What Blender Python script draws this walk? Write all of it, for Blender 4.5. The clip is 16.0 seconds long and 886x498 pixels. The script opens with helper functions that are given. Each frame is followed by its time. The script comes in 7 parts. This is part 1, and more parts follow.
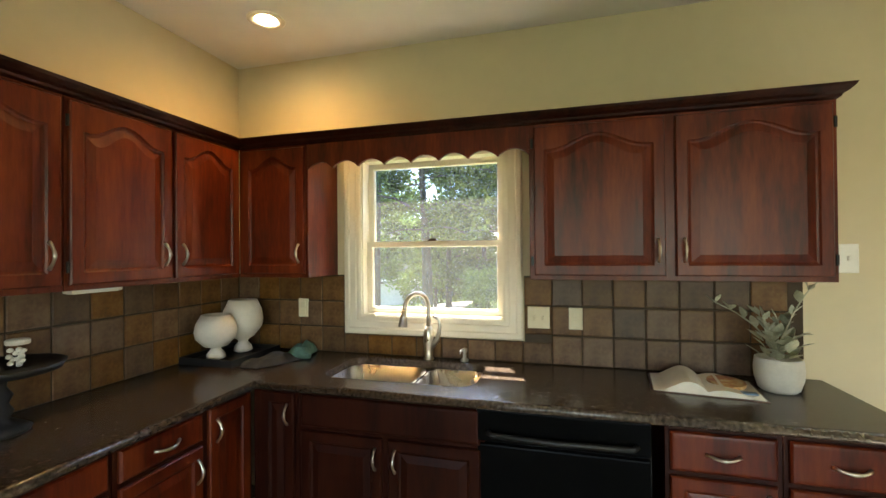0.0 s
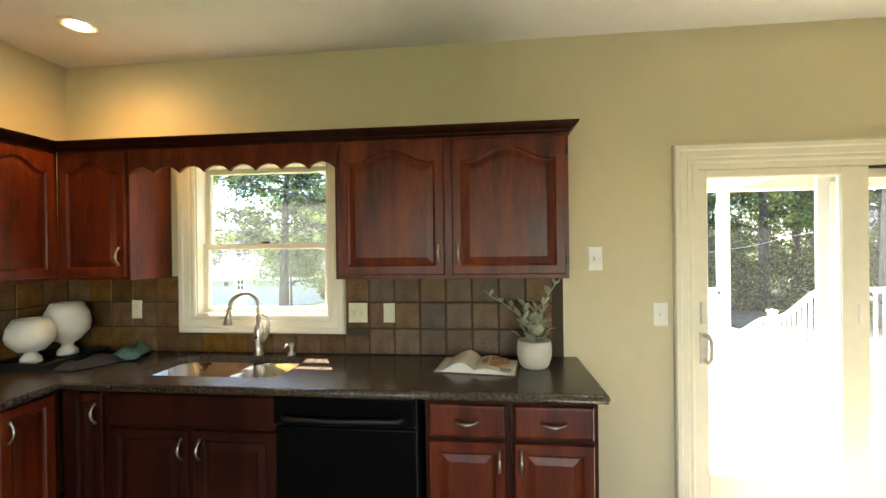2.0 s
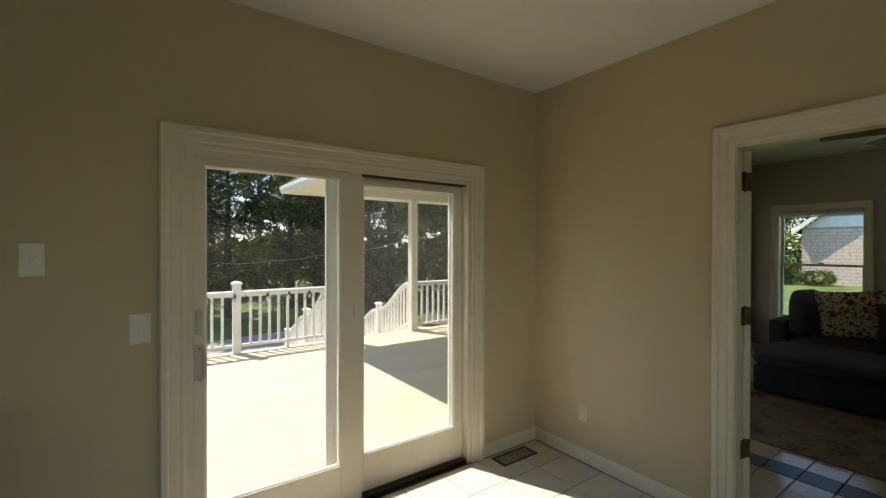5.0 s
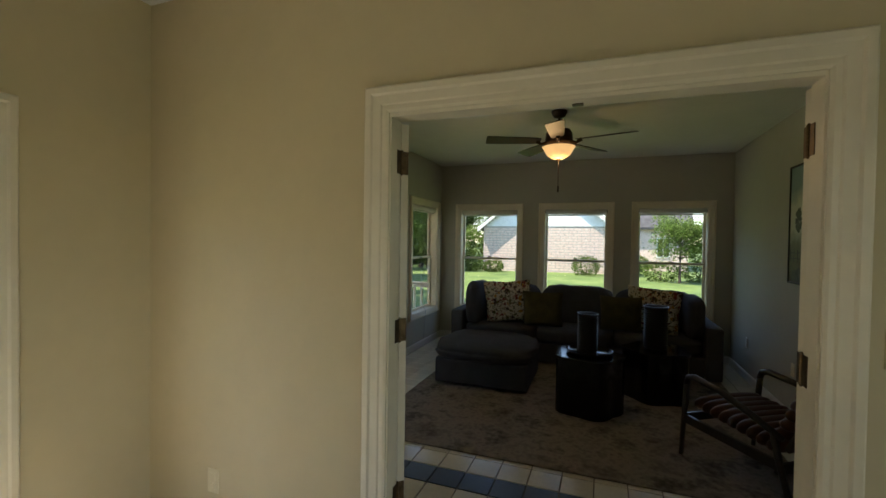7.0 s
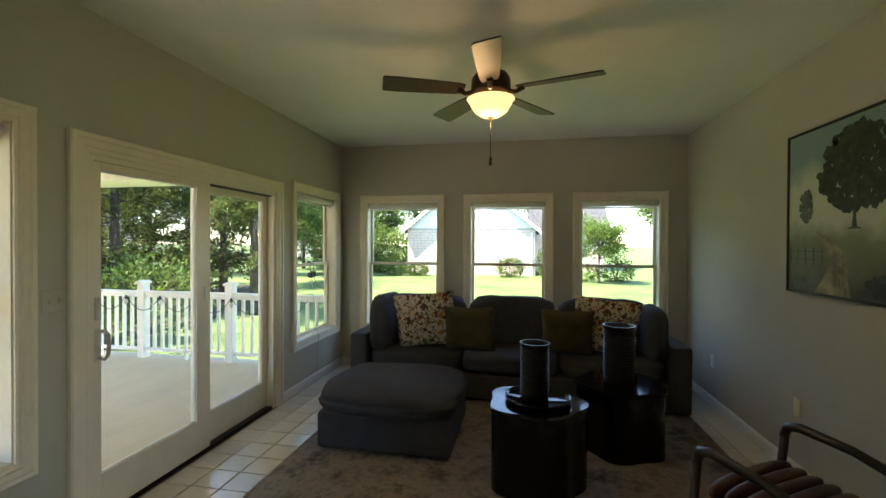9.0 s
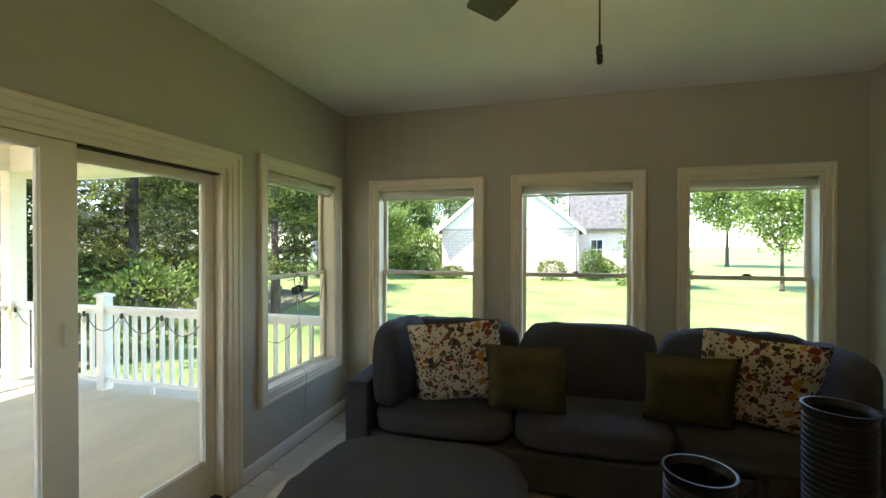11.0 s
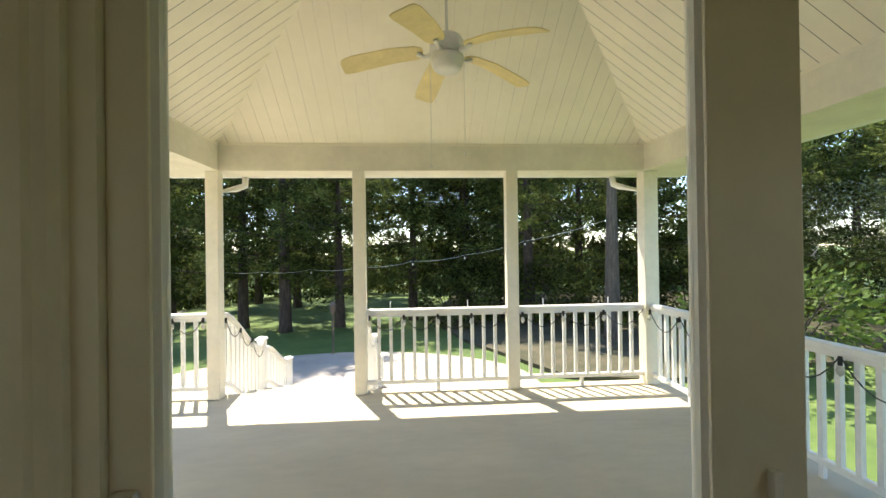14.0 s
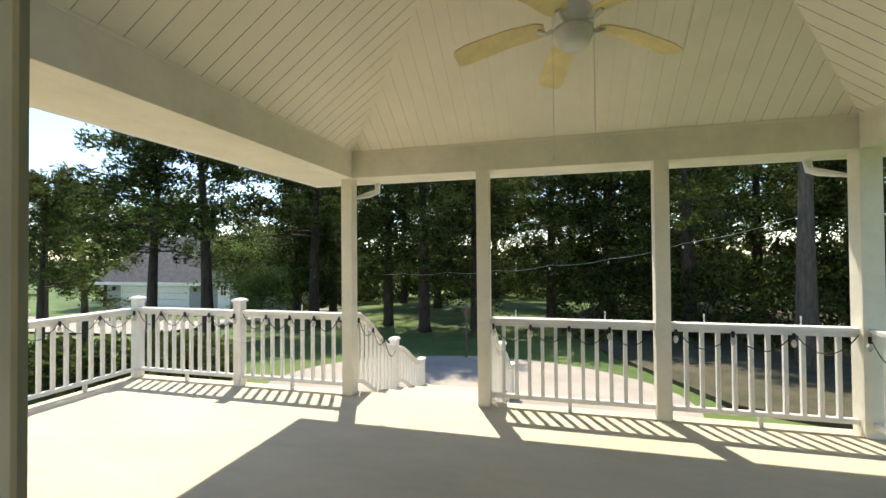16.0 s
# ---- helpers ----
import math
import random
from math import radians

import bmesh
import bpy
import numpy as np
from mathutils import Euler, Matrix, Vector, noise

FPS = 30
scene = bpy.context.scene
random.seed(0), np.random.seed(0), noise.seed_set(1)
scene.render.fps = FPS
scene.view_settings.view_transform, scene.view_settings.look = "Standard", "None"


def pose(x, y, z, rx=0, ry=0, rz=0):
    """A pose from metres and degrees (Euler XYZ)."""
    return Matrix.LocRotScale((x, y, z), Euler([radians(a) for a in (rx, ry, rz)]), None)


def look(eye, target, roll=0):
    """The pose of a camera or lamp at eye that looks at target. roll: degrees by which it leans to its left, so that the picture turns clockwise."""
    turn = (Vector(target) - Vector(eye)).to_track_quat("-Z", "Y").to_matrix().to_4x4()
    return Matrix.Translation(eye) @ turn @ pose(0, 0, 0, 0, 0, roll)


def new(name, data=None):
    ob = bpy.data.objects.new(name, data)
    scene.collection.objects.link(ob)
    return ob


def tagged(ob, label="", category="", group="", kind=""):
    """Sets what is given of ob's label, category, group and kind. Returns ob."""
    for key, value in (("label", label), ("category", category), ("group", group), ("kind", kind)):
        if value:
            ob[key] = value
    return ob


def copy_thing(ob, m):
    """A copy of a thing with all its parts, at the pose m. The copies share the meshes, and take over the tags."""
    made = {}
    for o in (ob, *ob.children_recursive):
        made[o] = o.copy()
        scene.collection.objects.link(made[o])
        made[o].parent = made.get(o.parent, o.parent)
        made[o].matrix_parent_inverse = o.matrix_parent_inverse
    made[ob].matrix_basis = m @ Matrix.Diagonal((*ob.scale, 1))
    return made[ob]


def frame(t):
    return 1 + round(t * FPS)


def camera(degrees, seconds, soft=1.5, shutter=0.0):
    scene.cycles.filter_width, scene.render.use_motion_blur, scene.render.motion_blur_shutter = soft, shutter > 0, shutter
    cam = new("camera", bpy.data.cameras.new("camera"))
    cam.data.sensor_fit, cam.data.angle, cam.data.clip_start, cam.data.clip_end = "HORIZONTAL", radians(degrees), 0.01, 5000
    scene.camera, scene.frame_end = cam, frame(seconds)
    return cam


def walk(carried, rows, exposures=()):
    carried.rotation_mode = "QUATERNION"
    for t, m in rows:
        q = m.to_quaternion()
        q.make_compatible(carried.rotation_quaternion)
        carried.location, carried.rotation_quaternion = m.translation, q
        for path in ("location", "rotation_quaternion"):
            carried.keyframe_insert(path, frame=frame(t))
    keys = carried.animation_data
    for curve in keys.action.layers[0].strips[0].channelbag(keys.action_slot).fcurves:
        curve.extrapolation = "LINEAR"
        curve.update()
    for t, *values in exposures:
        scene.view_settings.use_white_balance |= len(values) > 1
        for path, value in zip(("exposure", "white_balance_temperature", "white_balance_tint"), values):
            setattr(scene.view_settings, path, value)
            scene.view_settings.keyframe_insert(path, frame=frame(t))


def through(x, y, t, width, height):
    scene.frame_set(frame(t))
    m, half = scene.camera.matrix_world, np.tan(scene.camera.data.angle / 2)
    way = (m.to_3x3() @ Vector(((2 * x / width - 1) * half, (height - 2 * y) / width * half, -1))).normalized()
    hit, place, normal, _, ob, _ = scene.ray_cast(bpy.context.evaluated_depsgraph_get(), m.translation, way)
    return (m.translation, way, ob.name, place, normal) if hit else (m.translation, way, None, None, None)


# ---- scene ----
cam = camera(91.9, 16.0)
PATH = [
    (0, (0.664, 0.428, 1.531), (0.133, 2.356, 1.545), -0.5),
    (0.5, (0.850, 0.429, 1.545), (0.317, 2.357, 1.553), -0.7),
    (1, (1.027, 0.394, 1.549), (0.567, 2.341, 1.555), -0.8),
    (1.5, (1.191, 0.327, 1.553), (0.855, 2.298, 1.558), -0.7),
    (2, (1.334, 0.288, 1.559), (1.124, 2.277, 1.552), -0.7),
    (2.2, (1.396, 0.283, 1.560), (1.256, 2.278, 1.544), -0.7),
    (2.5, (1.487, 0.276, 1.559), (1.486, 2.276, 1.542), -0.7),
    (3, (1.624, 0.299, 1.552), (1.887, 2.281, 1.543), -0.7),
    (3.2, (1.686, 0.304, 1.552), (2.023, 2.275, 1.539), -0.8),
    (5.3, (2.409, 0.484, 1.541), (3.691, 2.018, 1.519), -0.0),
    (5.5, (2.484, 0.495, 1.553), (3.847, 1.959, 1.520), -0.1),
    (6, (2.703, 0.520, 1.541), (4.299, 1.725, 1.503), 0.5),
    (6.5, (2.986, 0.539, 1.531), (4.752, 1.477, 1.493), 0.7),
    (7, (3.305, 0.591, 1.562), (5.180, 1.286, 1.523), 0.9),
    (7.5, (3.593, 0.629, 1.539), (5.536, 1.106, 1.514), 0.8),
    (8, (3.922, 0.655, 1.574), (5.872, 1.101, 1.547), 0.2),
    (8.5, (4.306, 0.702, 1.564), (6.261, 1.123, 1.538), 0.1),
    (9, (4.704, 0.782, 1.533), (6.671, 1.148, 1.513), 0.3),
    (9.2, (4.845, 0.807, 1.549), (6.813, 1.162, 1.528), 0.1),
    (11.3, (6.350, 1.172, 1.540), (8.249, 1.799, 1.528), 0.0),
    (11.5, (6.452, 1.236, 1.538), (8.293, 2.018, 1.525), 0.0),
    (12, (6.670, 1.403, 1.535), (8.317, 2.537, 1.517), -0.3),
    (12.5, (6.800, 1.714, 1.534), (8.149, 3.191, 1.527), -0.6),
    (13, (6.847, 1.970, 1.528), (7.613, 3.817, 1.517), -0.9),
    (13.5, (6.930, 2.256, 1.522), (7.335, 4.215, 1.514), -1.1),
    (14, (7.000, 2.530, 1.514), (7.142, 4.525, 1.523), -0.8),
    (14.5, (7.068, 2.725, 1.512), (6.993, 4.724, 1.534), -0.6),
    (15, (7.120, 2.812, 1.515), (6.860, 4.795, 1.543), -0.6),
    (15.5, (7.128, 2.838, 1.521), (6.728, 4.797, 1.552), -0.5),
    (16, (7.140, 2.848, 1.527), (6.635, 4.783, 1.556), -0.5),
]
EXPOSURES = [(0.0, 3.55), (1.0, 3.6), (2.0, 3.7), (3.0, 3.1), (5.3, 1.1), (6.0, 0.9), (6.5, 1.1), (7.0, 1.9), (7.5, 2.4), (8.3, 2.85), (9.2, 3.0), (11.3, 3.1), (12.0, 2.95), (12.5, 2.7), (13.5, 2.2), (14.5, 1.8), (15.5, 1.42), (16.0, 1.27)]
walk(cam, [(t, look(eye, target, roll)) for t, eye, target, roll in PATH], EXPOSURES)

# ---- world, sun, lamps ----
SUN_TO = Vector((0.235, -0.52, -1.0)).normalized()      # the way the sunlight travels
world = bpy.data.worlds.new("world")
scene.world = world
world.use_nodes = True
wn = world.node_tree
sky = wn.nodes.new("ShaderNodeTexSky")
sky.sky_type, sky.sun_disc = "NISHITA", False
sky.sun_elevation = math.asin(-SUN_TO.z)
sky.sun_rotation = math.atan2(-SUN_TO.x, -SUN_TO.y)
sky.air_density, sky.dust_density = 1.0, 0.15
wn.links.new(sky.outputs[0], wn.nodes["Background"].inputs[0])
wn.nodes["Background"].inputs[1].default_value = 0.13
sun_data = bpy.data.lights.new("sun", "SUN")
sun_data.energy, sun_data.angle, sun_data.color = 3.6, radians(0.6), (1.0, 0.91, 0.76)
sun = new("sun", sun_data)
sun.matrix_world = look((0, 0, 30), Vector((0, 0, 30)) + SUN_TO)


def lamp(name, kind, at, energy, color, size=0.1, to=None, size_y=None):
    data = bpy.data.lights.new(name, kind)
    data.energy, data.color = energy, color
    if kind == "AREA":
        data.size = size
        if size_y:
            data.shape, data.size_y = "RECTANGLE", size_y
    else:
        data.shadow_soft_size = size
    ob = new(name, data)
    ob.matrix_world = look(at, to) if to else Matrix.Translation(at)
    return ob


# ---- materials ----
def rgb(c):
    return (*c, 1.0) if len(c) == 3 else c


def mat(name, color, rough=0.6, metal=0.0, vary=0.12, scale=6.0, bump=0.0, bump_scale=60.0, coat=0.0, color2=None, stretch=(1, 1, 1), spec=0.5, each=0.0, detail=4.0, island=0.0, through=0.0):
    """A surface whose colour wanders at two scales, with fine relief; each: how far single pieces differ."""
    m = bpy.data.materials.new(name)
    m.use_nodes = True
    n, l = m.node_tree.nodes, m.node_tree.links
    bsdf = n["Principled BSDF"]
    bsdf.inputs["Roughness"].default_value, bsdf.inputs["Metallic"].default_value = rough, metal
    bsdf.inputs["Specular IOR Level"].default_value = spec
    bsdf.inputs["Coat Weight"].default_value = coat
    bsdf.inputs["Coat Roughness"].default_value = 0.12
    co = n.new("ShaderNodeTexCoord")
    mp = n.new("ShaderNodeMapping")
    mp.inputs["Scale"].default_value = stretch
    l.new(co.outputs["Object"], mp.inputs[0])
    big, fine = n.new("ShaderNodeTexNoise"), n.new("ShaderNodeTexNoise")
    big.inputs["Scale"].default_value, big.inputs["Detail"].default_value = scale, detail
    fine.inputs["Scale"].default_value, fine.inputs["Detail"].default_value = scale * 7, 3
    for t in (big, fine):
        l.new(mp.outputs[0], t.inputs["Vector"])
    add = n.new("ShaderNodeMath")
    add.operation = "MULTIPLY_ADD"
    l.new(fine.outputs["Fac"], add.inputs[0])
    add.inputs[1].default_value = 0.4
    l.new(big.outputs["Fac"], add.inputs[2])
    ramp = n.new("ShaderNodeValToRGB")
    c2 = color2 or tuple(max(0.0, v * (1 - 2.2 * vary)) for v in color)
    hi = tuple(min(1.0, v * (1 + vary)) for v in color)
    ramp.color_ramp.elements[0].position, ramp.color_ramp.elements[0].color = 0.45, rgb(c2)
    ramp.color_ramp.elements[1].position, ramp.color_ramp.elements[1].color = 0.95, rgb(hi)
    l.new(add.outputs[0], ramp.inputs[0])
    out = ramp.outputs[0]
    if each:
        info, hsv = n.new("ShaderNodeObjectInfo"), n.new("ShaderNodeHueSaturation")
        r = n.new("ShaderNodeMapRange")
        r.inputs["To Min"].default_value, r.inputs["To Max"].default_value = 1 - each, 1 + each
        l.new(info.outputs["Random"], r.inputs["Value"])
        l.new(r.outputs[0], hsv.inputs["Value"])
        mul, fra, rs = n.new("ShaderNodeMath"), n.new("ShaderNodeMath"), n.new("ShaderNodeMapRange")
        mul.operation, fra.operation = "MULTIPLY", "FRACT"
        mul.inputs[1].default_value = 7.31
        rs.inputs["To Min"].default_value, rs.inputs["To Max"].default_value = 1 - 0.8 * each, 1 + 0.9 * each
        l.new(info.outputs["Random"], mul.inputs[0])
        l.new(mul.outputs[0], fra.inputs[0])
        l.new(fra.outputs[0], rs.inputs["Value"])
        l.new(rs.outputs[0], hsv.inputs["Saturation"])
        l.new(out, hsv.inputs["Color"])
        out = hsv.outputs[0]
    if island:
        geo, hs2, r2 = n.new("ShaderNodeNewGeometry"), n.new("ShaderNodeHueSaturation"), n.new("ShaderNodeMapRange")
        r2.inputs["To Min"].default_value, r2.inputs["To Max"].default_value = 1 - island, 1 + island
        l.new(geo.outputs["Random Per Island"], r2.inputs["Value"])
        l.new(r2.outputs[0], hs2.inputs["Value"])
        l.new(out, hs2.inputs["Color"])
        out = hs2.outputs[0]
    l.new(out, bsdf.inputs["Base Color"])
    rr = n.new("ShaderNodeMapRange")
    rr.inputs["To Min"].default_value, rr.inputs["To Max"].default_value = max(0.02, rough - 0.08), min(1, rough + 0.1)
    l.new(big.outputs["Fac"], rr.inputs["Value"])
    l.new(rr.outputs[0], bsdf.inputs["Roughness"])
    if bump:
        bt, bn = n.new("ShaderNodeTexNoise"), n.new("ShaderNodeBump")
        bt.inputs["Scale"].default_value, bt.inputs["Detail"].default_value = bump_scale, 4
        l.new(mp.outputs[0], bt.inputs["Vector"])
        bn.inputs["Strength"].default_value, bn.inputs["Distance"].default_value = bump, 0.01
        l.new(bt.outputs["Fac"], bn.inputs["Height"])
        l.new(bn.outputs[0], bsdf.inputs["Normal"])
    if through:      # thin leaves let light through
        tr, mx = n.new("ShaderNodeBsdfTranslucent"), n.new("ShaderNodeMixShader")
        mx.inputs[0].default_value = through
        l.new(out, tr.inputs[0])
        l.new(bsdf.outputs[0], mx.inputs[1])
        l.new(tr.outputs[0], mx.inputs[2])
        l.new(mx.outputs[0], n["Material Output"].inputs[0])
    return m


def ramp_mat(name, stops, scale, rough=0.5, detail=6.0, bump=0.0, each=0.0, coat=0.0, stretch=(1, 1, 1), distort=0.0, spec=0.5):
    """A mottled surface over several colours."""
    m = mat(name, (0.5, 0.5, 0.5), rough, bump=bump, bump_scale=scale * 2.5, coat=coat, stretch=stretch, each=each, scale=scale, spec=spec)
    n = m.node_tree.nodes
    ramp = [x for x in n if x.bl_idname == "ShaderNodeValToRGB"][0].color_ramp
    while len(ramp.elements) > 1:
        ramp.elements.remove(ramp.elements[0])
    ramp.elements[0].position, ramp.elements[0].color = stops[0][0], rgb(stops[0][1])
    for p, c in stops[1:]:
        ramp.elements.new(p).color = rgb(c)
    for x in n:
        if x.bl_idname == "ShaderNodeTexNoise" and x.inputs["Scale"].default_value == scale:
            x.inputs["Detail"].default_value, x.inputs["Distortion"].default_value = detail, distort
    return m


def glow_mat(name, color, strength):
    m = bpy.data.materials.new(name)
    m.use_nodes = True
    b = m.node_tree.nodes["Principled BSDF"]
    b.inputs["Base Color"].default_value = rgb(color)
    b.inputs["Emission Color"].default_value, b.inputs["Emission Strength"].default_value = rgb(color), strength
    return m


def glass_mat(name, tint=(1, 1, 1), gloss=0.08):
    """A thin pane: clear, with a faint sheen."""
    m = bpy.data.materials.new(name)
    m.use_nodes = True
    n, l = m.node_tree.nodes, m.node_tree.links
    n.remove(n["Principled BSDF"])
    t, g, mix, fr = n.new("ShaderNodeBsdfTransparent"), n.new("ShaderNodeBsdfGlossy"), n.new("ShaderNodeMixShader"), n.new("ShaderNodeLayerWeight")
    t.inputs[0].default_value = rgb(tint)
    g.inputs["Roughness"].default_value = 0.01
    fr.inputs["Blend"].default_value = 0.5
    power, scale_ = n.new("ShaderNodeMath"), n.new("ShaderNodeMath")
    power.operation, scale_.operation = "POWER", "MULTIPLY_ADD"
    power.inputs[1].default_value = 5.0
    scale_.inputs[1].default_value, scale_.inputs[2].default_value = 0.5, 0.002
    l.new(fr.outputs["Facing"], power.inputs[0])
    l.new(power.outputs[0], scale_.inputs[0])
    l.new(scale_.outputs[0], mix.inputs[0])
    l.new(t.outputs[0], mix.inputs[1])
    l.new(g.outputs[0], mix.inputs[2])
    l.new(mix.outputs[0], n["Material Output"].inputs[0])
    return m


M = {}
M["wall_k"] = mat("kitchen_paint", (0.615, 0.525, 0.34), 0.75, vary=0.03, scale=1.5, bump=0.06, bump_scale=220)
M["wall_s"] = mat("sunroom_paint", (0.47, 0.455, 0.375), 0.75, vary=0.03, scale=1.5, bump=0.06, bump_scale=220)
M["ceiling"] = mat("ceiling_paint", (0.80, 0.78, 0.72), 0.9, vary=0.03, scale=1.2, bump=0.12, bump_scale=160)
M["trim"] = mat("cream_trim", (0.78, 0.71, 0.56), 0.4, vary=0.04, scale=3, bump=0.03, bump_scale=60)
M["white_trim"] = mat("white_trim", (0.80, 0.78, 0.72), 0.4, vary=0.03, scale=3)
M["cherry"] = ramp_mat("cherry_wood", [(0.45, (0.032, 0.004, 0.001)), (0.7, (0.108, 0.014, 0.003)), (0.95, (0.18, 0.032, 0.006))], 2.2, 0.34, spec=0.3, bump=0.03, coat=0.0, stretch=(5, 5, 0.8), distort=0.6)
# cherry darkened so the low cabinets' shade is in the colour
M["cherry_dark_shaded"] = ramp_mat("cherry_wood_dark_shaded", [(0.45, (0.012, 0.0022, 0.001)), (0.9, (0.042, 0.008, 0.003))], 2.0, 0.40, spec=0.16, bump=0.03, coat=0.0, stretch=(5, 5, 0.8), distort=0.6)
M["granite"] = ramp_mat("brown_granite", [(0.42, (0.011, 0.008, 0.006)), (0.6, (0.042, 0.029, 0.020)), (0.78, (0.076, 0.054, 0.038)), (0.98, (0.13, 0.10, 0.075))], 60, 0.22, detail=4)
M["grout"] = mat("grout", (0.055, 0.036, 0.020), 0.9, vary=0.1, scale=20)
M["slate"] = ramp_mat("slate_tile", [(0.42, (0.036, 0.018, 0.007)), (0.62, (0.105, 0.050, 0.019)), (0.8, (0.150, 0.084, 0.034)), (0.98, (0.125, 0.095, 0.055))], 9, 0.5, spec=0.35, detail=6, bump=0.25, each=0.27, distort=0.4)
M["steel"] = mat("brushed_steel", (0.62, 0.60, 0.56), 0.28, 1.0, vary=0.05, scale=8, stretch=(1, 20, 1))
M["nickel"] = mat("satin_nickel", (0.60, 0.56, 0.48), 0.3, 1.0, vary=0.05, scale=12)
M["black_gloss"] = mat("black_enamel", (0.003, 0.003, 0.003), 0.3, vary=0.1, spec=0.04)
M["black"] = mat("matte_black", (0.008, 0.0075, 0.0075), 0.5, vary=0.2, scale=14)
M["cream_plate"] = mat("cream_plastic", (0.74, 0.66, 0.46), 0.4, vary=0.03)
M["white_plate"] = mat("white_plastic", (0.80, 0.77, 0.70), 0.4, vary=0.03)
M["ceramic"] = mat("cream_ceramic", (0.74, 0.69, 0.60), 0.55, vary=0.05, scale=12, bump=0.25, bump_scale=180)
M["pot"] = mat("grey_stoneware", (0.60, 0.56, 0.48), 0.7, vary=0.06, scale=10, bump=0.1, bump_scale=120)
M["leaf_grey"] = mat("silver_leaf", (0.44, 0.44, 0.31), 0.55, vary=0.25, scale=15)
M["paper"] = mat("book_paper", (0.80, 0.76, 0.66), 0.7, vary=0.04, scale=8)
M["food"] = ramp_mat("printed_photo", [(0.45, (0.45, 0.30, 0.12)), (0.62, (0.40, 0.08, 0.03)), (0.8, (0.62, 0.42, 0.16)), (0.95, (0.70, 0.62, 0.42))], 22, 0.4)
M["photo_blue"] = mat("printed_blue", (0.18, 0.28, 0.42), 0.4, vary=0.2, scale=30)
M["towel"] = mat("charcoal_cloth", (0.04, 0.036, 0.034), 0.9, vary=0.15, scale=25, bump=0.4, bump_scale=300)
M["green_cloth"] = mat("sea_green_cloth", (0.10, 0.20, 0.16), 0.7, vary=0.2, scale=20, bump=0.3, bump_scale=250)
M["tile_cream"] = mat("cream_floor_tile", (0.68, 0.63, 0.53), 0.16, vary=0.07, scale=5, bump=0.05, bump_scale=30, each=0.05)
M["tile_dark"] = mat("slate_blue_tile", (0.045, 0.055, 0.07), 0.3, vary=0.15, scale=5, each=0.15)
M["floor_grout"] = mat("floor_grout", (0.20, 0.17, 0.13), 0.9, vary=0.1, scale=15)
M["rug"] = ramp_mat("distressed_rug", [(0.42, (0.022, 0.019, 0.018)), (0.56, (0.11, 0.092, 0.08)), (0.70, (0.25, 0.21, 0.185)), (0.95, (0.08, 0.06, 0.05))], 3.4, 0.95, detail=8, bump=0.5, distort=0.8)
M["sofa"] = mat("charcoal_fabric", (0.055, 0.056, 0.066), 0.95, vary=0.12, scale=7, bump=0.35, bump_scale=420)
M["olive"] = mat("olive_velvet", (0.072, 0.060, 0.020), 0.85, vary=0.2, scale=9, bump=0.2, bump_scale=300)
M["lacquer"] = mat("black_lacquer", (0.004, 0.004, 0.006), 0.10, vary=0.1, spec=0.35)
M["vase_black"] = mat("black_ribbed_ceramic", (0.008, 0.008, 0.008), 0.36, vary=0.2, scale=20)
M["leather"] = mat("brown_leather", (0.085, 0.030, 0.014), 0.42, vary=0.25, scale=8, bump=0.25, bump_scale=120)
M["dark_wood"] = mat("dark_stained_wood", (0.022, 0.014, 0.010), 0.4, vary=0.3, scale=6, stretch=(1, 1, 6), coat=0.2)
M["fan_dark"] = mat("walnut_blade", (0.045, 0.022, 0.012), 0.45, vary=0.3, scale=5, stretch=(1, 8, 1))
M["bronze"] = mat("oiled_bronze", (0.055, 0.035, 0.022), 0.38, 0.8, vary=0.2, scale=10)
M["hinge"] = mat("antique_brass_hinge", (0.15, 0.10, 0.055), 0.4, 0.9, vary=0.3, scale=25)
M["bowl_glow"] = glow_mat("lit_alabaster", (1.0, 0.60, 0.24), 0.22)
M["bulb_glow"] = glow_mat("lit_bulb", (1.0, 0.80, 0.48), 6.0)
M["glass"] = glass_mat("window_glass")
def screen_mat(name, cover):
    """Fine mesh or haze film: mostly open, with a pale share that light shines through."""
    m = bpy.data.materials.new(name)
    m.use_nodes = True
    n, l = m.node_tree.nodes, m.node_tree.links
    n.remove(n["Principled BSDF"])
    t, d, mix = n.new("ShaderNodeBsdfTransparent"), n.new("ShaderNodeBsdfTranslucent"), n.new("ShaderNodeMixShader")
    d.inputs[0].default_value = (0.62, 0.62, 0.58, 1)
    mix.inputs[0].default_value = cover
    l.new(t.outputs[0], mix.inputs[1])
    l.new(d.outputs[0], mix.inputs[2])
    l.new(mix.outputs[0], n["Material Output"].inputs[0])
    return m


# pale mesh that whitens the kitchen window's view in place of glare
M["screen"] = screen_mat("haze_mesh", 0.03)
# veil added to haze the view through the kitchen door; its screen mesh shares it
M["haze_film"] = screen_mat("door_haze_film", 0.012)
M["vinyl"] = mat("white_vinyl", (0.82, 0.81, 0.77), 0.4, vary=0.04, scale=4)
M["beam"] = mat("white_wrapped_beam", (0.80, 0.76, 0.64), 0.5, vary=0.06, scale=2.5, bump=0.02, bump_scale=20)
M["bead"] = mat("beadboard_vinyl", (0.85, 0.80, 0.67), 0.5, vary=0.03, scale=2)
M["deck"] = mat("cream_deck_coating", (0.53, 0.465, 0.33), 0.75, vary=0.07, scale=0.9, bump=0.15, bump_scale=60, stretch=(1, 2.5, 1))
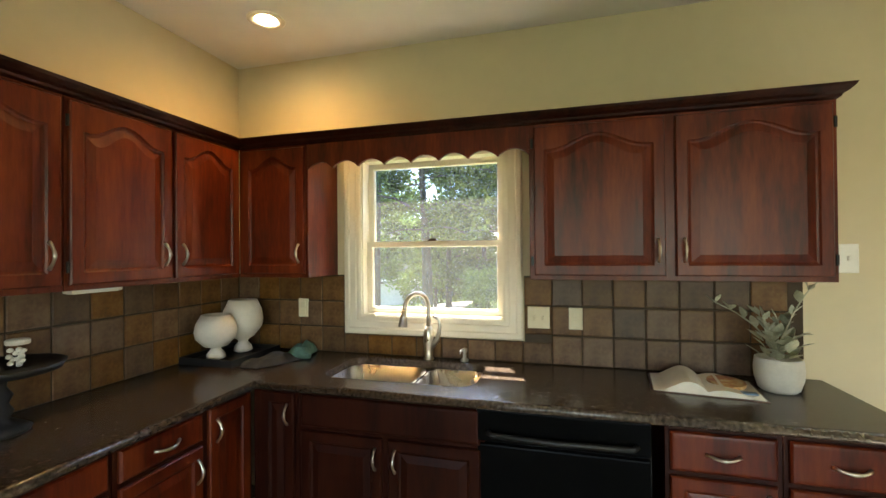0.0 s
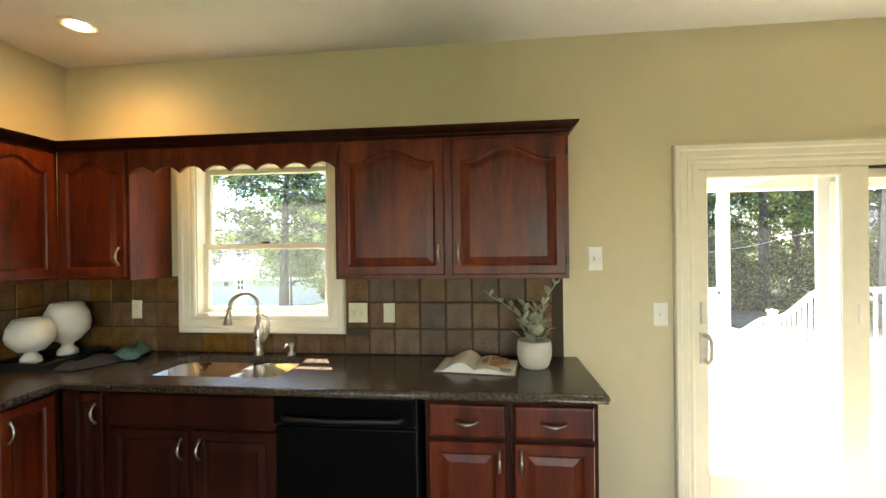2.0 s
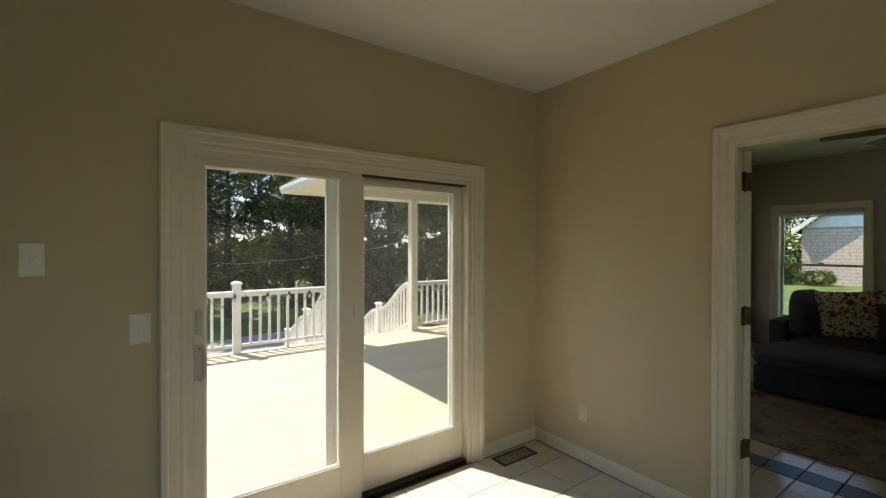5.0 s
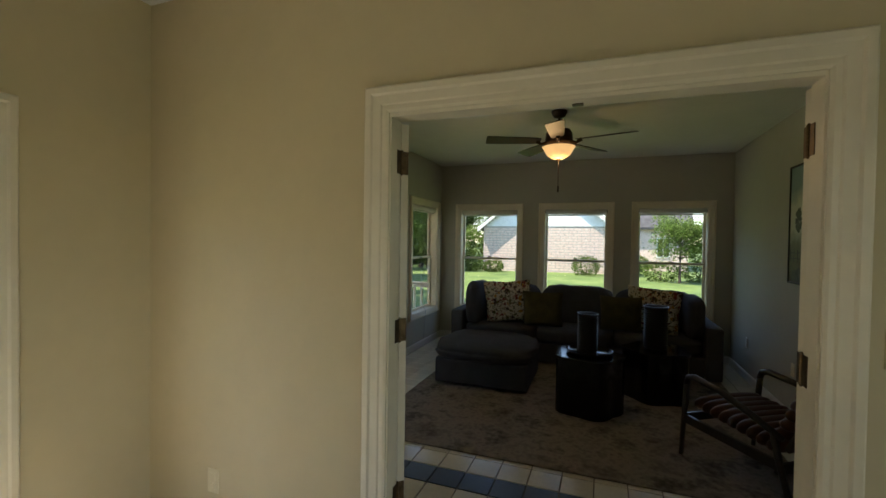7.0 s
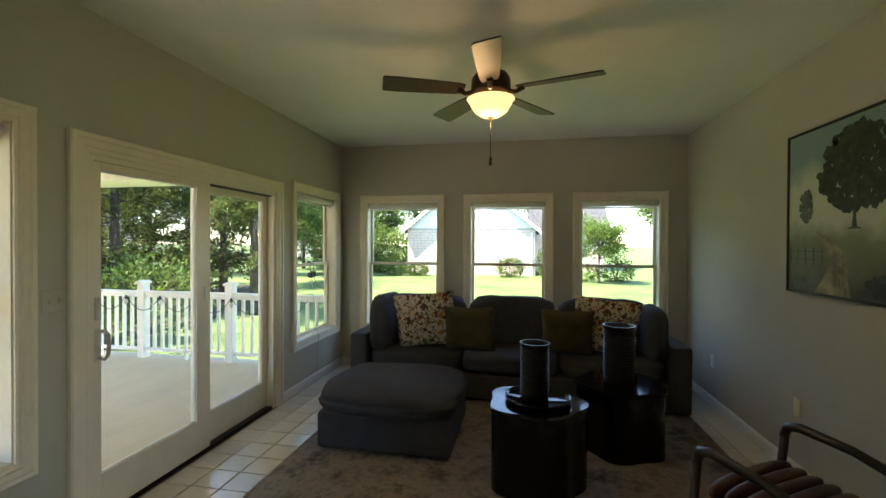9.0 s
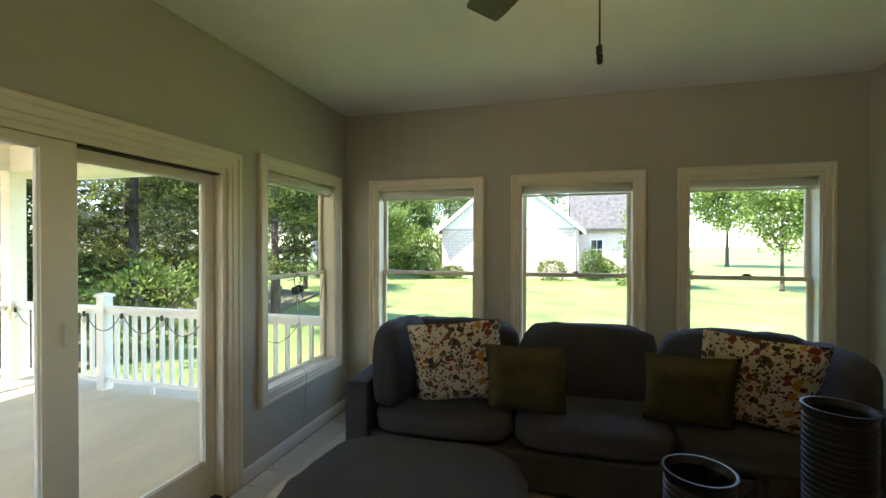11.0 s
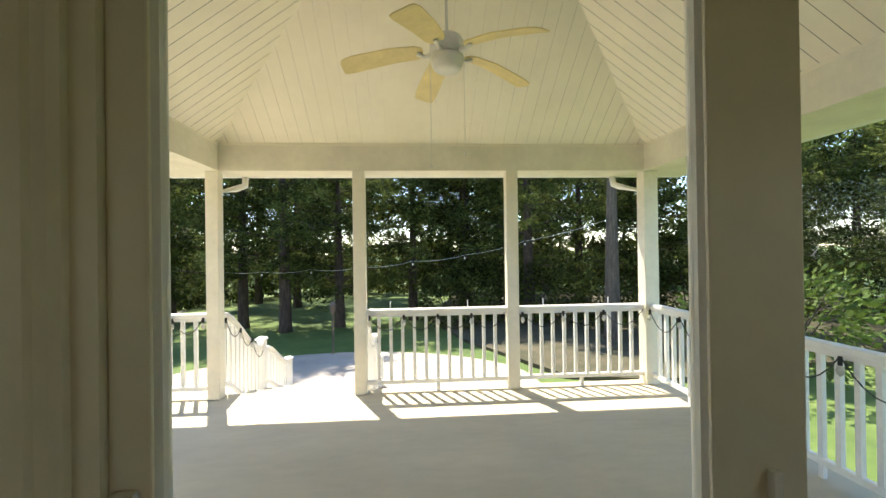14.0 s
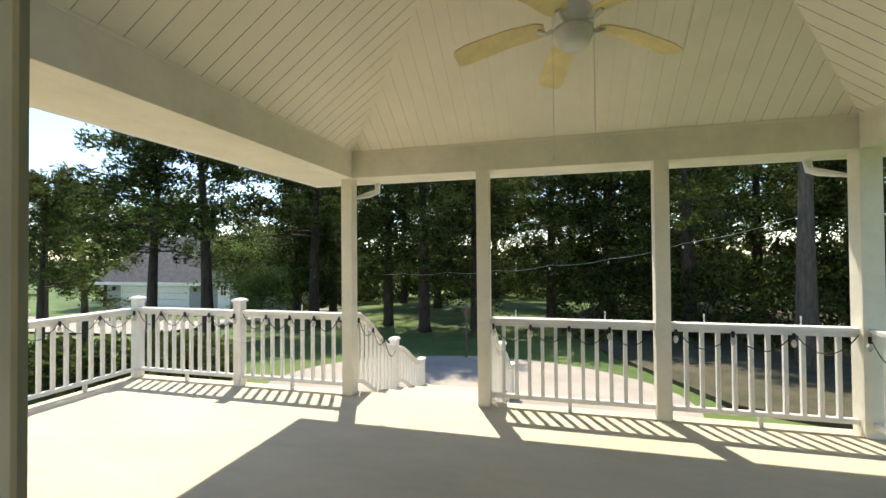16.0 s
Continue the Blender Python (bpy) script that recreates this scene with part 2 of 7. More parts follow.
M["fan_cream"] = mat("cream_fan_blade", (0.72, 0.60, 0.28), 0.5, vary=0.08, scale=6)
M["fan_white"] = mat("white_fan_metal", (0.70, 0.69, 0.64), 0.4, vary=0.05, scale=9)
M["concrete"] = mat("patio_concrete", (0.36, 0.32, 0.27), 0.9, vary=0.10, scale=1.4, bump=0.3, bump_scale=40)
M["grass"] = ramp_mat("lawn", [(0.42, (0.036, 0.066, 0.011)), (0.6, (0.068, 0.115, 0.020)), (0.8, (0.105, 0.155, 0.032)), (0.97, (0.16, 0.19, 0.06))], 0.55, 0.9, detail=9, bump=0.6)
M["bark"] = mat("cedar_bark", (0.075, 0.055, 0.042), 0.95, vary=0.3, scale=5, bump=0.8, bump_scale=25, stretch=(3, 3, 0.6))
M["bark_dead"] = mat("grey_dead_bark", (0.13, 0.105, 0.08), 0.95, vary=0.25, scale=6, bump=0.8, bump_scale=25, stretch=(3, 3, 0.6))
M["cedar"] = mat("cedar_foliage", (0.100, 0.128, 0.032), 0.75, vary=0.38, scale=0.8, island=0.65, spec=0.2, through=0.45)
M["broadleaf"] = mat("broadleaf_foliage", (0.14, 0.21, 0.045), 0.7, vary=0.3, scale=0.7, island=0.45, spec=0.25, through=0.35)
M["shrub"] = mat("shrub_foliage", (0.10, 0.15, 0.03), 0.7, vary=0.3, scale=2, island=0.45, spec=0.25, through=0.3)
M["brick"] = ramp_mat("pale_red_brick", [(0.45, (0.56, 0.40, 0.33)), (0.7, (0.70, 0.55, 0.47)), (0.95, (0.78, 0.66, 0.58))], 7, 0.9, bump=0.2)
M["mortar"] = mat("mortar", (0.45, 0.41, 0.36), 0.95, vary=0.08, scale=4)
M["siding"] = mat("grey_siding", (0.33, 0.34, 0.33), 0.7, vary=0.05, scale=1.5)
M["shingle"] = mat("grey_shingle", (0.075, 0.074, 0.078), 0.95, vary=0.25, scale=3, bump=0.5, bump_scale=14)
M["dark_glass"] = mat("dark_window_glass", (0.02, 0.025, 0.03), 0.06, vary=0.1)
M["litter"] = mat("needle_litter", (0.075, 0.060, 0.035), 0.95, vary=0.35, scale=2.5, bump=0.8, bump_scale=30, color2=(0.03, 0.035, 0.012))
M["asphalt"] = mat("asphalt", (0.10, 0.10, 0.10), 0.95, vary=0.1, scale=2)
M["wire"] = mat("black_wire", (0.012, 0.012, 0.012), 0.5, vary=0.1)
M["pale_wire"] = mat("pale_cable", (0.5, 0.5, 0.48), 0.5, vary=0.1)
M["bulb"] = mat("clear_bulb", (0.6, 0.58, 0.52), 0.1, vary=0.05)


def painting_mat():
    """A misty landscape: pale sky over dark meadow, with a light winding path."""
    m = bpy.data.materials.new("landscape_canvas")
    m.use_nodes = True
    n, l = m.node_tree.nodes, m.node_tree.links
    b = n["Principled BSDF"]
    b.inputs["Roughness"].default_value = 0.6
    co, sep = n.new("ShaderNodeTexCoord"), n.new("ShaderNodeSeparateXYZ")
    l.new(co.outputs["Object"], sep.inputs[0])
    noise_t = n.new("ShaderNodeTexNoise")
    noise_t.inputs["Scale"].default_value, noise_t.inputs["Detail"].default_value = 5, 6
    l.new(co.outputs["Object"], noise_t.inputs["Vector"])
    ma = n.new("ShaderNodeMath")
    ma.operation = "MULTIPLY_ADD"
    l.new(noise_t.outputs["Fac"], ma.inputs[0])
    ma.inputs[1].default_value = 0.35
    l.new(sep.outputs["Z"], ma.inputs[2])
    ramp = n.new("ShaderNodeValToRGB")
    e = ramp.color_ramp.elements
    e[0].position, e[0].color = 0.16, (0.035, 0.035, 0.02, 1)
    e[1].position, e[1].color = 1.1, (0.20, 0.30, 0.29, 1)
    for p, c in ((0.34, (0.13, 0.14, 0.07)), (0.50, (0.20, 0.24, 0.13)), (0.62, (0.52, 0.56, 0.43)), (0.85, (0.54, 0.58, 0.46))):
        e.new(p).color = rgb(c)
    l.new(ma.outputs[0], ramp.inputs[0])
    l.new(ramp.outputs[0], b.inputs["Base Color"])
    return m


def floral_mat():
    """Cream cloth printed with flower heads, leaves and small berries."""
    m = mat("floral_print", (0.60, 0.53, 0.40), 0.9, vary=0.06, scale=6, bump=0.2, bump_scale=300)
    n, l = m.node_tree.nodes, m.node_tree.links
    bsdf = n["Principled BSDF"]
    out = bsdf.inputs["Base Color"].links[0].from_socket
    co = [x for x in n if x.bl_idname == "ShaderNodeTexCoord"][0]
    warp, add = n.new("ShaderNodeTexNoise"), n.new("ShaderNodeVectorMath")
    warp.inputs["Scale"].default_value = 22
    add.operation = "MULTIPLY_ADD"
    add.inputs[1].default_value = (0.035, 0.035, 0.035)
    l.new(co.outputs["Object"], warp.inputs["Vector"])
    l.new(warp.outputs["Color"], add.inputs[0])
    l.new(co.outputs["Object"], add.inputs[2])
    # (size, how much of each cell is printed, colours the cells choose from)
    for scale, reach, colours in ((40, 0.40, ((0.05, 0.06, 0.02), (0.16, 0.02, 0.02), (0.03, 0.025, 0.03), (0.09, 0.08, 0.03))),
                                  (19, 0.44, ((0.20, 0.035, 0.03), (0.42, 0.20, 0.03), (0.05, 0.03, 0.035), (0.60, 0.53, 0.40), (0.10, 0.09, 0.03))),
                                  (58, 0.26, ((0.45, 0.24, 0.05), (0.10, 0.015, 0.02), (0.60, 0.53, 0.40)))):
        vo, sep, ramp, lim, mix = n.new("ShaderNodeTexVoronoi"), n.new("ShaderNodeSeparateColor"), n.new("ShaderNodeValToRGB"), n.new("ShaderNodeMath"), n.new("ShaderNodeMix")
        vo.inputs["Scale"].default_value = scale
        l.new(add.outputs[0], vo.inputs["Vector"])
        l.new(vo.outputs["Color"], sep.inputs[0])
        ramp.color_ramp.interpolation = "CONSTANT"
        e = ramp.color_ramp.elements
        e[0].position, e[0].color = 0.0, rgb(colours[0])
        e[1].position, e[1].color = 1 / len(colours), rgb(colours[1])
        for k, c in enumerate(colours[2:]):
            e.new((k + 2) / len(colours)).color = rgb(c)
        l.new(sep.outputs[0], ramp.inputs[0])
        lim.operation = "LESS_THAN"
        lim.inputs[1].default_value = reach
        l.new(vo.outputs["Distance"], lim.inputs[0])
        mix.data_type = "RGBA"
        l.new(lim.outputs[0], mix.inputs[0])
        l.new(out, mix.inputs[6])
        l.new(ramp.outputs[0], mix.inputs[7])
        out = mix.outputs[2]
    l.new(out, bsdf.inputs["Base Color"])
    return m


M["floral"] = floral_mat()
M["painting"] = painting_mat()
M["paint_path"] = mat("painted_path", (0.30, 0.27, 0.15), 0.6, vary=0.4, scale=9)
M["paint_tree"] = mat("painted_tree", (0.035, 0.05, 0.03), 0.6, vary=0.4, scale=20, island=0.5)
M["paint_mist"] = mat("painted_far_tree", (0.10, 0.13, 0.09), 0.6, vary=0.3, scale=14)

# ---- mesh helpers ----
ORIGIN = {}


def root_of(ob):
    while ob.parent:
        ob = ob.parent
    return ob


def mesh_ob(name, bm, material, smooth=False):
    bmesh.ops.recalc_face_normals(bm, faces=bm.faces)
    me = bpy.data.meshes.new(name)
    bm.to_mesh(me)
    bm.free()
    for mm in material if isinstance(material, (list, tuple)) else [material]:
        me.materials.append(mm)
    if smooth:
        for p in me.polygons:
            p.use_smooth = True
    return new(name, me)


def thing(name, at, label, category, group="", kind="", local=False):
    """An Empty at the base of a thing. Its parts are given in the world's places, or in its own where local is set."""
    ob = new(name)
    ob.location = at
    ob.empty_display_size = 0.1
    ORIGIN[ob.name] = Vector((0, 0, 0)) if local else Vector(at)
    return tagged(ob, label, category, group, kind)


def part(name, bm, material, parent, label="", smooth=False):
    off = ORIGIN.get(root_of(parent).name, Vector((0, 0, 0)))
    if off.length:
        bmesh.ops.translate(bm, verts=bm.verts, vec=-off)
    ob = mesh_ob(name, bm, material, smooth)
    ob.parent = parent
    return tagged(ob, label)


def solid(name, bm, material, label, category="", group="", kind="", smooth=False, at=None):
    """A thing of one mesh; at: its base, so that its own place is there."""
    if at is not None:
        bmesh.ops.translate(bm, verts=bm.verts, vec=-Vector(at))
    ob = mesh_ob(name, bm, material, smooth)
    if at is not None:
        ob.location = at
        ORIGIN[ob.name] = Vector(at)
    return tagged(ob, label, category, group, kind)


def box(bm, x0, x1, y0, y1, z0, z1, bevel=0.0, m=None):
    made = bmesh.ops.create_cube(bm, size=1.0)["verts"]
    for v in made:
        v.co = Vector((x0 + (v.co.x + 0.5) * (x1 - x0), y0 + (v.co.y + 0.5) * (y1 - y0), z0 + (v.co.z + 0.5) * (z1 - z0)))
    if bevel:
        edges = list({e for v in made for e in v.link_edges})
        made = bmesh.ops.bevel(bm, geom=edges, offset=bevel, segments=2, affect="EDGES", profile=0.6)["verts"]
    if m is not None:
        bmesh.ops.transform(bm, matrix=m, verts=list({v for v in made}))
    return made


def boxes(*args, bevel=0.0):
    bm = bmesh.new()
    for a in args:
        box(bm, *a, bevel=bevel)
    return bm


def tube(bm, pts, radii, sides=8, caps=True):
    """A round bar through the points."""
    pts = [Vector(p) for p in pts]
    if not isinstance(radii, (list, tuple)):
        radii = [radii] * len(pts)
    radii = [float(r) for r in radii]
    rings, side = [], None
    for i, p in enumerate(pts):
        d = (pts[min(i + 1, len(pts) - 1)] - pts[max(i - 1, 0)]).normalized()
        if side is None or abs(side.dot(d)) > 0.95:
            side = d.orthogonal().normalized()
        side = (side - d * side.dot(d)).normalized()
        up = d.cross(side)
        rings.append([bm.verts.new(p + radii[i] * (math.cos(a) * side + math.sin(a) * up)) for a in (2 * math.pi * k / sides for k in range(sides))])
    for a, b in zip(rings, rings[1:]):
        for k in range(sides):
            bm.faces.new((a[k], a[(k + 1) % sides], b[(k + 1) % sides], b[k]))
    if caps:
        bm.faces.new(rings[0][::-1])
        bm.faces.new(rings[-1])


def lathe(bm, profile, at=(0, 0, 0), sides=24, wobble=None):
    """A turned form: profile is radius, height from bottom to top."""
    rings = []
    for r, z in profile:
        ring = []
        for k in range(sides):
            a = 2 * math.pi * k / sides
            q = r * (wobble(a) if wobble else 1)
            ring.append(bm.verts.new((at[0] + q * math.cos(a), at[1] + q * math.sin(a), at[2] + z)))
        rings.append(ring)
    for a, b in zip(rings, rings[1:]):
        for k in range(sides):
            bm.faces.new((a[k], a[(k + 1) % sides], b[(k + 1) % sides], b[k]))
    bm.faces.new(rings[0][::-1])
    bm.faces.new(rings[-1])


def loops(bm, rings, close=True, cap_last=True, cap_first=False):
    """Quads between rings of points of one length."""
    vs = [[bm.verts.new(p) for p in ring] for ring in rings]
    n = len(vs[0])
    for a, b in zip(vs, vs[1:]):
        for k in range(n if close else n - 1):
            bm.faces.new((a[k], a[(k + 1) % n], b[(k + 1) % n], b[k]))
    if cap_last:
        bm.faces.new(vs[-1])
    if cap_first:
        bm.faces.new(vs[0][::-1])
    return vs


def face_y(y):      # a wall that looks towards -y
    return lambda u, w, d: (u, y - d, w)


def face_y_back(y):  # looks towards +y
    return lambda u, w, d: (u, y + d, w)


def face_x(x):      # looks towards -x
    return lambda u, w, d: (x - d, u, w)


def face_x_back(x):  # looks towards +x
    return lambda u, w, d: (x + d, u, w)


def frame_bm(bm, f, u0, u1, w0, w1, profile, closed=True):
    """A mitred frame round an opening. profile: (how far out from the opening, how proud). Not closed: no bottom side."""
    def ring(o, d):
        if closed:
            return [f(u0 - o, w0 - o, d), f(u1 + o, w0 - o, d), f(u1 + o, w1 + o, d), f(u0 - o, w1 + o, d)]
        return [f(u1 + o, w0, d), f(u1 + o, w1 + o, d), f(u0 - o, w1 + o, d), f(u0 - o, w0, d)]
    loops(bm, [ring(o, d) for o, d in profile], close=closed, cap_last=False)
    if not closed:
        for k in (0, 3):
            bm.faces.new([bm.verts.new(ring(o, d)[k]) for o, d in profile])


CASING = [(0, -0.02), (0, 0.012), (0.012, 0.016), (0.03, 0.014), (0.036, 0.02), (0.07, 0.022), (0.078, 0.03), (0.1, 0.03), (0.108, 0.022), (0.108, -0.004)]


def casing(name, f, u0, u1, w0, w1, closed, material, parent=None, label="moulded cream casing round an opening", k=1.0):
    bm = bmesh.new()
    frame_bm(bm, f, u0, u1, w0, w1, [(o * k, d) for o, d in CASING], closed)
    if parent:
        return part(name, bm, material, parent)
    return solid(name, bm, material, label, kind="structure")


def wall_bm(axis, c0, c1, u0, u1, z0, z1, holes=()):
    """A thick wall along x or y with rectangular openings (u0, u1, z0, z1)."""
    bm = bmesh.new()

    def put(a0, a1, b0, b1):
        if a1 - a0 > 1e-4 and b1 - b0 > 1e-4:
            box(bm, a0, a1, c0, c1, b0, b1) if axis == "x" else box(bm, c0, c1, a0, a1, b0, b1)
    at = u0
    for a0, a1, b0, b1 in sorted(holes):
        put(at, a0, z0, z1)
        put(a0, a1, z0, b0)
        put(a0, a1, b1, z1)
        at = a1
    put(at, u1, z0, z1)
    return bm


def puff(bm, cx, cy, cz, sx, sy, sz, power=5.0, n=10, rough=0.012, seed=0, sag=0.0, m=None):
    """A soft padded block of the given full sizes, with slack, uneven faces."""
    made = bmesh.ops.create_cube(bm, size=2.0)["verts"]
    es = list({e for v in made for e in v.link_edges})
    bmesh.ops.subdivide_edges(bm, edges=es, cuts=n, use_grid_fill=True)
    vs = [v for v in bm.verts if not v.tag]
    for v in vs:
        p = v.co.copy()
        s = (abs(p.x) ** power + abs(p.y) ** power + abs(p.z) ** power) ** (1 / power)
        p = p / s
        q = noise.noise(Vector((p.x * 2 + seed, p.y * 2, p.z * 2))) + 0.5 * noise.noise(Vector((p.x * 6, p.y * 6 + seed, p.z * 6)))
        p = Vector((p.x * sx / 2, p.y * sy / 2, p.z * sz / 2)) * (1 + rough * 3 * q)
        if sag and p.z > 0:
            p.z -= sag * (abs(v.co.x) ** 3 + abs(v.co.y) ** 3) * 0.5
        p += Vector((cx, cy, cz))
        v.co = m @ p if m else p
        v.tag = True


# ---- structure ----
XL, YB, XE, XE2 = -1.42, 2.84, 4.90, 4.985          # kitchen: left wall, back wall, east wall and its other face
YS, XF, YR, ZC = 3.058, 9.885, -1.016, 2.772       # sunroom: deck wall, far wall, right wall; ceilings
YSOUTH, OUT = -2.6, 0.16
KD = (2.478, 4.238, 0.0, 2.015)                      # kitchen sliding door: opening
SD = (6.598, 8.362, 0.0, 2.015)
KW = (-0.522, 0.354, 1.145, 2.10)
SWIN = [(8.723, 9.672, 0.518, 2.087), (5.338, 6.262, 0.518, 2.087)]
FWIN = [(1.808, 2.732, 0.518, 2.067), (0.513, 1.412, 0.518, 2.067), (-0.737, 0.127, 0.518, 2.067)]
OP = (-0.040, 1.436, 0.0, 2.09)

solid("wall_north_kitchen", wall_bm("x", YB, YB + OUT, XL - OUT, XE, 0, ZC, [KW, KD]), M["wall_k"], "khaki painted kitchen wall", kind="structure")
solid("wall_west", wall_bm("y", XL - OUT, XL, YSOUTH, YB, 0, ZC), M["wall_k"], "khaki painted kitchen wall", kind="structure")
# both openings are added out of view to let fill light in
solid("wall_south_kitchen", wall_bm("x", YSOUTH - OUT, YSOUTH, XL - OUT, XE, 0, ZC, [(-0.6, 0.9, 0.9, 2.1), (1.8, 3.6, 0.0, 2.1)]), M["wall_k"], "khaki painted kitchen wall, unseen, with openings added for fill light", kind="structure")
solid("wall_between", wall_bm("y", XE, XE2, YSOUTH - OUT, YS + OUT, 0, ZC, [OP]), M["wall_k"], "painted wall with a wide cased opening", kind="structure")
solid("wall_north_sunroom", wall_bm("x", YS, YS + 0.12, XE2, XF + OUT, 0, ZC, [SD] + SWIN), M["wall_s"], "taupe painted sunroom wall with windows", kind="structure")
solid("wall_east", wall_bm("y", XF, XF + OUT, YR - OUT, YS, 0, ZC, FWIN), M["wall_s"], "taupe painted sunroom wall with three windows", kind="structure")
solid("wall_south_sunroom", wall_bm("x", YR - OUT, YR, XE2, XF, 0, ZC), M["wall_s"], "taupe painted sunroom wall", kind="structure")
solid("wall_west_sunroom", wall_bm("y", XE2 + 0.002, XE2 + 0.010, YR, YS, 0, ZC, [OP]), M["wall_s"], "taupe painted face of the dividing wall", kind="structure")
solid("ceiling_kitchen", boxes((XL - OUT, XE, YSOUTH - OUT, YB + OUT, ZC, ZC + 0.15)), M["ceiling"], "off-white flat ceiling", kind="structure")
solid("ceiling_sunroom", boxes((XE + 0.001, XF + OUT, YSOUTH - OUT, YS + OUT, ZC + 0.002, ZC + 0.152)), M["ceiling"], "off-white flat ceiling", kind="structure")
floor = solid("floor", boxes((XL - OUT, XF + OUT, YSOUTH - OUT, YB + OUT, -0.2, -0.012), (XE2, XF + OUT, YB + OUT, YS + OUT, -0.2, -0.012)), M["floor_grout"], "tiled floor with grey grout joints", kind="structure")

BASE = [(0.0, 0.0), (0.0, 0.014), (0.075, 0.014), (0.085, 0.010), (0.095, 0.004), (0.095, 0.0)]


def baseboard(f, u0, u1, material):
    bm = bmesh.new()
    loops(bm, [[f(u0, w, d), f(u1, w, d)] for w, d in BASE], close=False, cap_last=False)
    for u in (u0, u1):
        bm.faces.new([bm.verts.new(f(u, w, d)) for w, d in BASE])
    return solid("baseboard", bm, material, "cream painted baseboard", kind="structure")


baseboard(face_y(YB), 1.84, KD[0] - 0.11, M["trim"])
baseboard(face_y(YB), KD[1] + 0.11, XE, M["trim"])
baseboard(face_x(XE), OP[1] + 0.11, YB - 0.016, M["trim"])
baseboard(face_x(XE), YSOUTH, OP[0] - 0.11, M["trim"])
baseboard(face_y(YS), SD[1] + 0.11, XF - 0.016, M["white_trim"])
baseboard(face_y(YS), XE2 + 0.03, SD[0] - 0.11, M["white_trim"])
baseboard(face_x(XF), YR, YS, M["white_trim"])
baseboard(face_y_back(YR), XE2 + 0.03, XF - 0.016, M["white_trim"])
baseboard(face_x_back(XE2 + 0.010), OP[1] + 0.11, YS - 0.016, M["white_trim"])

# the wide opening between the rooms: jambs and casings
jamb = bmesh.new()
box(jamb, XE - 0.004, XE2 + 0.001, OP[0], OP[0] + 0.02, 0, OP[3] - 0.02)
box(jamb, XE - 0.004, XE2 + 0.001, OP[1] - 0.02, OP[1], 0, OP[3] - 0.02)
box(jamb, XE - 0.004, XE2 + 0.001, OP[0], OP[1], OP[3] - 0.02, OP[3])
solid("opening_jamb", jamb, M["trim"], "cream painted jamb of the wide opening", kind="structure")
casing("opening_casing", face_x(XE), OP[0] + 0.013, OP[1] - 0.013, 0, OP[3] - 0.005, False, M["trim"])
casing("opening_casing", face_x_back(XE2 + 0.010), OP[0] - 0.022, OP[1] + 0.022, 0, OP[3] - 0.005, False, M["trim"])


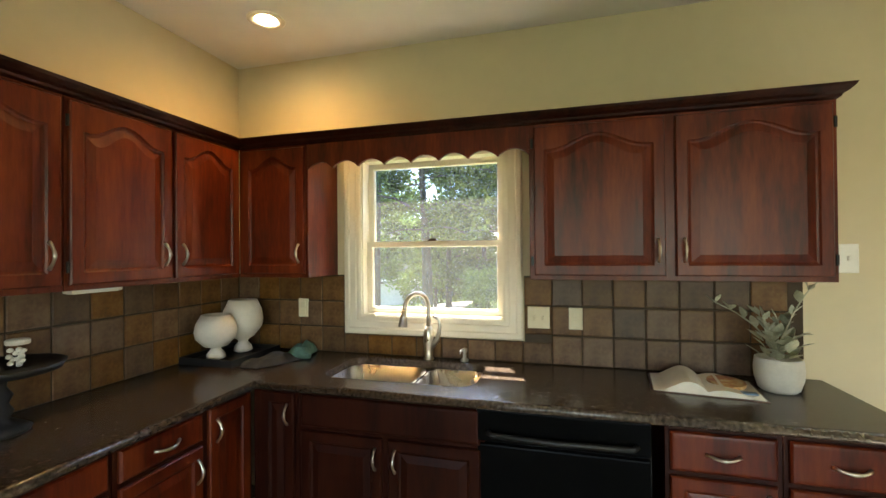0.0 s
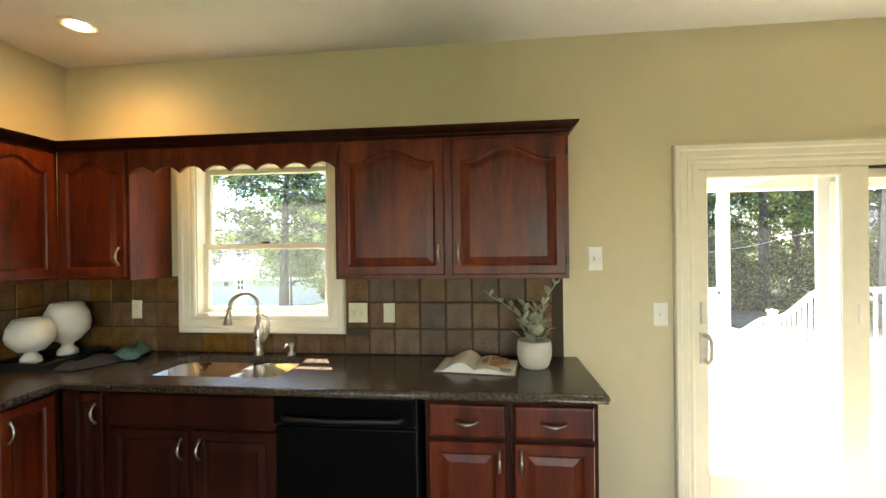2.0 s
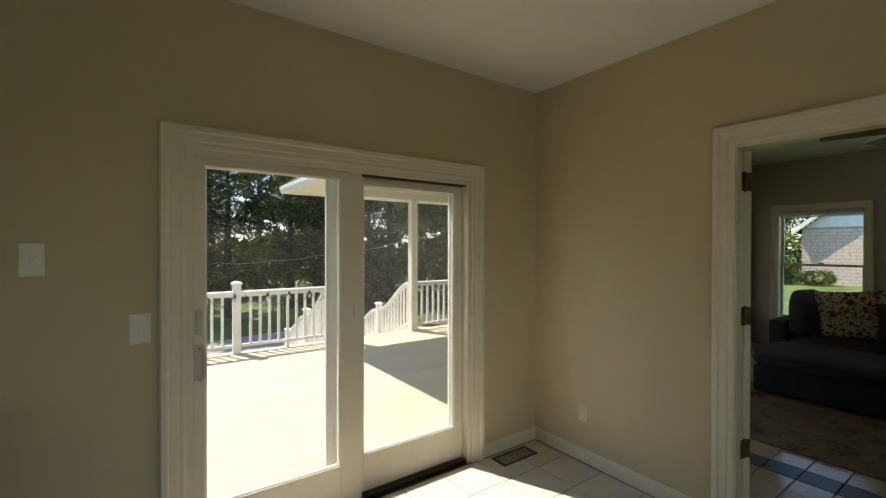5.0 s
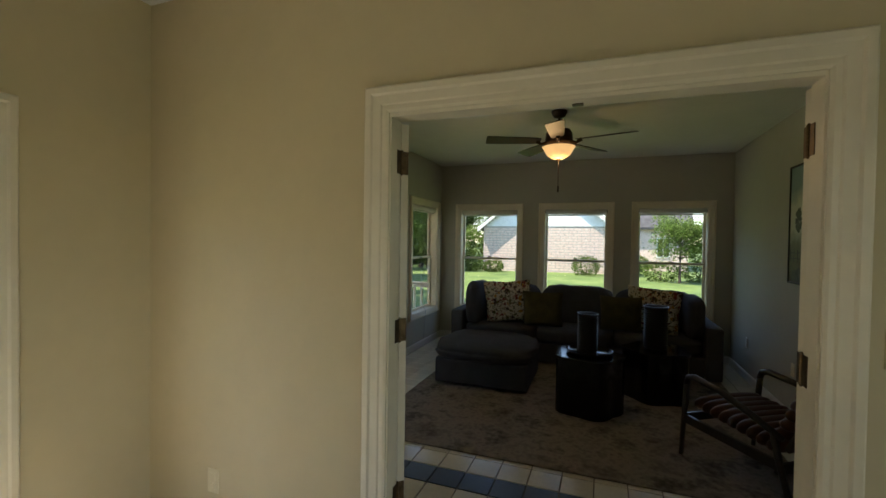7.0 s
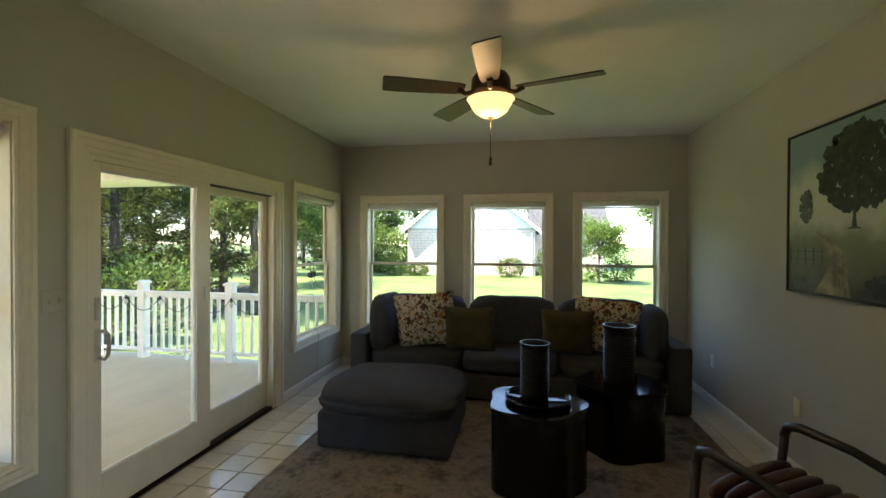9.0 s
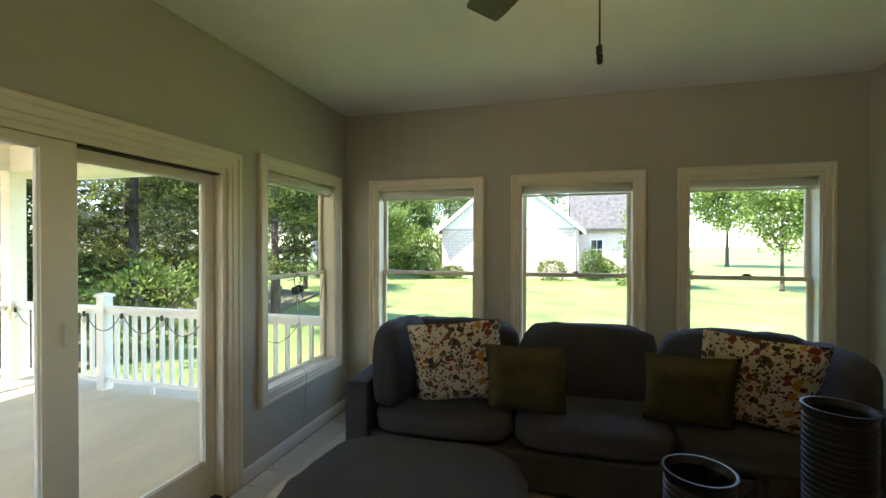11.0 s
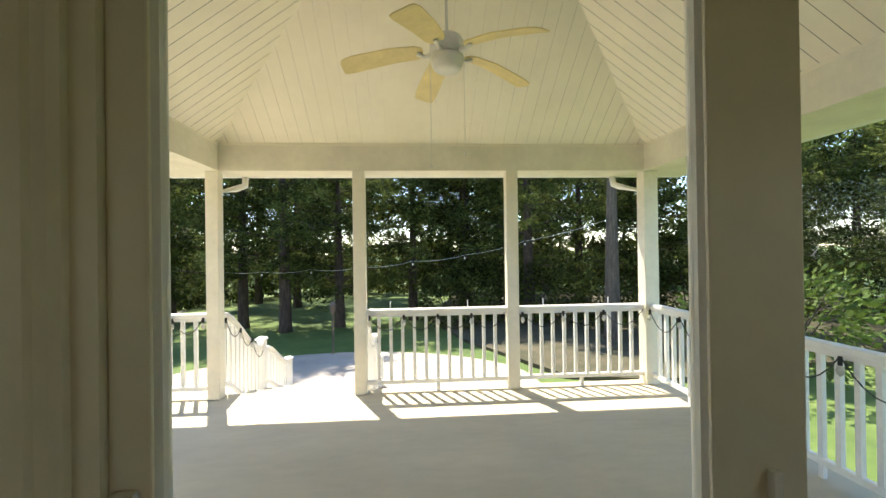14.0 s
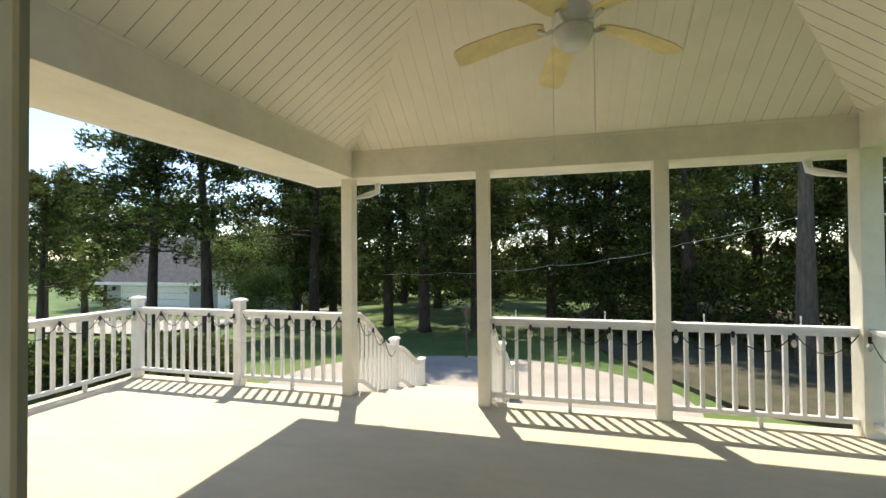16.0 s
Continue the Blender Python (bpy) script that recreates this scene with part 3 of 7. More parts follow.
def sliding_door(name, y, o, label, shift=-0.005, glass=M["glass"]):
    """Two glazed panels in a frame; the left one runs on the room's side."""
    u0, u1, w0, w1 = o
    mid = (u0 + u1) / 2 + shift
    d = thing(name, (mid, y, 0), label, "door", kind="structure")
    f = face_y(y)
    bm = bmesh.new()
    frame_bm(bm, f, u0 + 0.035, u1 - 0.035, 0.0, w1 - 0.035, [(0, -0.09), (0, 0.0), (0.035, 0.0), (0.035, -0.09)], False)
    part("door_frame", bm, M["trim"], d)
    part("threshold", boxes((u0 + 0.036, u1 - 0.036, y + 0.01, y + 0.118, -0.011, 0.02), bevel=0.004), M["bronze"], d, "dark metal sill track")
    part("head_track", boxes((mid + 0.046, u1 - 0.036, y + 0.02, y + 0.09, w1 - 0.0445, w1 - 0.036)), M["bronze"], d, "dark metal head track")
    casing("casing", f, u0 + 0.004, u1 - 0.004, 0, w1 - 0.004, False, M["trim"], d)
    for i, (a, b, yy) in enumerate(((u0 + 0.036, mid + 0.045, y + 0.012), (mid - 0.045, u1 - 0.036, y + 0.062))):
        f2 = face_y(yy + 0.04)
        top, low = w1 - 0.037 - 0.009 * i, 0.022
        side_l, side_r = ((0.050, 0.135), (0.123, 0.072))[i]
        p = bmesh.new()
        # stiles and rails of different widths, with a glazing bead
        box(p, a, a + side_l, yy, yy + 0.042, low, top, 0.003)
        box(p, b - side_r, b, yy, yy + 0.042, low, top, 0.003)
        box(p, a + side_l, b - side_r, yy, yy + 0.042, low, low + 0.23, 0.003)
        rail = 0.042 + 0.008 * i
        box(p, a + side_l, b - side_r, yy, yy + 0.042, top - rail, top, 0.003)
        panel = part("panel", p, M["trim"], d)
        bead = bmesh.new()
        frame_bm(bead, f2, a + side_l + 0.01, b - side_r - 0.01, low + 0.24, top - rail - 0.01, [(0, 0.018), (0.002, 0.03), (0.012, 0.036)], True)
        frame_bm(bead, face_y_back(yy), a + side_l + 0.01, b - side_r - 0.01, low + 0.24, top - rail - 0.01, [(0, 0.018), (0.002, 0.03), (0.012, 0.044)], True)
        part("glazing_bead", bead, M["white_trim"], panel)
        g = part("pane", boxes((a + side_l, b - side_r, yy + 0.019, yy + 0.023, low + 0.23, top - rail)), glass, panel)
        g.visible_shadow = False
        if i == 0:
            h = bmesh.new()
            hx = a + 0.026
            tube(h, [(hx, yy - 0.004, 0.905), (hx + 0.004, yy - 0.045, 0.897), (hx + 0.012, yy - 0.06, 0.92), (hx + 0.014, yy - 0.062, 0.975), (hx + 0.012, yy - 0.06, 1.03), (hx + 0.004, yy - 0.045, 1.052), (hx, yy - 0.004, 1.045)], 0.010, 8)
            box(h, hx - 0.022, hx + 0.018, yy - 0.008, yy, 0.885, 1.065, 0.003)
            part("handle", h, M["pot"], panel, "grey-beige pull handle", smooth=False)
            part("lock", boxes((hx - 0.018, hx + 0.012, yy - 0.016, yy, 1.11, 1.235), bevel=0.007), M["pot"], panel)
            part("latch", boxes((b - 0.06, b - 0.045, yy - 0.014, yy, 1.12, 1.22), bevel=0.004), M["white_plate"], panel)
    return d


kitchen_door = sliding_door("door_1", YB, KD, "cream framed sliding glass door, closed, onto the deck", glass=M["haze_film"])
sliding_door("door_2", YS, SD, "cream framed sliding glass door, closed, onto the porch", 0.0)


def sash_window(name, f, o, material, label, depth=0.12, split=0.5, roller=True, k_case=1.0, rail=0.036):
    """A double-hung window with casing, two sashes and a blind rolled up at its head."""
    u0, u1, w0, w1 = o
    c = f((u0 + u1) / 2, w0, 0)
    wdw = thing(name, c, label, "window", kind="structure")
    bm = bmesh.new()
    frame_bm(bm, f, u0 + 0.012, u1 - 0.012, w0 + 0.012, w1 - 0.012, [(0, -depth - 0.03), (0, 0.0), (0.012, 0.0), (0.012, -depth - 0.03)], True)
    part("window_frame", bm, material, wdw)
    casing("casing", f, u0 + 0.004, u1 - 0.004, w0 + 0.004, w1 - 0.004, True, material, wdw, k=k_case)
    m = w0 + (w1 - w0) * split
    for lo, hi, d in ((m - 0.018, w1 - 0.012, -depth), (w0 + 0.012, m + 0.018, -depth + 0.032)):
        s = bmesh.new()
        a, b = u0 + 0.012, u1 - 0.012
        frame_bm(s, f, a + rail, b - rail, lo + rail, hi - rail, [(0, d - 0.028), (0, d - 0.006), (0.006, d), (rail, d), (rail, d - 0.028), (0, d - 0.028)], True)
        sash = part("sash", s, material, wdw)
        g = bmesh.new()
        loops(g, [[f(a + rail - 0.006, lo + rail - 0.006, d - 0.016), f(b - rail - 0.006, lo + rail - 0.006, d - 0.016), f(b - rail - 0.006, hi - rail - 0.006, d - 0.016), f(a + rail - 0.006, hi - rail - 0.006, d - 0.016)],
                  [f(a + rail - 0.006, lo + rail - 0.006, d - 0.012), f(b - rail - 0.006, lo + rail - 0.006, d - 0.012), f(b - rail - 0.006, hi - rail - 0.006, d - 0.012), f(a + rail - 0.006, hi - rail - 0.006, d - 0.012)]], cap_first=True)
        pane = part("pane", g, M["glass"], sash)
        pane.visible_shadow = False
    k = bmesh.new()
    cu = (u0 + u1) / 2
    loops(k, [[f(cu - 0.03, m + 0.018, -depth + 0.03), f(cu + 0.03, m + 0.018, -depth + 0.03), f(cu + 0.03, m + 0.018, -depth), f(cu - 0.03, m + 0.018, -depth)],
              [f(cu - 0.02, m + 0.034, -depth + 0.024), f(cu + 0.02, m + 0.034, -depth + 0.024), f(cu + 0.02, m + 0.034, -depth + 0.006), f(cu - 0.02, m + 0.034, -depth + 0.006)]], cap_first=True)
    part("sash_lock", k, M["bronze"], wdw, "small dark sash lock")
    if roller:
        r = bmesh.new()
        tube(r, [f(u0 + 0.02, w1 - 0.05, -0.045), f(u1 - 0.02, w1 - 0.05, -0.045)], 0.034, 12)
        part("rolled_blind", r, M["white_trim"], wdw, "white blind rolled up at the head", smooth=True)
        hem = bmesh.new()
        tube(hem, [f(u0 + 0.02, w1 - 0.095, -0.06), f(u1 - 0.02, w1 - 0.095, -0.06)], 0.010, 8)
        part("blind_hem", hem, M["white_trim"], wdw)
        br = bmesh.new()
        tube(br, [f(u0 + 0.012, w1 - 0.05, -0.045), f(u0 + 0.022, w1 - 0.05, -0.045)], 0.02, 10)
        tube(br, [f(u1 - 0.022, w1 - 0.05, -0.045), f(u1 - 0.012, w1 - 0.05, -0.045)], 0.02, 10)
        part("blind_bracket", br, M["bronze"], wdw, "dark blind bracket")
    return wdw


win1 = sash_window("window_1", face_y(YB), KW, M["trim"], "cream double-hung kitchen window above the sink", depth=0.09, split=0.455, roller=False)
# screen added outside the kitchen window as a bright haze
part("insect_screen", boxes((KW[0] + 0.013, KW[1] - 0.013, YB + 0.142, YB + 0.144, KW[2] + 0.013, KW[3] - 0.013)), M["screen"], win1, "pale screen added outside the sashes to haze the view")
for i, o in enumerate(SWIN):
    sash_window("window_%d" % (i + 2), face_y(YS), o, M["trim"], "cream double-hung window with a rolled blind", k_case=0.8, rail=0.03)
for i, o in enumerate(FWIN):
    sash_window("window_%d" % (i + 4), face_x(XF), o, M["trim"], "cream double-hung window with a rolled blind above the sofa", k_case=0.8, rail=0.03)

# sliding insect screen parked behind the fixed panel of the kitchen door
sx0, sx1, sy, sz1 = 3.215, KD[1] - 0.037, YB + 0.122, KD[3] - 0.04
scr = bmesh.new()
box(scr, sx0, sx0 + 0.07, sy, sy + 0.022, 0.021, sz1, 0.003)
box(scr, sx1 - 0.07, sx1, sy, sy + 0.022, 0.021, sz1, 0.003)
box(scr, sx0 + 0.0701, sx1 - 0.0701, sy, sy + 0.022, 0.021, 0.10, 0.003)
box(scr, sx0 + 0.0701, sx1 - 0.0701, sy, sy + 0.022, sz1 - 0.07, sz1, 0.003)
screen_panel = part("screen_panel", scr, M["vinyl"], kitchen_door, "white framed sliding insect screen")
part("mesh", boxes((sx0 + 0.06, sx1 - 0.06, sy + 0.010, sy + 0.012, 0.09, sz1 - 0.06)), M["haze_film"], screen_panel)

# fill lamps added in the assumed, unseen openings of the south wall
lamp("south_fill", "AREA", (2.7, YSOUTH - 0.02, 1.05), 2.0, (1.0, 0.97, 0.90), 1.7, (2.7, 3.0, 1.05), 2.0)
lamp("south_fill", "AREA", (0.15, YSOUTH - 0.02, 1.5), 0.5, (1.0, 0.97, 0.90), 1.4, (0.15, 3.0, 1.5), 1.1)

# ---- kitchen ----
ZT = 0.915                                          # counter top
UF, UB, UT = 2.515, 1.395, 2.142                    # upper cabinets: front, bottom, top
LF = XL + 0.285                                     # front of the uppers on the west wall
BF, BLF = 2.235, XL + 0.605                         # fronts of the base cabinets


def cabinet_door(f, u0, u1, w0, w1, parent, arch, handle=None, name="door", material=None):
    """A framed door with a raised panel, its top arched or straight; handle: (u, w, upright)."""
    bm = bmesh.new()
    s = 0.05
    n = 13

    def inner(i, d):
        a0, a1, b0, b1 = u0 + s + i, u1 - s - i, w0 + s + i, w1 - s - i
        pts = [f(a0, b0, d), f(a1, b0, d)]
        for k in range(n):
            q = 1 - 2 * k / (n - 1)
            lift = 0.5 + 0.5 * math.cos(math.pi * min(1.0, abs(q) / 0.82))
            pts.append(f((a0 + a1) / 2 + q * (a1 - a0) / 2, b1 - arch * (1 - lift ** 0.8), d))
        return pts

    def outer(i, d):
        a0, a1, b0, b1 = u0 + i, u1 - i, w0 + i, w1 - i
        return [f(a0, b0, d), f(a1, b0, d)] + [f((a0 + a1) / 2 + (1 - 2 * k / (n - 1)) * (a1 - a0) / 2, b1, d) for k in range(n)]
    loops(bm, [outer(0, 0.001), outer(0, 0.014), outer(0.005, 0.02), inner(-0.004, 0.02), inner(0.002, 0.013), inner(0.010, 0.010), inner(0.042, 0.018)])
    dr = part(name, bm, material or M["cherry"], parent)
    if handle:
        pull(f, handle, dr)
    return dr


def pull(f, handle, parent):
    u, w, upright = handle
    h = bmesh.new()
    pts = []
    for k in range(9):
        q = -1 + k / 4
        d = 0.021 + 0.028 * (1 - q * q)
        pts.append(f(u, w + 0.05 * q, d) if upright else f(u + 0.055 * q, w - 0.006 * (1 - q * q), d))
    tube(h, pts, [0.0075, 0.006, 0.0055, 0.0065, 0.008, 0.0065, 0.0055, 0.006, 0.0075], 8)
    part("handle", h, M["nickel"], parent, "bowed satin nickel pull", smooth=True)


def drawer_front(f, u0, u1, w0, w1, parent, name="drawer", material=None, handle=True):
    bm = bmesh.new()
    ring = lambda i, d: [f(u0 + i, w0 + i, d), f(u1 - i, w0 + i, d), f(u1 - i, w1 - i, d), f(u0 + i, w1 - i, d)]
    loops(bm, [ring(0, 0.001), ring(0, 0.012), ring(0.007, 0.019), ring(0.016, 0.02)])
    dr = part(name, bm, material or M["cherry"], parent)
    if handle:
        pull(f, ((u0 + u1) / 2, (w0 + w1) / 2, False), dr)
    return dr


def hinge_pair(f, u, w0, w1, parent):
    for w in (w0 + 0.07, w1 - 0.07):
        bm = bmesh.new()
        tube(bm, [f(u, w - 0.022, 0.012), f(u, w + 0.022, 0.012)], 0.006, 8)
        part("hinge", bm, M["black"], parent, "small dark hinge")


def upper_cabinet(at, boxdims, f, doors, label):
    c = thing("wall_cabinet", at, label, "cabinet", "cherry wall cabinets")
    part("body", boxes(boxdims, bevel=0.002), M["cherry"], c)
    for u0, u1, handle, hinge in doors:
        cabinet_door(f, u0, u1, UB + 0.022, UT - 0.022, c, 0.065, handle)
        if hinge is not None:
            hinge_pair(f, hinge, UB + 0.02, UT - 0.03, c)
    return c


lab = "cherry-stained wall cabinet with arched raised-panel doors"
fU, fL = face_y(UF), face_x_back(LF)
hz = UB + 0.135
upper_cabinet((1.14, UF, UB), (0.52, 1.742, UF, YB - 0.001, UB, UT), fU, [(0.543, 1.108, (1.078, hz, True), 0.533), (1.149, 1.723, (1.181, hz, True), 1.732)], lab)
upper_cabinet((-0.9, UF, UB), (LF + 0.001, -0.683, UF, YB - 0.001, UB, UT), fU, [(LF + 0.03, -0.698, (-0.731, hz, True), None)], lab)
upper_cabinet((LF, 2.05, UB), (XL + 0.001, LF, 1.600, 2.513, UB, UT), fL, [(2.072, 2.485, (2.108, hz, True), None), (1.612, 2.052, (2.012, hz, True), 1.606)], lab)
upper_cabinet((LF, 1.3, UB), (XL + 0.001, LF, 0.99, 1.598, UB, UT), fL, [(1.01, 1.583, (1.540, hz, True), None)], lab)
upper_cabinet((LF, 0.7, UB), (XL + 0.001, LF, 0.1, 0.988, UB, UT), fL, [(0.12, 0.54, (0.5, hz, True), None), (0.555, 0.97, (0.595, hz, True), None)], lab)

ul = thing("under_cabinet_light", (XL + 0.24, 1.74, UB - 0.014), "slim white light bar under the wall cabinets, switched off", "light")
part("housing", boxes((XL + 0.215, XL + 0.265, 1.64, 1.84, UB - 0.014, UB - 0.0005), bevel=0.003), M["white_plate"], ul)
part("diffuser", boxes((XL + 0.222, XL + 0.258, 1.65, 1.83, UB - 0.017, UB - 0.0141)), M["paper"], ul)

# scalloped board above the sink
val = bmesh.new()
top, bot = [], []
for k in range(129):
    u = -0.682 + 1.201 * k / 128
    q = (u + 0.682) / 1.201
    drop = 1.995 + 0.036 * abs(math.sin(q * math.pi * 8.0)) ** 0.8
    top.append((u, UT)), bot.append((u, drop))
for y0, y1 in ((UF + 0.001, UF + 0.02),):
    loops(val, [[(u, y0, w) for u, w in bot], [(u, y0, w) for u, w in top], [(u, y1, w) for u, w in top], [(u, y1, w) for u, w in bot], [(u, y0, w) for u, w in bot]], close=False, cap_last=False)
solid("valance", val, M["cherry"], "cherry wood valance with scalloped lower edge over the window", "valance", at=(-0.1, UF, 2.04))

crown = bmesh.new()
CP = [(0.0, -0.008), (0.012, 0.0), (0.016, 0.01), (0.03, 0.018), (0.045, 0.034), (0.05, 0.045), (0.0, 0.045)]
loops(crown, [[(LF + o, 0.1, UT + w), (LF + o, UF - o, UT + w), (1.742 + o, UF - o, UT + w), (1.742 + o, YB - 0.001, UT + w)] for o, w in CP], close=False, cap_last=False)
solid("crown_moulding", crown, M["cherry_dark_shaded"], "dark cherry crown moulding along the wall cabinets", kind="structure")

lab = "cherry base cabinet with raised-panel doors, its body coloured darker for shade"
fB, fBL = face_y(BF), face_x_back(BLF)


def base_cabinet(at, body, toe, label=lab):
    c = thing("base_cabinet", at, label, "cabinet", "cherry base cabinets")
    part("body", boxes(body, bevel=0.002), M["cherry_dark_shaded"], c)
    part("toe_kick", boxes(toe), M["black"], c)
    return c


# corner and sink fronts take the shade-darkened cherry as well
c = base_cabinet((-0.7, BF, 0), (BLF + 0.001, -0.562, BF, YB - 0.001, 0.1, 0.874), (BLF, -0.562, BF + 0.06, BF + 0.09, 0, 0.099))
cabinet_door(fB, -0.765, -0.578, 0.12, 0.86, c, 0.0, (-0.61, 0.76, True), material=M["cherry_dark_shaded"])
c = base_cabinet((-0.15, BF, 0), (-0.56, 0.342, BF, BF + 0.018, 0.1, 0.874), (-0.56, 0.342, BF + 0.06, BF + 0.09, 0, 0.099), "cherry sink cabinet with a false drawer front, coloured darker for shade")
part("side", boxes((-0.56, -0.542, BF + 0.019, YB - 0.001, 0.1, 0.874)), M["cherry_dark_shaded"], c)
part("side", boxes((0.324, 0.342, BF + 0.019, YB - 0.001, 0.1, 0.874)), M["cherry_dark_shaded"], c)
drawer_front(fB, -0.54, 0.325, 0.71, 0.86, c, "false_front", M["cherry_dark_shaded"], handle=False)
cabinet_door(fB, -0.54, -0.125, 0.12, 0.69, c, 0.0, (-0.155, 0.60, True), material=M["cherry_dark_shaded"])
cabinet_door(fB, -0.095, 0.325, 0.12, 0.69, c, 0.0, (-0.06, 0.60, True), material=M["cherry_dark_shaded"])
for a, b in ((1.038, 1.422), (1.424, 1.808)):
    c = base_cabinet(((a + b) / 2, BF, 0), (a, b, BF, YB - 0.001, 0.1, 0.874), (a, b, BF + 0.06, BF + 0.09, 0, 0.099))
    drawer_front(fB, a + 0.016, b - 0.02, 0.70, 0.85, c)
    cabinet_door(fB, a + 0.016, b - 0.02, 0.12, 0.68, c, 0.0, ((b - 0.05, 0.60, True) if a < 1.2 else (a + 0.045, 0.60, True)))
for a, b, narrow in ((1.925, BF - 0.02, True), (1.535, 1.923, False), (0.95, 1.533, False), (0.3, 0.948, False)):
    c = base_cabinet((BLF, (a + b) / 2, 0), (XL + 0.001, BLF, a, b, 0.1, 0.874), (BLF - 0.09, BLF - 0.06, a, b, 0, 0.099))
    if narrow:
        cabinet_door(fBL, a + 0.015, b - 0.03, 0.12, 0.86, c, 0.0, (a + 0.05, 0.76, True))
    else:
        drawer_front(fBL, a + 0.018, b - 0.018, 0.745, 0.858, c)
        cabinet_door(fBL, a + 0.018, b - 0.018, 0.12, 0.725, c, 0.0, (b - 0.05, 0.63, True))

dw = thing("dishwasher", (0.65, BF, 0), "black built-in dishwasher under the counter", "dishwasher")
part("body", boxes((0.306, 0.996, BF + 0.02, YB - 0.002, 0.09, 0.872)), M["black"], dw)
part("door", boxes((0.312, 0.990, BF - 0.012, BF + 0.019, 0.12, 0.72), bevel=0.008), M["black_gloss"], dw)
part("control_panel", boxes((0.312, 0.990, BF - 0.02, BF + 0.019, 0.735, 0.868), bevel=0.008), M["black_gloss"], dw)
hb = bmesh.new()
tube(hb, [(0.36, BF - 0.02, 0.775), (0.38, BF - 0.045, 0.772), (0.65, BF - 0.05, 0.768), (0.92, BF - 0.045, 0.772), (0.94, BF - 0.02, 0.775)], 0.012, 8)
part("handle", hb, M["black"], dw, "black bar handle", smooth=True)
part("kick_plate", boxes((0.312, 0.990, BF + 0.05, BF + 0.07, 0.0, 0.089)), M["black"], dw)

# counter with the sink's opening; the front edges are rounded
SX0, SX1, SY0, SY1 = -0.515, 0.275, 2.335, 2.745
CF, CLF = BF - 0.04, BLF + 0.04
top = bmesh.new()
for a in ((XL + 0.001, CLF, 0.3, CF), (XL + 0.001, SX0, CF, YB - 0.001), (SX0, SX1, CF, SY0), (SX0, SX1, SY1, YB - 0.001), (SX1, 1.83, CF, YB - 0.001)):
    box(top, a[0], a[1], a[2], a[3], ZT - 0.04, ZT)
top_edge = bmesh.new()
for path in ([(CLF, 0.3), (CLF, CF)], [(CLF, CF), (1.83, CF)], [(1.83, CF), (1.83, YB - 0.001)]):
    tube(top_edge, [(x, y, ZT - 0.02) for x, y in path], 0.02, 12)
lathe(top_edge, [(0.001, 0), (0.014, 0.003), (0.02, 0.02), (0.014, 0.037), (0.001, 0.04)], (1.83, CF, ZT - 0.04), 12)
# rounded corners of the sink's opening
for cx, cy, sx, sy in ((SX0, SY0, 1, 1), (SX1, SY0, -1, 1), (SX0, SY1, 1, -1), (SX1, SY1, -1, -1)):
    r = 0.09
    arc = [(cx + sx * (r - r * math.sin(q)), cy + sy * (r - r * math.cos(q))) for q in (math.pi / 2 * k / 6 for k in range(7))]
    pts = [(cx, cy)] + arc
    loops(top, [[(x, y, ZT - 0.04) for x, y in pts], [(x, y, ZT - 0.0004) for x, y in pts]], cap_first=True)
counter = solid("countertop", top, M["granite"], "polished brown granite countertop, L-shaped, with a rounded edge", "countertop", at=(0, CF, ZT - 0.04))
part("rounded_edge", top_edge, M["granite"], counter, smooth=True)

sink = thing("sink", (-0.12, 2.5, 0.7), "stainless steel double-bowl undermount sink", "sink")


def rounded(x0, x1, y0, y1, r, z, n=5):
    pts = []
    for cx, cy, a in ((x1 - r, y1 - r, 0), (x0 + r, y1 - r, 90), (x0 + r, y0 + r, 180), (x1 - r, y0 + r, 270)):
        pts += [(cx + r * math.cos(radians(a + 90 * k / n)), cy + r * math.sin(radians(a + 90 * k / n)), z) for k in range(n + 1)]
    return pts


for x0, x1, dp in ((SX0 - 0.004, -0.065, 0.20), (-0.035, SX1 + 0.004, 0.17)):
    b = bmesh.new()
    y0, y1, z = SY0 - 0.004, SY1 + 0.004, ZT - 0.041
    loops(b, [rounded(x0 - 0.010, x1 + 0.010, y0 - 0.01, y1 + 0.01, 0.09, z), rounded(x0 + 0.004, x1 - 0.004, y0 + 0.004, y1 - 0.004, 0.085, z), rounded(x0 + 0.012, x1 - 0.012, y0 + 0.012, y1 - 0.012, 0.08, z - dp + 0.03), rounded(x0 + 0.045, x1 - 0.045, y0 + 0.045, y1 - 0.045, 0.06, z - dp)])
    bowl = part("bowl", b, M["steel"], sink, smooth=True)
    dr = bmesh.new()
    lathe(dr, [(0.04, 0.0), (0.042, 0.003), (0.03, 0.004), (0.02, 0.001)], ((x0 + x1) / 2, 2.54, z - dp + 0.001), 16)
    part("drain", dr, M["nickel"], bowl)

fa = thing("faucet", (-0.075, 2.785, ZT), "brushed nickel gooseneck kitchen faucet with a side lever", "faucet")
b = bmesh.new()
lathe(b, [(0.03, 0), (0.03, 0.006), (0.024, 0.012), (0.026, 0.06), (0.032, 0.11), (0.028, 0.16), (0.018, 0.19)], (-0.075, 2.785, ZT), 18)
part("base", b, M["nickel"], fa, smooth=True)
b = bmesh.new()
sp = []
for k in range(15):
    a = math.pi * 1.02 * k / 14
    sp.append((-0.075 - 0.045 * (1 - math.cos(a)) * 1.0, 2.785 - 0.075 * (1 - math.cos(a)), ZT + 0.30 + 0.085 * math.sin(a)))
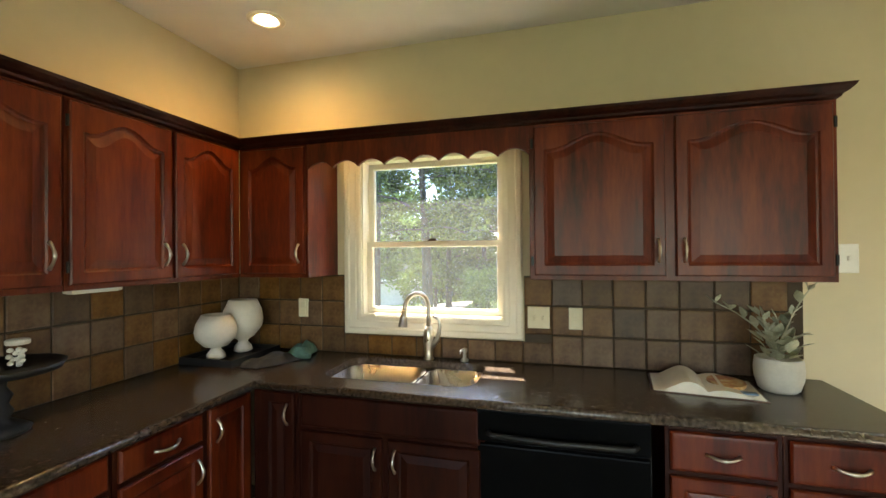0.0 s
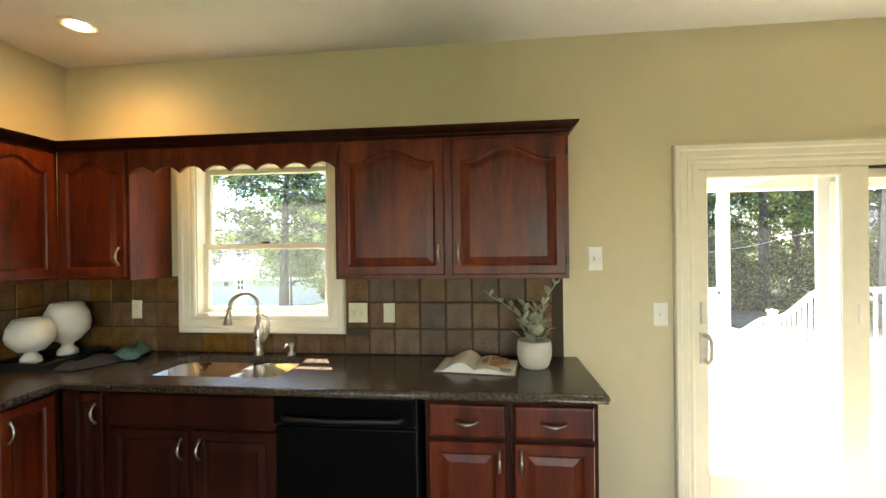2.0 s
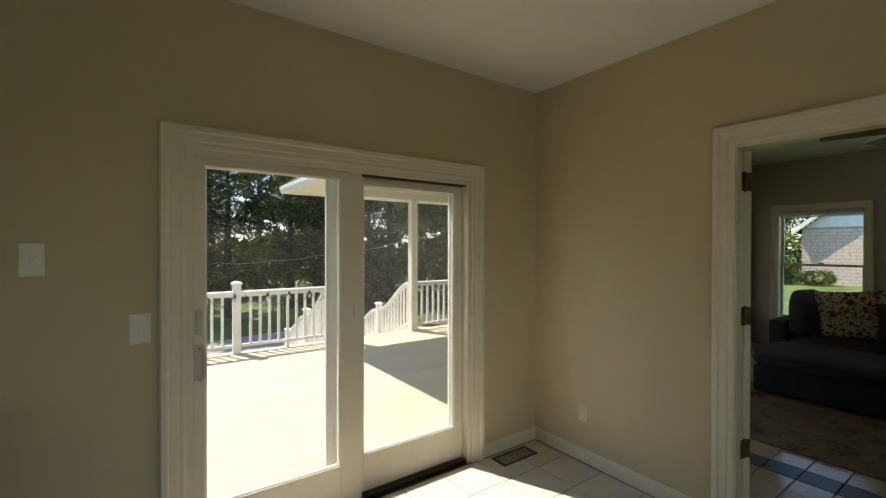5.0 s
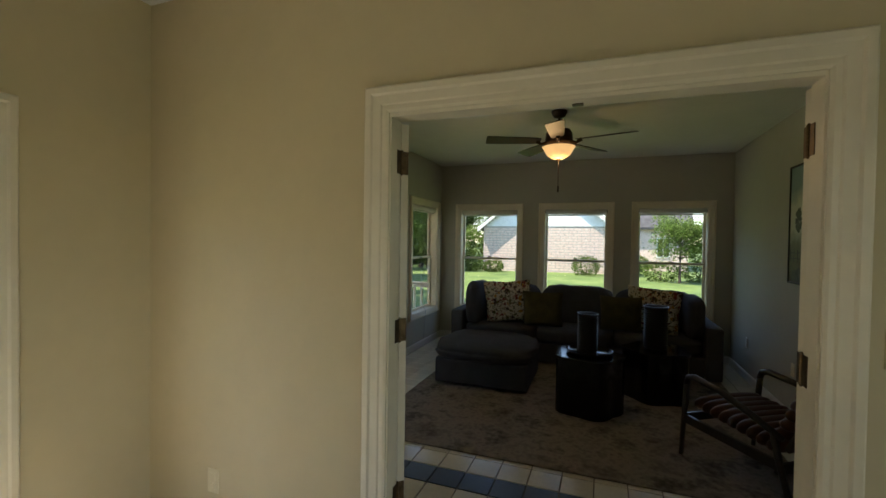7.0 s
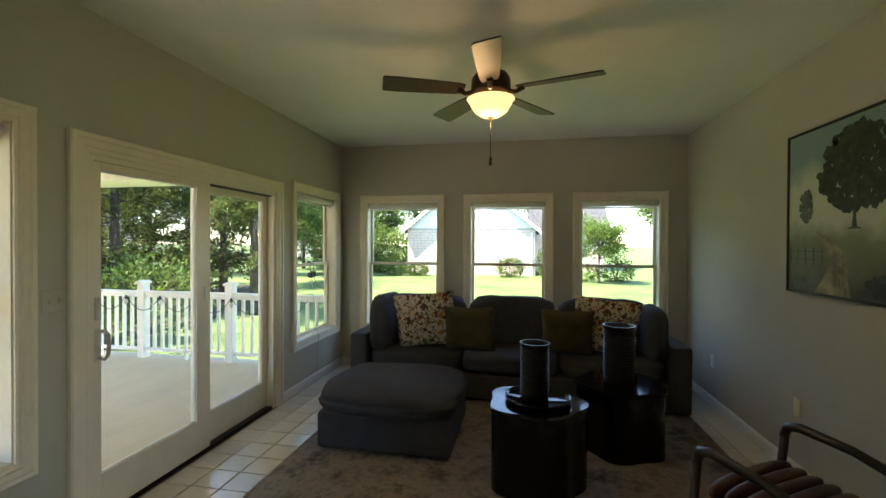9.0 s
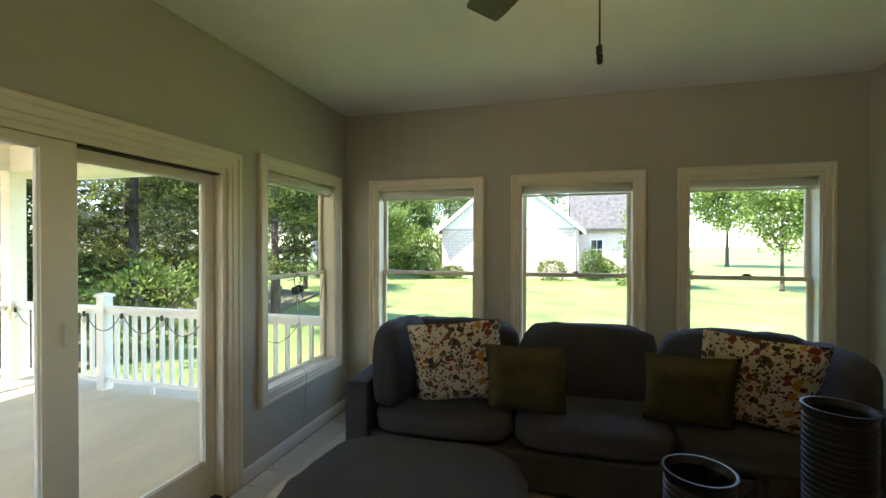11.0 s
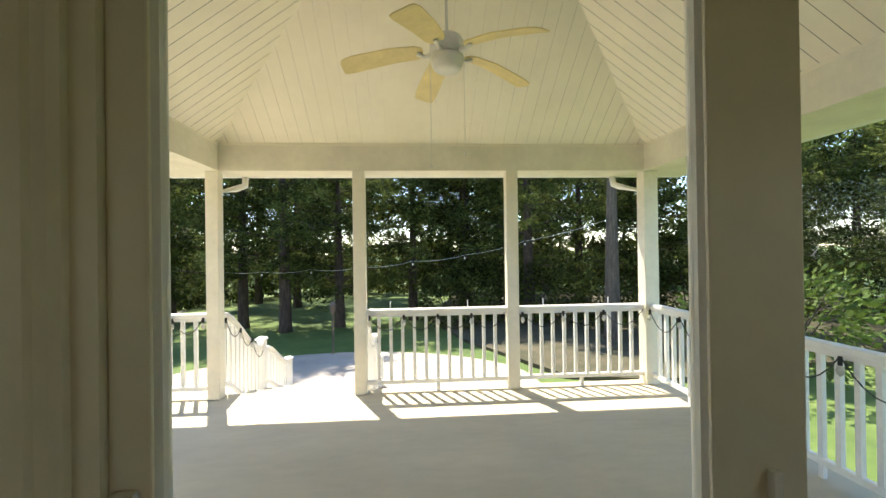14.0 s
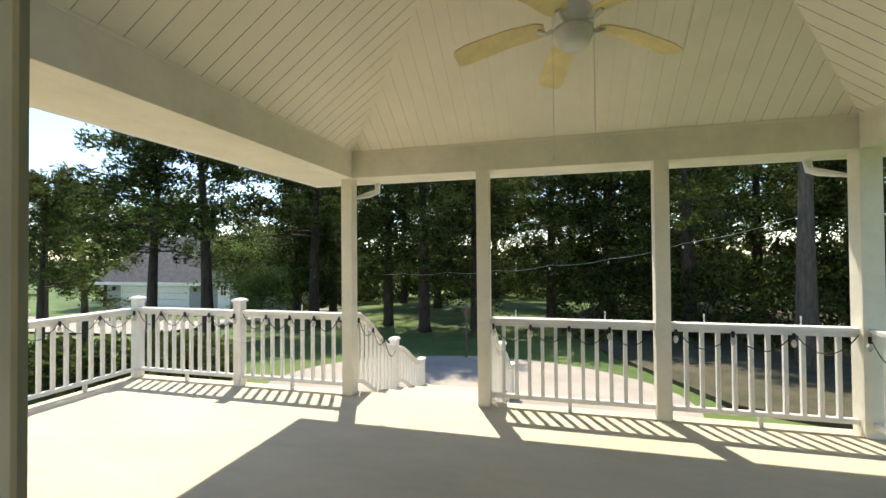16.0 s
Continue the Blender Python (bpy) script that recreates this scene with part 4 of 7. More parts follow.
tube(b, [(-0.075, 2.785, ZT + 0.17), (-0.075, 2.785, ZT + 0.25)] + sp, 0.0125, 12)
part("spout", b, M["nickel"], fa, smooth=True)
b = bmesh.new()
ex, ey, ez = sp[-1]
tube(b, [(ex, ey, ez + 0.005), (ex - 0.004, ey - 0.006, ez - 0.03), (ex - 0.008, ey - 0.012, ez - 0.085)], [0.014, 0.018, 0.026], 14)
part("spray_head", b, M["nickel"], fa, smooth=True)
b = bmesh.new()
tube(b, [(-0.055, 2.785, ZT + 0.08), (-0.02, 2.777, ZT + 0.12), (-0.003, 2.77, ZT + 0.19), (-0.01, 2.768, ZT + 0.235), (-0.04, 2.77, ZT + 0.255)], [0.02, 0.014, 0.010, 0.009, 0.012], 10)
part("lever", b, M["nickel"], fa, smooth=True)
so = thing("soap_dispenser", (0.135, 2.785, ZT), "small chrome soap dispenser beside the sink", "soap dispenser")
b = bmesh.new()
lathe(b, [(0.022, 0), (0.022, 0.012), (0.011, 0.018), (0.010, 0.05), (0.016, 0.056), (0.016, 0.07), (0.004, 0.075)], (0.135, 2.785, ZT), 14)
part("body", b, M["steel"], so, smooth=True)
b = bmesh.new()
tube(b, [(0.135, 2.785, ZT + 0.065), (0.125, 2.74, ZT + 0.07), (0.123, 2.725, ZT + 0.06)], 0.006, 8)
part("nozzle", b, M["steel"], so, smooth=True)

# recessed lamp
can = thing("recessed_light", (-0.835, 2.37, ZC - 0.01), "lit recessed ceiling light with a cream trim ring", "ceiling light")
b = bmesh.new()
lathe(b, [(0.058, 0.002), (0.062, -0.004), (0.090, -0.007), (0.098, -0.001)], (-0.835, 2.37, ZC), 28)
part("trim_ring", b, M["trim"], can, smooth=True)
b = bmesh.new()
lathe(b, [(0.001, -0.006), (0.040, -0.007), (0.052, -0.005), (0.056, -0.001)], (-0.835, 2.37, ZC), 24)
part("bulb", b, M["bulb_glow"], can, "glowing warm bulb")
spot = bpy.data.lights.new("can_light", "SPOT")
spot.energy, spot.color, spot.spot_size, spot.spot_blend, spot.shadow_soft_size = 3.0, (1.0, 0.54, 0.12), radians(165), 0.9, 0.06
sp_ob = new("can_light", spot)
sp_ob.matrix_world = look((-0.835, 2.37, ZC - 0.03), (-0.835, 2.37, 0))


def plate(f, u, w, kind, material, label, wide=0.072, high=0.118):
    p = thing("wall_plate", f(u, w, 0), label, kind)
    ring = lambda i, d: [f(u - wide / 2 + i, w - high / 2 + i, d), f(u + wide / 2 - i, w - high / 2 + i, d), f(u + wide / 2 - i, w + high / 2 - i, d), f(u - wide / 2 + i, w + high / 2 - i, d)]
    bm = bmesh.new()
    loops(bm, [ring(0, 0.0), ring(0, 0.003), ring(0.004, 0.006)])
    part("plate", bm, material, p)
    n = 2 if wide > 0.1 else 1
    for k in range(n):
        cu = u + (k - (n - 1) / 2) * 0.046
        for dz in ((-0.024, 0.024) if kind == "outlet" else (0.0,)):
            bm = bmesh.new()
            hw, hh = (0.016, 0.017) if kind == "outlet" else (0.006, 0.012)
            r2 = lambda i, d: [f(cu - hw + i, w + dz - hh + i, d), f(cu + hw - i, w + dz - hh + i, d), f(cu + hw - i, w + dz + hh - i, d), f(cu - hw + i, w + dz + hh - i, d)]
            loops(bm, [r2(0, 0.005), r2(0, 0.009 if kind == "outlet" else 0.014), r2(0.003, 0.010 if kind == "outlet" else 0.016)])
            part("socket" if kind == "outlet" else "toggle", bm, material, p)
    return p


fK = face_y(YB)
fT = face_y(YB - 0.012)
plate(fT, 0.542, 1.168, "switch", M["cream_plate"], "cream double switch plate on the tile backsplash", 0.12, 0.12)
plate(fT, 0.735, 1.168, "outlet", M["cream_plate"], "cream outlet plate on the tile backsplash")
plate(fT, -0.92, 1.185, "outlet", M["cream_plate"], "cream outlet plate on the tile backsplash")
plate(fK, 1.945, 1.485, "switch", M["white_plate"], "white blank wall plate beside the cabinets", 0.08, 0.135)
plate(fK, 2.302, 1.165, "switch", M["white_plate"], "white wall switch by the sliding door", 0.08, 0.135)
plate(face_x(XE), 2.385, 0.345, "outlet", M["cream_plate"], "cream outlet low on the khaki wall")
plate(face_x(XE), -0.215, 1.50, "switch", M["cream_plate"], "cream wall switch beside the wide opening")
plate(face_x(XE), -0.215, 1.27, "outlet", M["cream_plate"], "cream outlet plate beside the wide opening")
plate(face_y(YS), 6.43, 1.245, "switch", M["wall_s"], "painted double switch plate by the porch door", 0.11, 0.115)
plate(face_y_back(YR), 7.92, 0.465, "outlet", M["cream_plate"], "cream outlet low on the sunroom wall")
plate(face_y_back(YR), 9.2, 0.43, "outlet", M["white_plate"], "white outlet low on the sunroom wall")

ve = thing("floor_vent", (4.56, 2.72, 0.0), "dark metal floor vent grille by the sliding door", "vent")
VX, VY = 4.385, 2.650
part("frame", boxes((VX, VX + 0.34, VY, VY + 0.015, -0.003, 0.004), (VX, VX + 0.34, VY + 0.125, VY + 0.14, -0.003, 0.004), (VX, VX + 0.015, VY + 0.0151, VY + 0.1249, -0.003, 0.004), (VX + 0.325, VX + 0.34, VY + 0.0151, VY + 0.1249, -0.003, 0.004)), M["bronze"], ve)
part("well", boxes((VX + 0.016, VX + 0.324, VY + 0.016, VY + 0.124, -0.005, -0.002)), M["black"], ve)
for k in range(12):
    part("slat", boxes((VX + 0.022 + k * 0.0255, VX + 0.032 + k * 0.0255, VY + 0.0155, VY + 0.1245, -0.001, 0.003)), M["bronze"], ve)


def goblet(x, y, z, r, h):
    b = bmesh.new()
    lathe(b, [(0.30 * r, 0), (0.46 * r, 0.01), (0.42 * r, 0.035 * 1.0), (0.24 * r, 0.06), (0.26 * r, 0.075), (0.55 * r, 0.30 * h), (0.93 * r, 0.48 * h), (r, 0.62 * h), (0.93 * r, 0.80 * h), (0.68 * r, h), (0.63 * r, h), (0.86 * r, 0.78 * h), (0.9 * r, 0.62 * h), (0.4 * r, 0.33 * h)], (x, y, z), 32)
    return solid("goblet_vase", b, M["ceramic"], "cream dimpled ceramic goblet vase on the tray", "vase", "goblet vases", smooth=True, at=(x, y, z))


tr = bmesh.new()
tx0, tx1, ty0, ty1 = -1.405, -1.05, 2.35, 2.76
loops(tr, [[(tx0, ty0, ZT), (tx1, ty0, ZT), (tx1, ty1, ZT), (tx0, ty1, ZT)], [(tx0, ty0, ZT + 0.04), (tx1, ty0, ZT + 0.04), (tx1, ty1, ZT + 0.04), (tx0, ty1, ZT + 0.04)],
           [(tx0 + 0.012, ty0 + 0.012, ZT + 0.04), (tx1 - 0.012, ty0 + 0.012, ZT + 0.04), (tx1 - 0.012, ty1 - 0.012, ZT + 0.04), (tx0 + 0.012, ty1 - 0.012, ZT + 0.04)],
           [(tx0 + 0.012, ty0 + 0.012, ZT + 0.014), (tx1 - 0.012, ty0 + 0.012, ZT + 0.014), (tx1 - 0.012, ty1 - 0.012, ZT + 0.014), (tx0 + 0.012, ty1 - 0.012, ZT + 0.014)]], cap_first=True)
solid("tray", tr, M["black"], "black rectangular serving tray on the granite counter", "tray", at=(-1.23, 2.43, ZT))
goblet(-1.25, 2.455, ZT + 0.014, 0.112, 0.255)
goblet(-1.235, 2.655, ZT + 0.014, 0.118, 0.32)


def cloth(name, x0, x1, y0, y1, z, rz, material, label, seed, hump=0.05):
    b = bmesh.new()
    n = 14
    g = [[None] * (n + 1) for _ in range(n + 1)]
    m = pose((x0 + x1) / 2, (y0 + y1) / 2, 0, 0, 0, rz)
    for i in range(n + 1):
        for j in range(n + 1):
            u, v = i / n - 0.5, j / n - 0.5
            e = 1 - max(abs(u), abs(v)) * 2
            h = z + 0.008 + hump * min(1, e * 3) * (0.55 + 0.6 * noise.noise(Vector((u * 4 + seed, v * 4, seed))))
            p = m @ Vector((u * (x1 - x0) * (1 + 0.1 * math.sin(v * 9 + seed)), v * (y1 - y0) * (1 + 0.12 * math.sin(u * 7 + seed)), 0))
            g[i][j] = b.verts.new((p.x, p.y, max(z + 0.004, h)))
    for i in range(n):
        for j in range(n):
            b.faces.new((g[i][j], g[i + 1][j], g[i + 1][j + 1], g[i][j + 1]))
    ex = bmesh.ops.extrude_face_region(b, geom=b.faces[:])["geom"]
    for v in ex:
        if isinstance(v, bmesh.types.BMVert):
            v.co.z = max(z + 0.0005, v.co.z - 0.004)
    return solid(name, b, material, label, "cloth", smooth=True, at=((x0 + x1) / 2, (y0 + y1) / 2, z))


cloth("kitchen_towel", -1.01, -0.83, 2.36, 2.66, ZT, -25, M["towel"], "charcoal folded kitchen towel on the counter", 2.0, 0.05)
cloth("green_cloth", -0.93, -0.78, 2.58, 2.80, ZT + 0.004, 20, M["green_cloth"], "crumpled sea-green cloth on the counter", 5.0, 0.075)

cs = thing("cake_stand", (-1.22, 1.45, ZT), "black turned wooden cake stand on the counter", "cake stand")
b = bmesh.new()
lathe(b, [(0.085, 0), (0.09, 0.012), (0.06, 0.03), (0.03, 0.05), (0.042, 0.075), (0.028, 0.10), (0.04, 0.13), (0.022, 0.16), (0.03, 0.205)], (-1.22, 1.45, ZT), 24)
part("pedestal", b, M["black"], cs, smooth=True)
b = bmesh.new()
lathe(b, [(0.05, 0.2), (0.17, 0.21), (0.185, 0.235), (0.18, 0.236), (0.165, 0.222), (0.02, 0.218)], (-1.22, 1.45, ZT), 32)
part("plate", b, M["black"], cs, smooth=True)
ja = thing("jar", (-1.19, 1.49, ZT + 0.222), "small glass jar of cream candies with a pale lid", "jar")
b = bmesh.new()
lathe(b, [(0.032, 0), (0.036, 0.01), (0.036, 0.07), (0.028, 0.08)], (-1.19, 1.49, ZT + 0.222), 18)
jb = part("jar_body", b, M["glass"], ja, "clear glass jar wall", smooth=True)
for k in range(14):
    b = bmesh.new()
    a_, q_ = k * 2.4, 0.008 + 0.014 * ((k * 7) % 5) / 4
    lathe(b, [(0.003, 0), (0.009, 0.004), (0.0095, 0.011), (0.004, 0.016)], (-1.19 + q_ * math.cos(a_), 1.49 + q_ * math.sin(a_), ZT + 0.224 + 0.0042 * k), 7)
    part("candy", b, M["paper"], jb, "cream wrapped candy", smooth=True)
b = bmesh.new()
lathe(b, [(0.032, 0.081), (0.034, 0.085), (0.034, 0.096), (0.03, 0.10)], (-1.19, 1.49, ZT + 0.222), 18)
part("lid", b, M["pot"], ja)

pp = thing("potted_plant", (1.573, 2.62, ZT), "silver-leaved plant in a pale grey stoneware pot", "plant")
b = bmesh.new()
lathe(b, [(0.062, 0), (0.076, 0.012), (0.089, 0.055), (0.092, 0.095), (0.087, 0.142), (0.080, 0.145), (0.077, 0.135), (0.02, 0.13)], (1.573, 2.62, ZT), 32)
part("pot", b, M["pot"], pp, smooth=True)
b = bmesh.new()
rng = random.Random(4)
stems = []
for k, (dx, dy, dz) in enumerate(((-0.24, 0.03, 0.23), (0.15, -0.02, 0.34), (0.02, 0.05, 0.15), (-0.07, -0.05, 0.12), (0.06, 0.05, 0.15), (0.04, -0.07, 0.10), (-0.05, 0.06, 0.17))):
    p0 = Vector((1.573, 2.62, ZT + 0.15))
    p2 = p0 + Vector((dx, dy, dz))
    p1 = p0 + Vector((dx * 0.25, dy * 0.25, dz * 0.65))
    pts = [p0.lerp(p1, q).lerp(p1.lerp(p2, q), q) for q in (0, 0.25, 0.5, 0.75, 1)]
    b = bmesh.new()
    tube(b, pts, [0.004, 0.0035, 0.003, 0.0025, 0.002], 6)
    part("stem", b, M["leaf_grey"], pp)
    stems.append((p0, p1, p2))


def leaf(bm, p, d, size, wide=0.42, up=Vector((0, 0, 1))):
    d = d.normalized()
    side = d.cross(up)
    side = side.normalized() if side.length > 0.05 else Vector((1, 0, 0))
    nrm = side.cross(d)
    prof = ((0, 0.05), (0.25, 0.75), (0.5, 1.0), (0.75, 0.7), (1.0, 0.03))
    l, c, r = [], [], []
    for t, w in prof:
        q = p + d * size * t + nrm * size * 0.25 * t * (1 - t)
        c.append(bm.verts.new(q - nrm * size * 0.05 * w))
        l.append(bm.verts.new(q - side * size * wide * 0.5 * w))
        r.append(bm.verts.new(q + side * size * wide * 0.5 * w))
    for i in range(4):
        bm.faces.new((l[i], c[i], c[i + 1], l[i + 1]))
        bm.faces.new((c[i], r[i], r[i + 1], c[i + 1]))


for k in range(26):
    b = bmesh.new()
    a_ = k * 2.399
    r_ = 0.012 + 0.05 * (k % 6) / 5
    p = Vector((1.573 + r_ * math.cos(a_), 2.62 + r_ * math.sin(a_), ZT + 0.135 + 0.085 * ((k * 5) % 7) / 6))
    leaf(b, p, Vector((math.cos(a_), math.sin(a_), 0.5 + 0.9 * ((k * 3) % 5) / 4)), rng.uniform(0.06, 0.085), 0.68)
    part("leaf", b, M["leaf_grey"], pp)
for p0, p1, p2 in stems:
    for q in (0.45, 0.62, 0.8, 0.97):
        p = p0.lerp(p1, q).lerp(p1.lerp(p2, q), q)
        for _ in range(2):
            b = bmesh.new()
            d = (p2 - p0).normalized() + Vector((rng.uniform(-1, 1), rng.uniform(-1, 1), rng.uniform(-0.3, 0.8)))
            leaf(b, p, d, rng.uniform(0.045, 0.075), 0.55)
            part("leaf", b, M["leaf_grey"], pp)

bk = thing("open_book", (1.27, 2.60, ZT), "open cookbook with a food photograph lying on the counter", "book")
m = pose(1.27, 2.60, ZT, 0, 0, -7)


def page_block(sign, lift):
    b = bmesh.new()
    n = 10
    rows = []
    for k in range(n + 1):
        q = k / n
        h = 0.006 + lift * (math.sin(math.pi * min(1, q * 1.25)) ** 1.0) * (1 - 0.7 * q) + 0.012 * (1 - q)
        rows.append((sign * 0.205 * q, h))
    rings = []
    for y in (-0.14, 0.14):
        rings.append([m @ Vector((x, y, h)) for x, h in rows] + [m @ Vector((x, y, 0.004)) for x, h in reversed(rows)])
    loops(b, rings, cap_first=True)
    return b


pl = part("left_page_block", page_block(-1, 0.055), M["paper"], bk)
pr = part("right_page_block", page_block(1, 0.022), M["paper"], bk)
cover = bmesh.new()
box(cover, -0.215, 0.215, -0.148, 0.148, 0.0005, 0.0035, 0, m)
part("cover", cover, M["leather"], bk)
b = bmesh.new()
disc = [m @ Vector((0.095 + 0.075 * math.cos(a), 0.02 + 0.095 * math.sin(a), 0.030)) for a in (2 * math.pi * k / 20 for k in range(20))]
loops(b, [[p + Vector((0, 0, -0.012)) for p in disc], disc])
part("photograph", b, M["food"], bk, "photograph of a dish printed on the page")
b = bmesh.new()
box(b, 0.125, 0.185, -0.11, -0.075, 0.014, 0.019, 0, m)
part("photo_corner", b, M["photo_blue"], bk)

# ---- sunroom ----
rug = bmesh.new()
box(rug, 6.30, 9.35, -0.70, 2.42, 0.0005, 0.012, 0.003)
solid("area_rug", rug, M["rug"], "distressed grey-brown area rug on the tiles", "rug", at=(7.8, 0.9, 0.0))
RZ = 0.012


def cushion_ob(name, parent, cx, cy, cz, sx, sy, sz, seed, material=None, power=5.0, rough=0.012, sag=0.0):
    b = bmesh.new()
    puff(b, cx, cy, cz, sx, sy, sz, power, 10, rough, seed, sag)
    return part(name, b, material or M["sofa"], parent, smooth=True)


so = thing("sectional_sofa", (9.2, 0.9, RZ), "charcoal fabric three-seat sofa with loose back cushions", "sofa")
for a, b_, nm in ((-0.70, -0.53, "arm"), (2.33, 2.50, "arm")):
    q = bmesh.new()
    box(q, 8.80, 9.74, a, b_, RZ + 0.02, 0.63, 0.03)
    part(nm, q, M["sofa"], so)
part("base", boxes((8.83, 9.74, -0.529, 2.329, RZ + 0.03, 0.28), bevel=0.02), M["sofa"], so)
part("back", boxes((9.56, 9.74, -0.528, 2.328, 0.2801, 0.70), bevel=0.03), M["sofa"], so)
for k in range(3):
    y0 = -0.529 + k * 0.9527
    cushion_ob("seat_cushion", so, 9.19, y0 + 0.476, 0.375, 0.78, 0.945, 0.20, k * 3.1, rough=0.008)
    cushion_ob("back_cushion", so, 9.46, y0 + 0.476, 0.70, 0.24, 0.93, 0.55, k * 5.7 + 1, power=4.0, rough=0.02)
cushion_ob("side_cushion", so, 9.10, 2.20, 0.73, 0.68, 0.22, 0.56, 9.3, power=4.0, rough=0.02)
cushion_ob("side_cushion", so, 9.18, -0.45, 0.70, 0.62, 0.20, 0.50, 11.3, power=4.0, rough=0.02)

ot = thing("ottoman", (8.02, 1.77, RZ), "charcoal fabric ottoman with a puffy loose cushion", "ottoman")
part("base", boxes((7.63, 8.46, 1.27, 2.27, RZ + 0.02, 0.30), bevel=0.03), M["sofa"], ot)
cushion_ob("cushion", ot, 8.035, 1.77, 0.382, 0.92, 1.08, 0.215, 21.0, power=4.2, rough=0.018, sag=0.02)


def throw_pillow(name, at, rx, ry, rz, size, material, label):
    p = thing(name, at, label, "pillow", local=True)
    b = bmesh.new()
    n = 16
    s = size / 2
    for sign in (1, -1):
        g = []
        for i in range(n + 1):
            row = []
            for j in range(n + 1):
                u, v = 2 * i / n - 1, 2 * j / n - 1
                t = (1 - u ** 4) * (1 - v ** 4)
                pinch = 1 - 0.06 * (1 - abs(u * v))
                row.append(b.verts.new((u * s * pinch, sign * (0.075 * t ** 0.6 + 0.008 * t * noise.noise(Vector((u * 3, v * 3, sign + size)))), v * s * pinch)))
            g.append(row)
        for i in range(n):
            for j in range(n):
                b.faces.new((g[i][j], g[i + 1][j], g[i + 1][j + 1], g[i][j + 1]))
    bmesh.ops.remove_doubles(b, verts=b.verts, dist=0.002)
    part("cover", b, material, p, smooth=True)
    p.matrix_basis = pose(*at, rx, ry, rz)
    return p


throw_pillow("throw_pillow", (8.97, 1.75, 0.76), -18, 5, 90 + 10, 0.61, M["floral"], "cream floral throw pillow on the sofa")
throw_pillow("throw_pillow", (8.91, 1.29, 0.70), -20, 0, 93, 0.50, M["olive"], "olive velvet throw pillow on the sofa")
throw_pillow("throw_pillow", (8.95, 0.36, 0.70), -20, 0, 85, 0.48, M["olive"], "olive velvet throw pillow on the sofa")
throw_pillow("throw_pillow", (9.01, 0.0, 0.755), -18, -5, 79, 0.59, M["floral"], "cream floral throw pillow on the sofa")


def cloud_table(x, y, h, r, turn, label):
    t = thing("side_table", (x, y, RZ), label, "table", "black lobed side tables")
    wob = lambda a: 1 + 0.075 * math.cos(5 * (a + turn))
    b = bmesh.new()
    lathe(b, [(r - 0.012, RZ), (r - 0.012, h - 0.03)], (x, y, 0), 60, wob)
    part("drum", b, M["lacquer"], t, smooth=False)
    b = bmesh.new()
    lathe(b, [(r - 0.006, h - 0.0299), (r, h - 0.022), (r, h - 0.006), (r - 0.006, h)], (x, y, 0), 60, wob)
    part("top", b, M["lacquer"], t)
    return t


cloud_table(7.53, 0.69, 0.53, 0.308, 0.3, "glossy black lobed drum side table with a tray")
cloud_table(8.14, 0.05, 0.50, 0.308, 0.9, "glossy black lobed drum side table")
tray = bmesh.new()
lathe(tray, [(0.19, 0.531), (0.205, 0.535), (0.21, 0.565), (0.203, 0.566), (0.196, 0.541), (0.01, 0.539)], (7.53, 0.68, 0), 36)
solid("round_tray", tray, M["lacquer"], "round black lacquer tray on the side table", "tray", smooth=True, at=(7.53, 0.68, 0.531))


def ribbed_vase(x, y, z, r, h, label):
    b = bmesh.new()
    prof = [(r * 0.9, 0)]
    n = 16
    for k in range(n):
        z0 = h * 0.06 + h * 0.86 * k / n
        st = h * 0.86 / n
        prof += [(r * 1.0, z0 + st * 0.15), (r * 1.0, z0 + st * 0.55), (r * 0.955, z0 + st * 0.7), (r * 0.955, z0 + st * 0.95)]
    prof += [(r * 0.99, h * 0.94), (r * 1.05, h), (r * 0.97, h), (r * 0.88, h * 0.94), (r * 0.85, h * 0.3)]
    lathe(b, prof, (x, y, z), 32)
    return solid("vase", b, M["vase_black"], label, "vase", "black ribbed vases", smooth=False, at=(x, y, z))


ribbed_vase(7.55, 0.70, 0.5405, 0.092, 0.36, "tall black ribbed ceramic vase on the tray")
ribbed_vase(8.14, 0.06, 0.501, 0.112, 0.43, "taller black ribbed ceramic vase on the side table")

# lounge chair: dark frame, brown channelled leather
ch = thing("armchair", (7.02, -0.30, RZ), "dark wooden lounge chair with channelled brown leather cushions", "chair", local=True)
ch.matrix_basis = pose(7.05, -0.28, RZ, 0, 0, -56)   # its front looks along its own +y
hw = 0.335
for s in (-1, 1):
    b = bmesh.new()
    tube(b, [(s * hw, 0.02, 0.0), (s * hw, 0.0, 0.3), (s * hw, -0.02, 0.545)], [0.016, 0.02, 0.021], 10)
    part("front_leg", b, M["dark_wood"], ch, smooth=True)
    b = bmesh.new()
    tube(b, [(s * hw, -0.80, 0.0), (s * hw, -0.70, 0.3), (s * hw, -0.66, 0.46)], [0.016, 0.02, 0.02], 10)
    part("rear_leg", b, M["dark_wood"], ch, smooth=True)
    b = bmesh.new()
    tube(b, [(s * hw, -0.015, 0.53), (s * hw, -0.035, 0.585), (s * hw, -0.09, 0.60), (s * hw, -0.3, 0.575), (s * hw, -0.55, 0.50), (s * hw, -0.72, 0.44)], [0.021, 0.024, 0.024, 0.022, 0.022, 0.018], 10)
    part("armrest", b, M["dark_wood"], ch, smooth=True)
    part("side_rail", boxes((s * hw - 0.015, s * hw + 0.015, -0.70, -0.01, 0.25, 0.31), bevel=0.006), M["dark_wood"], ch)
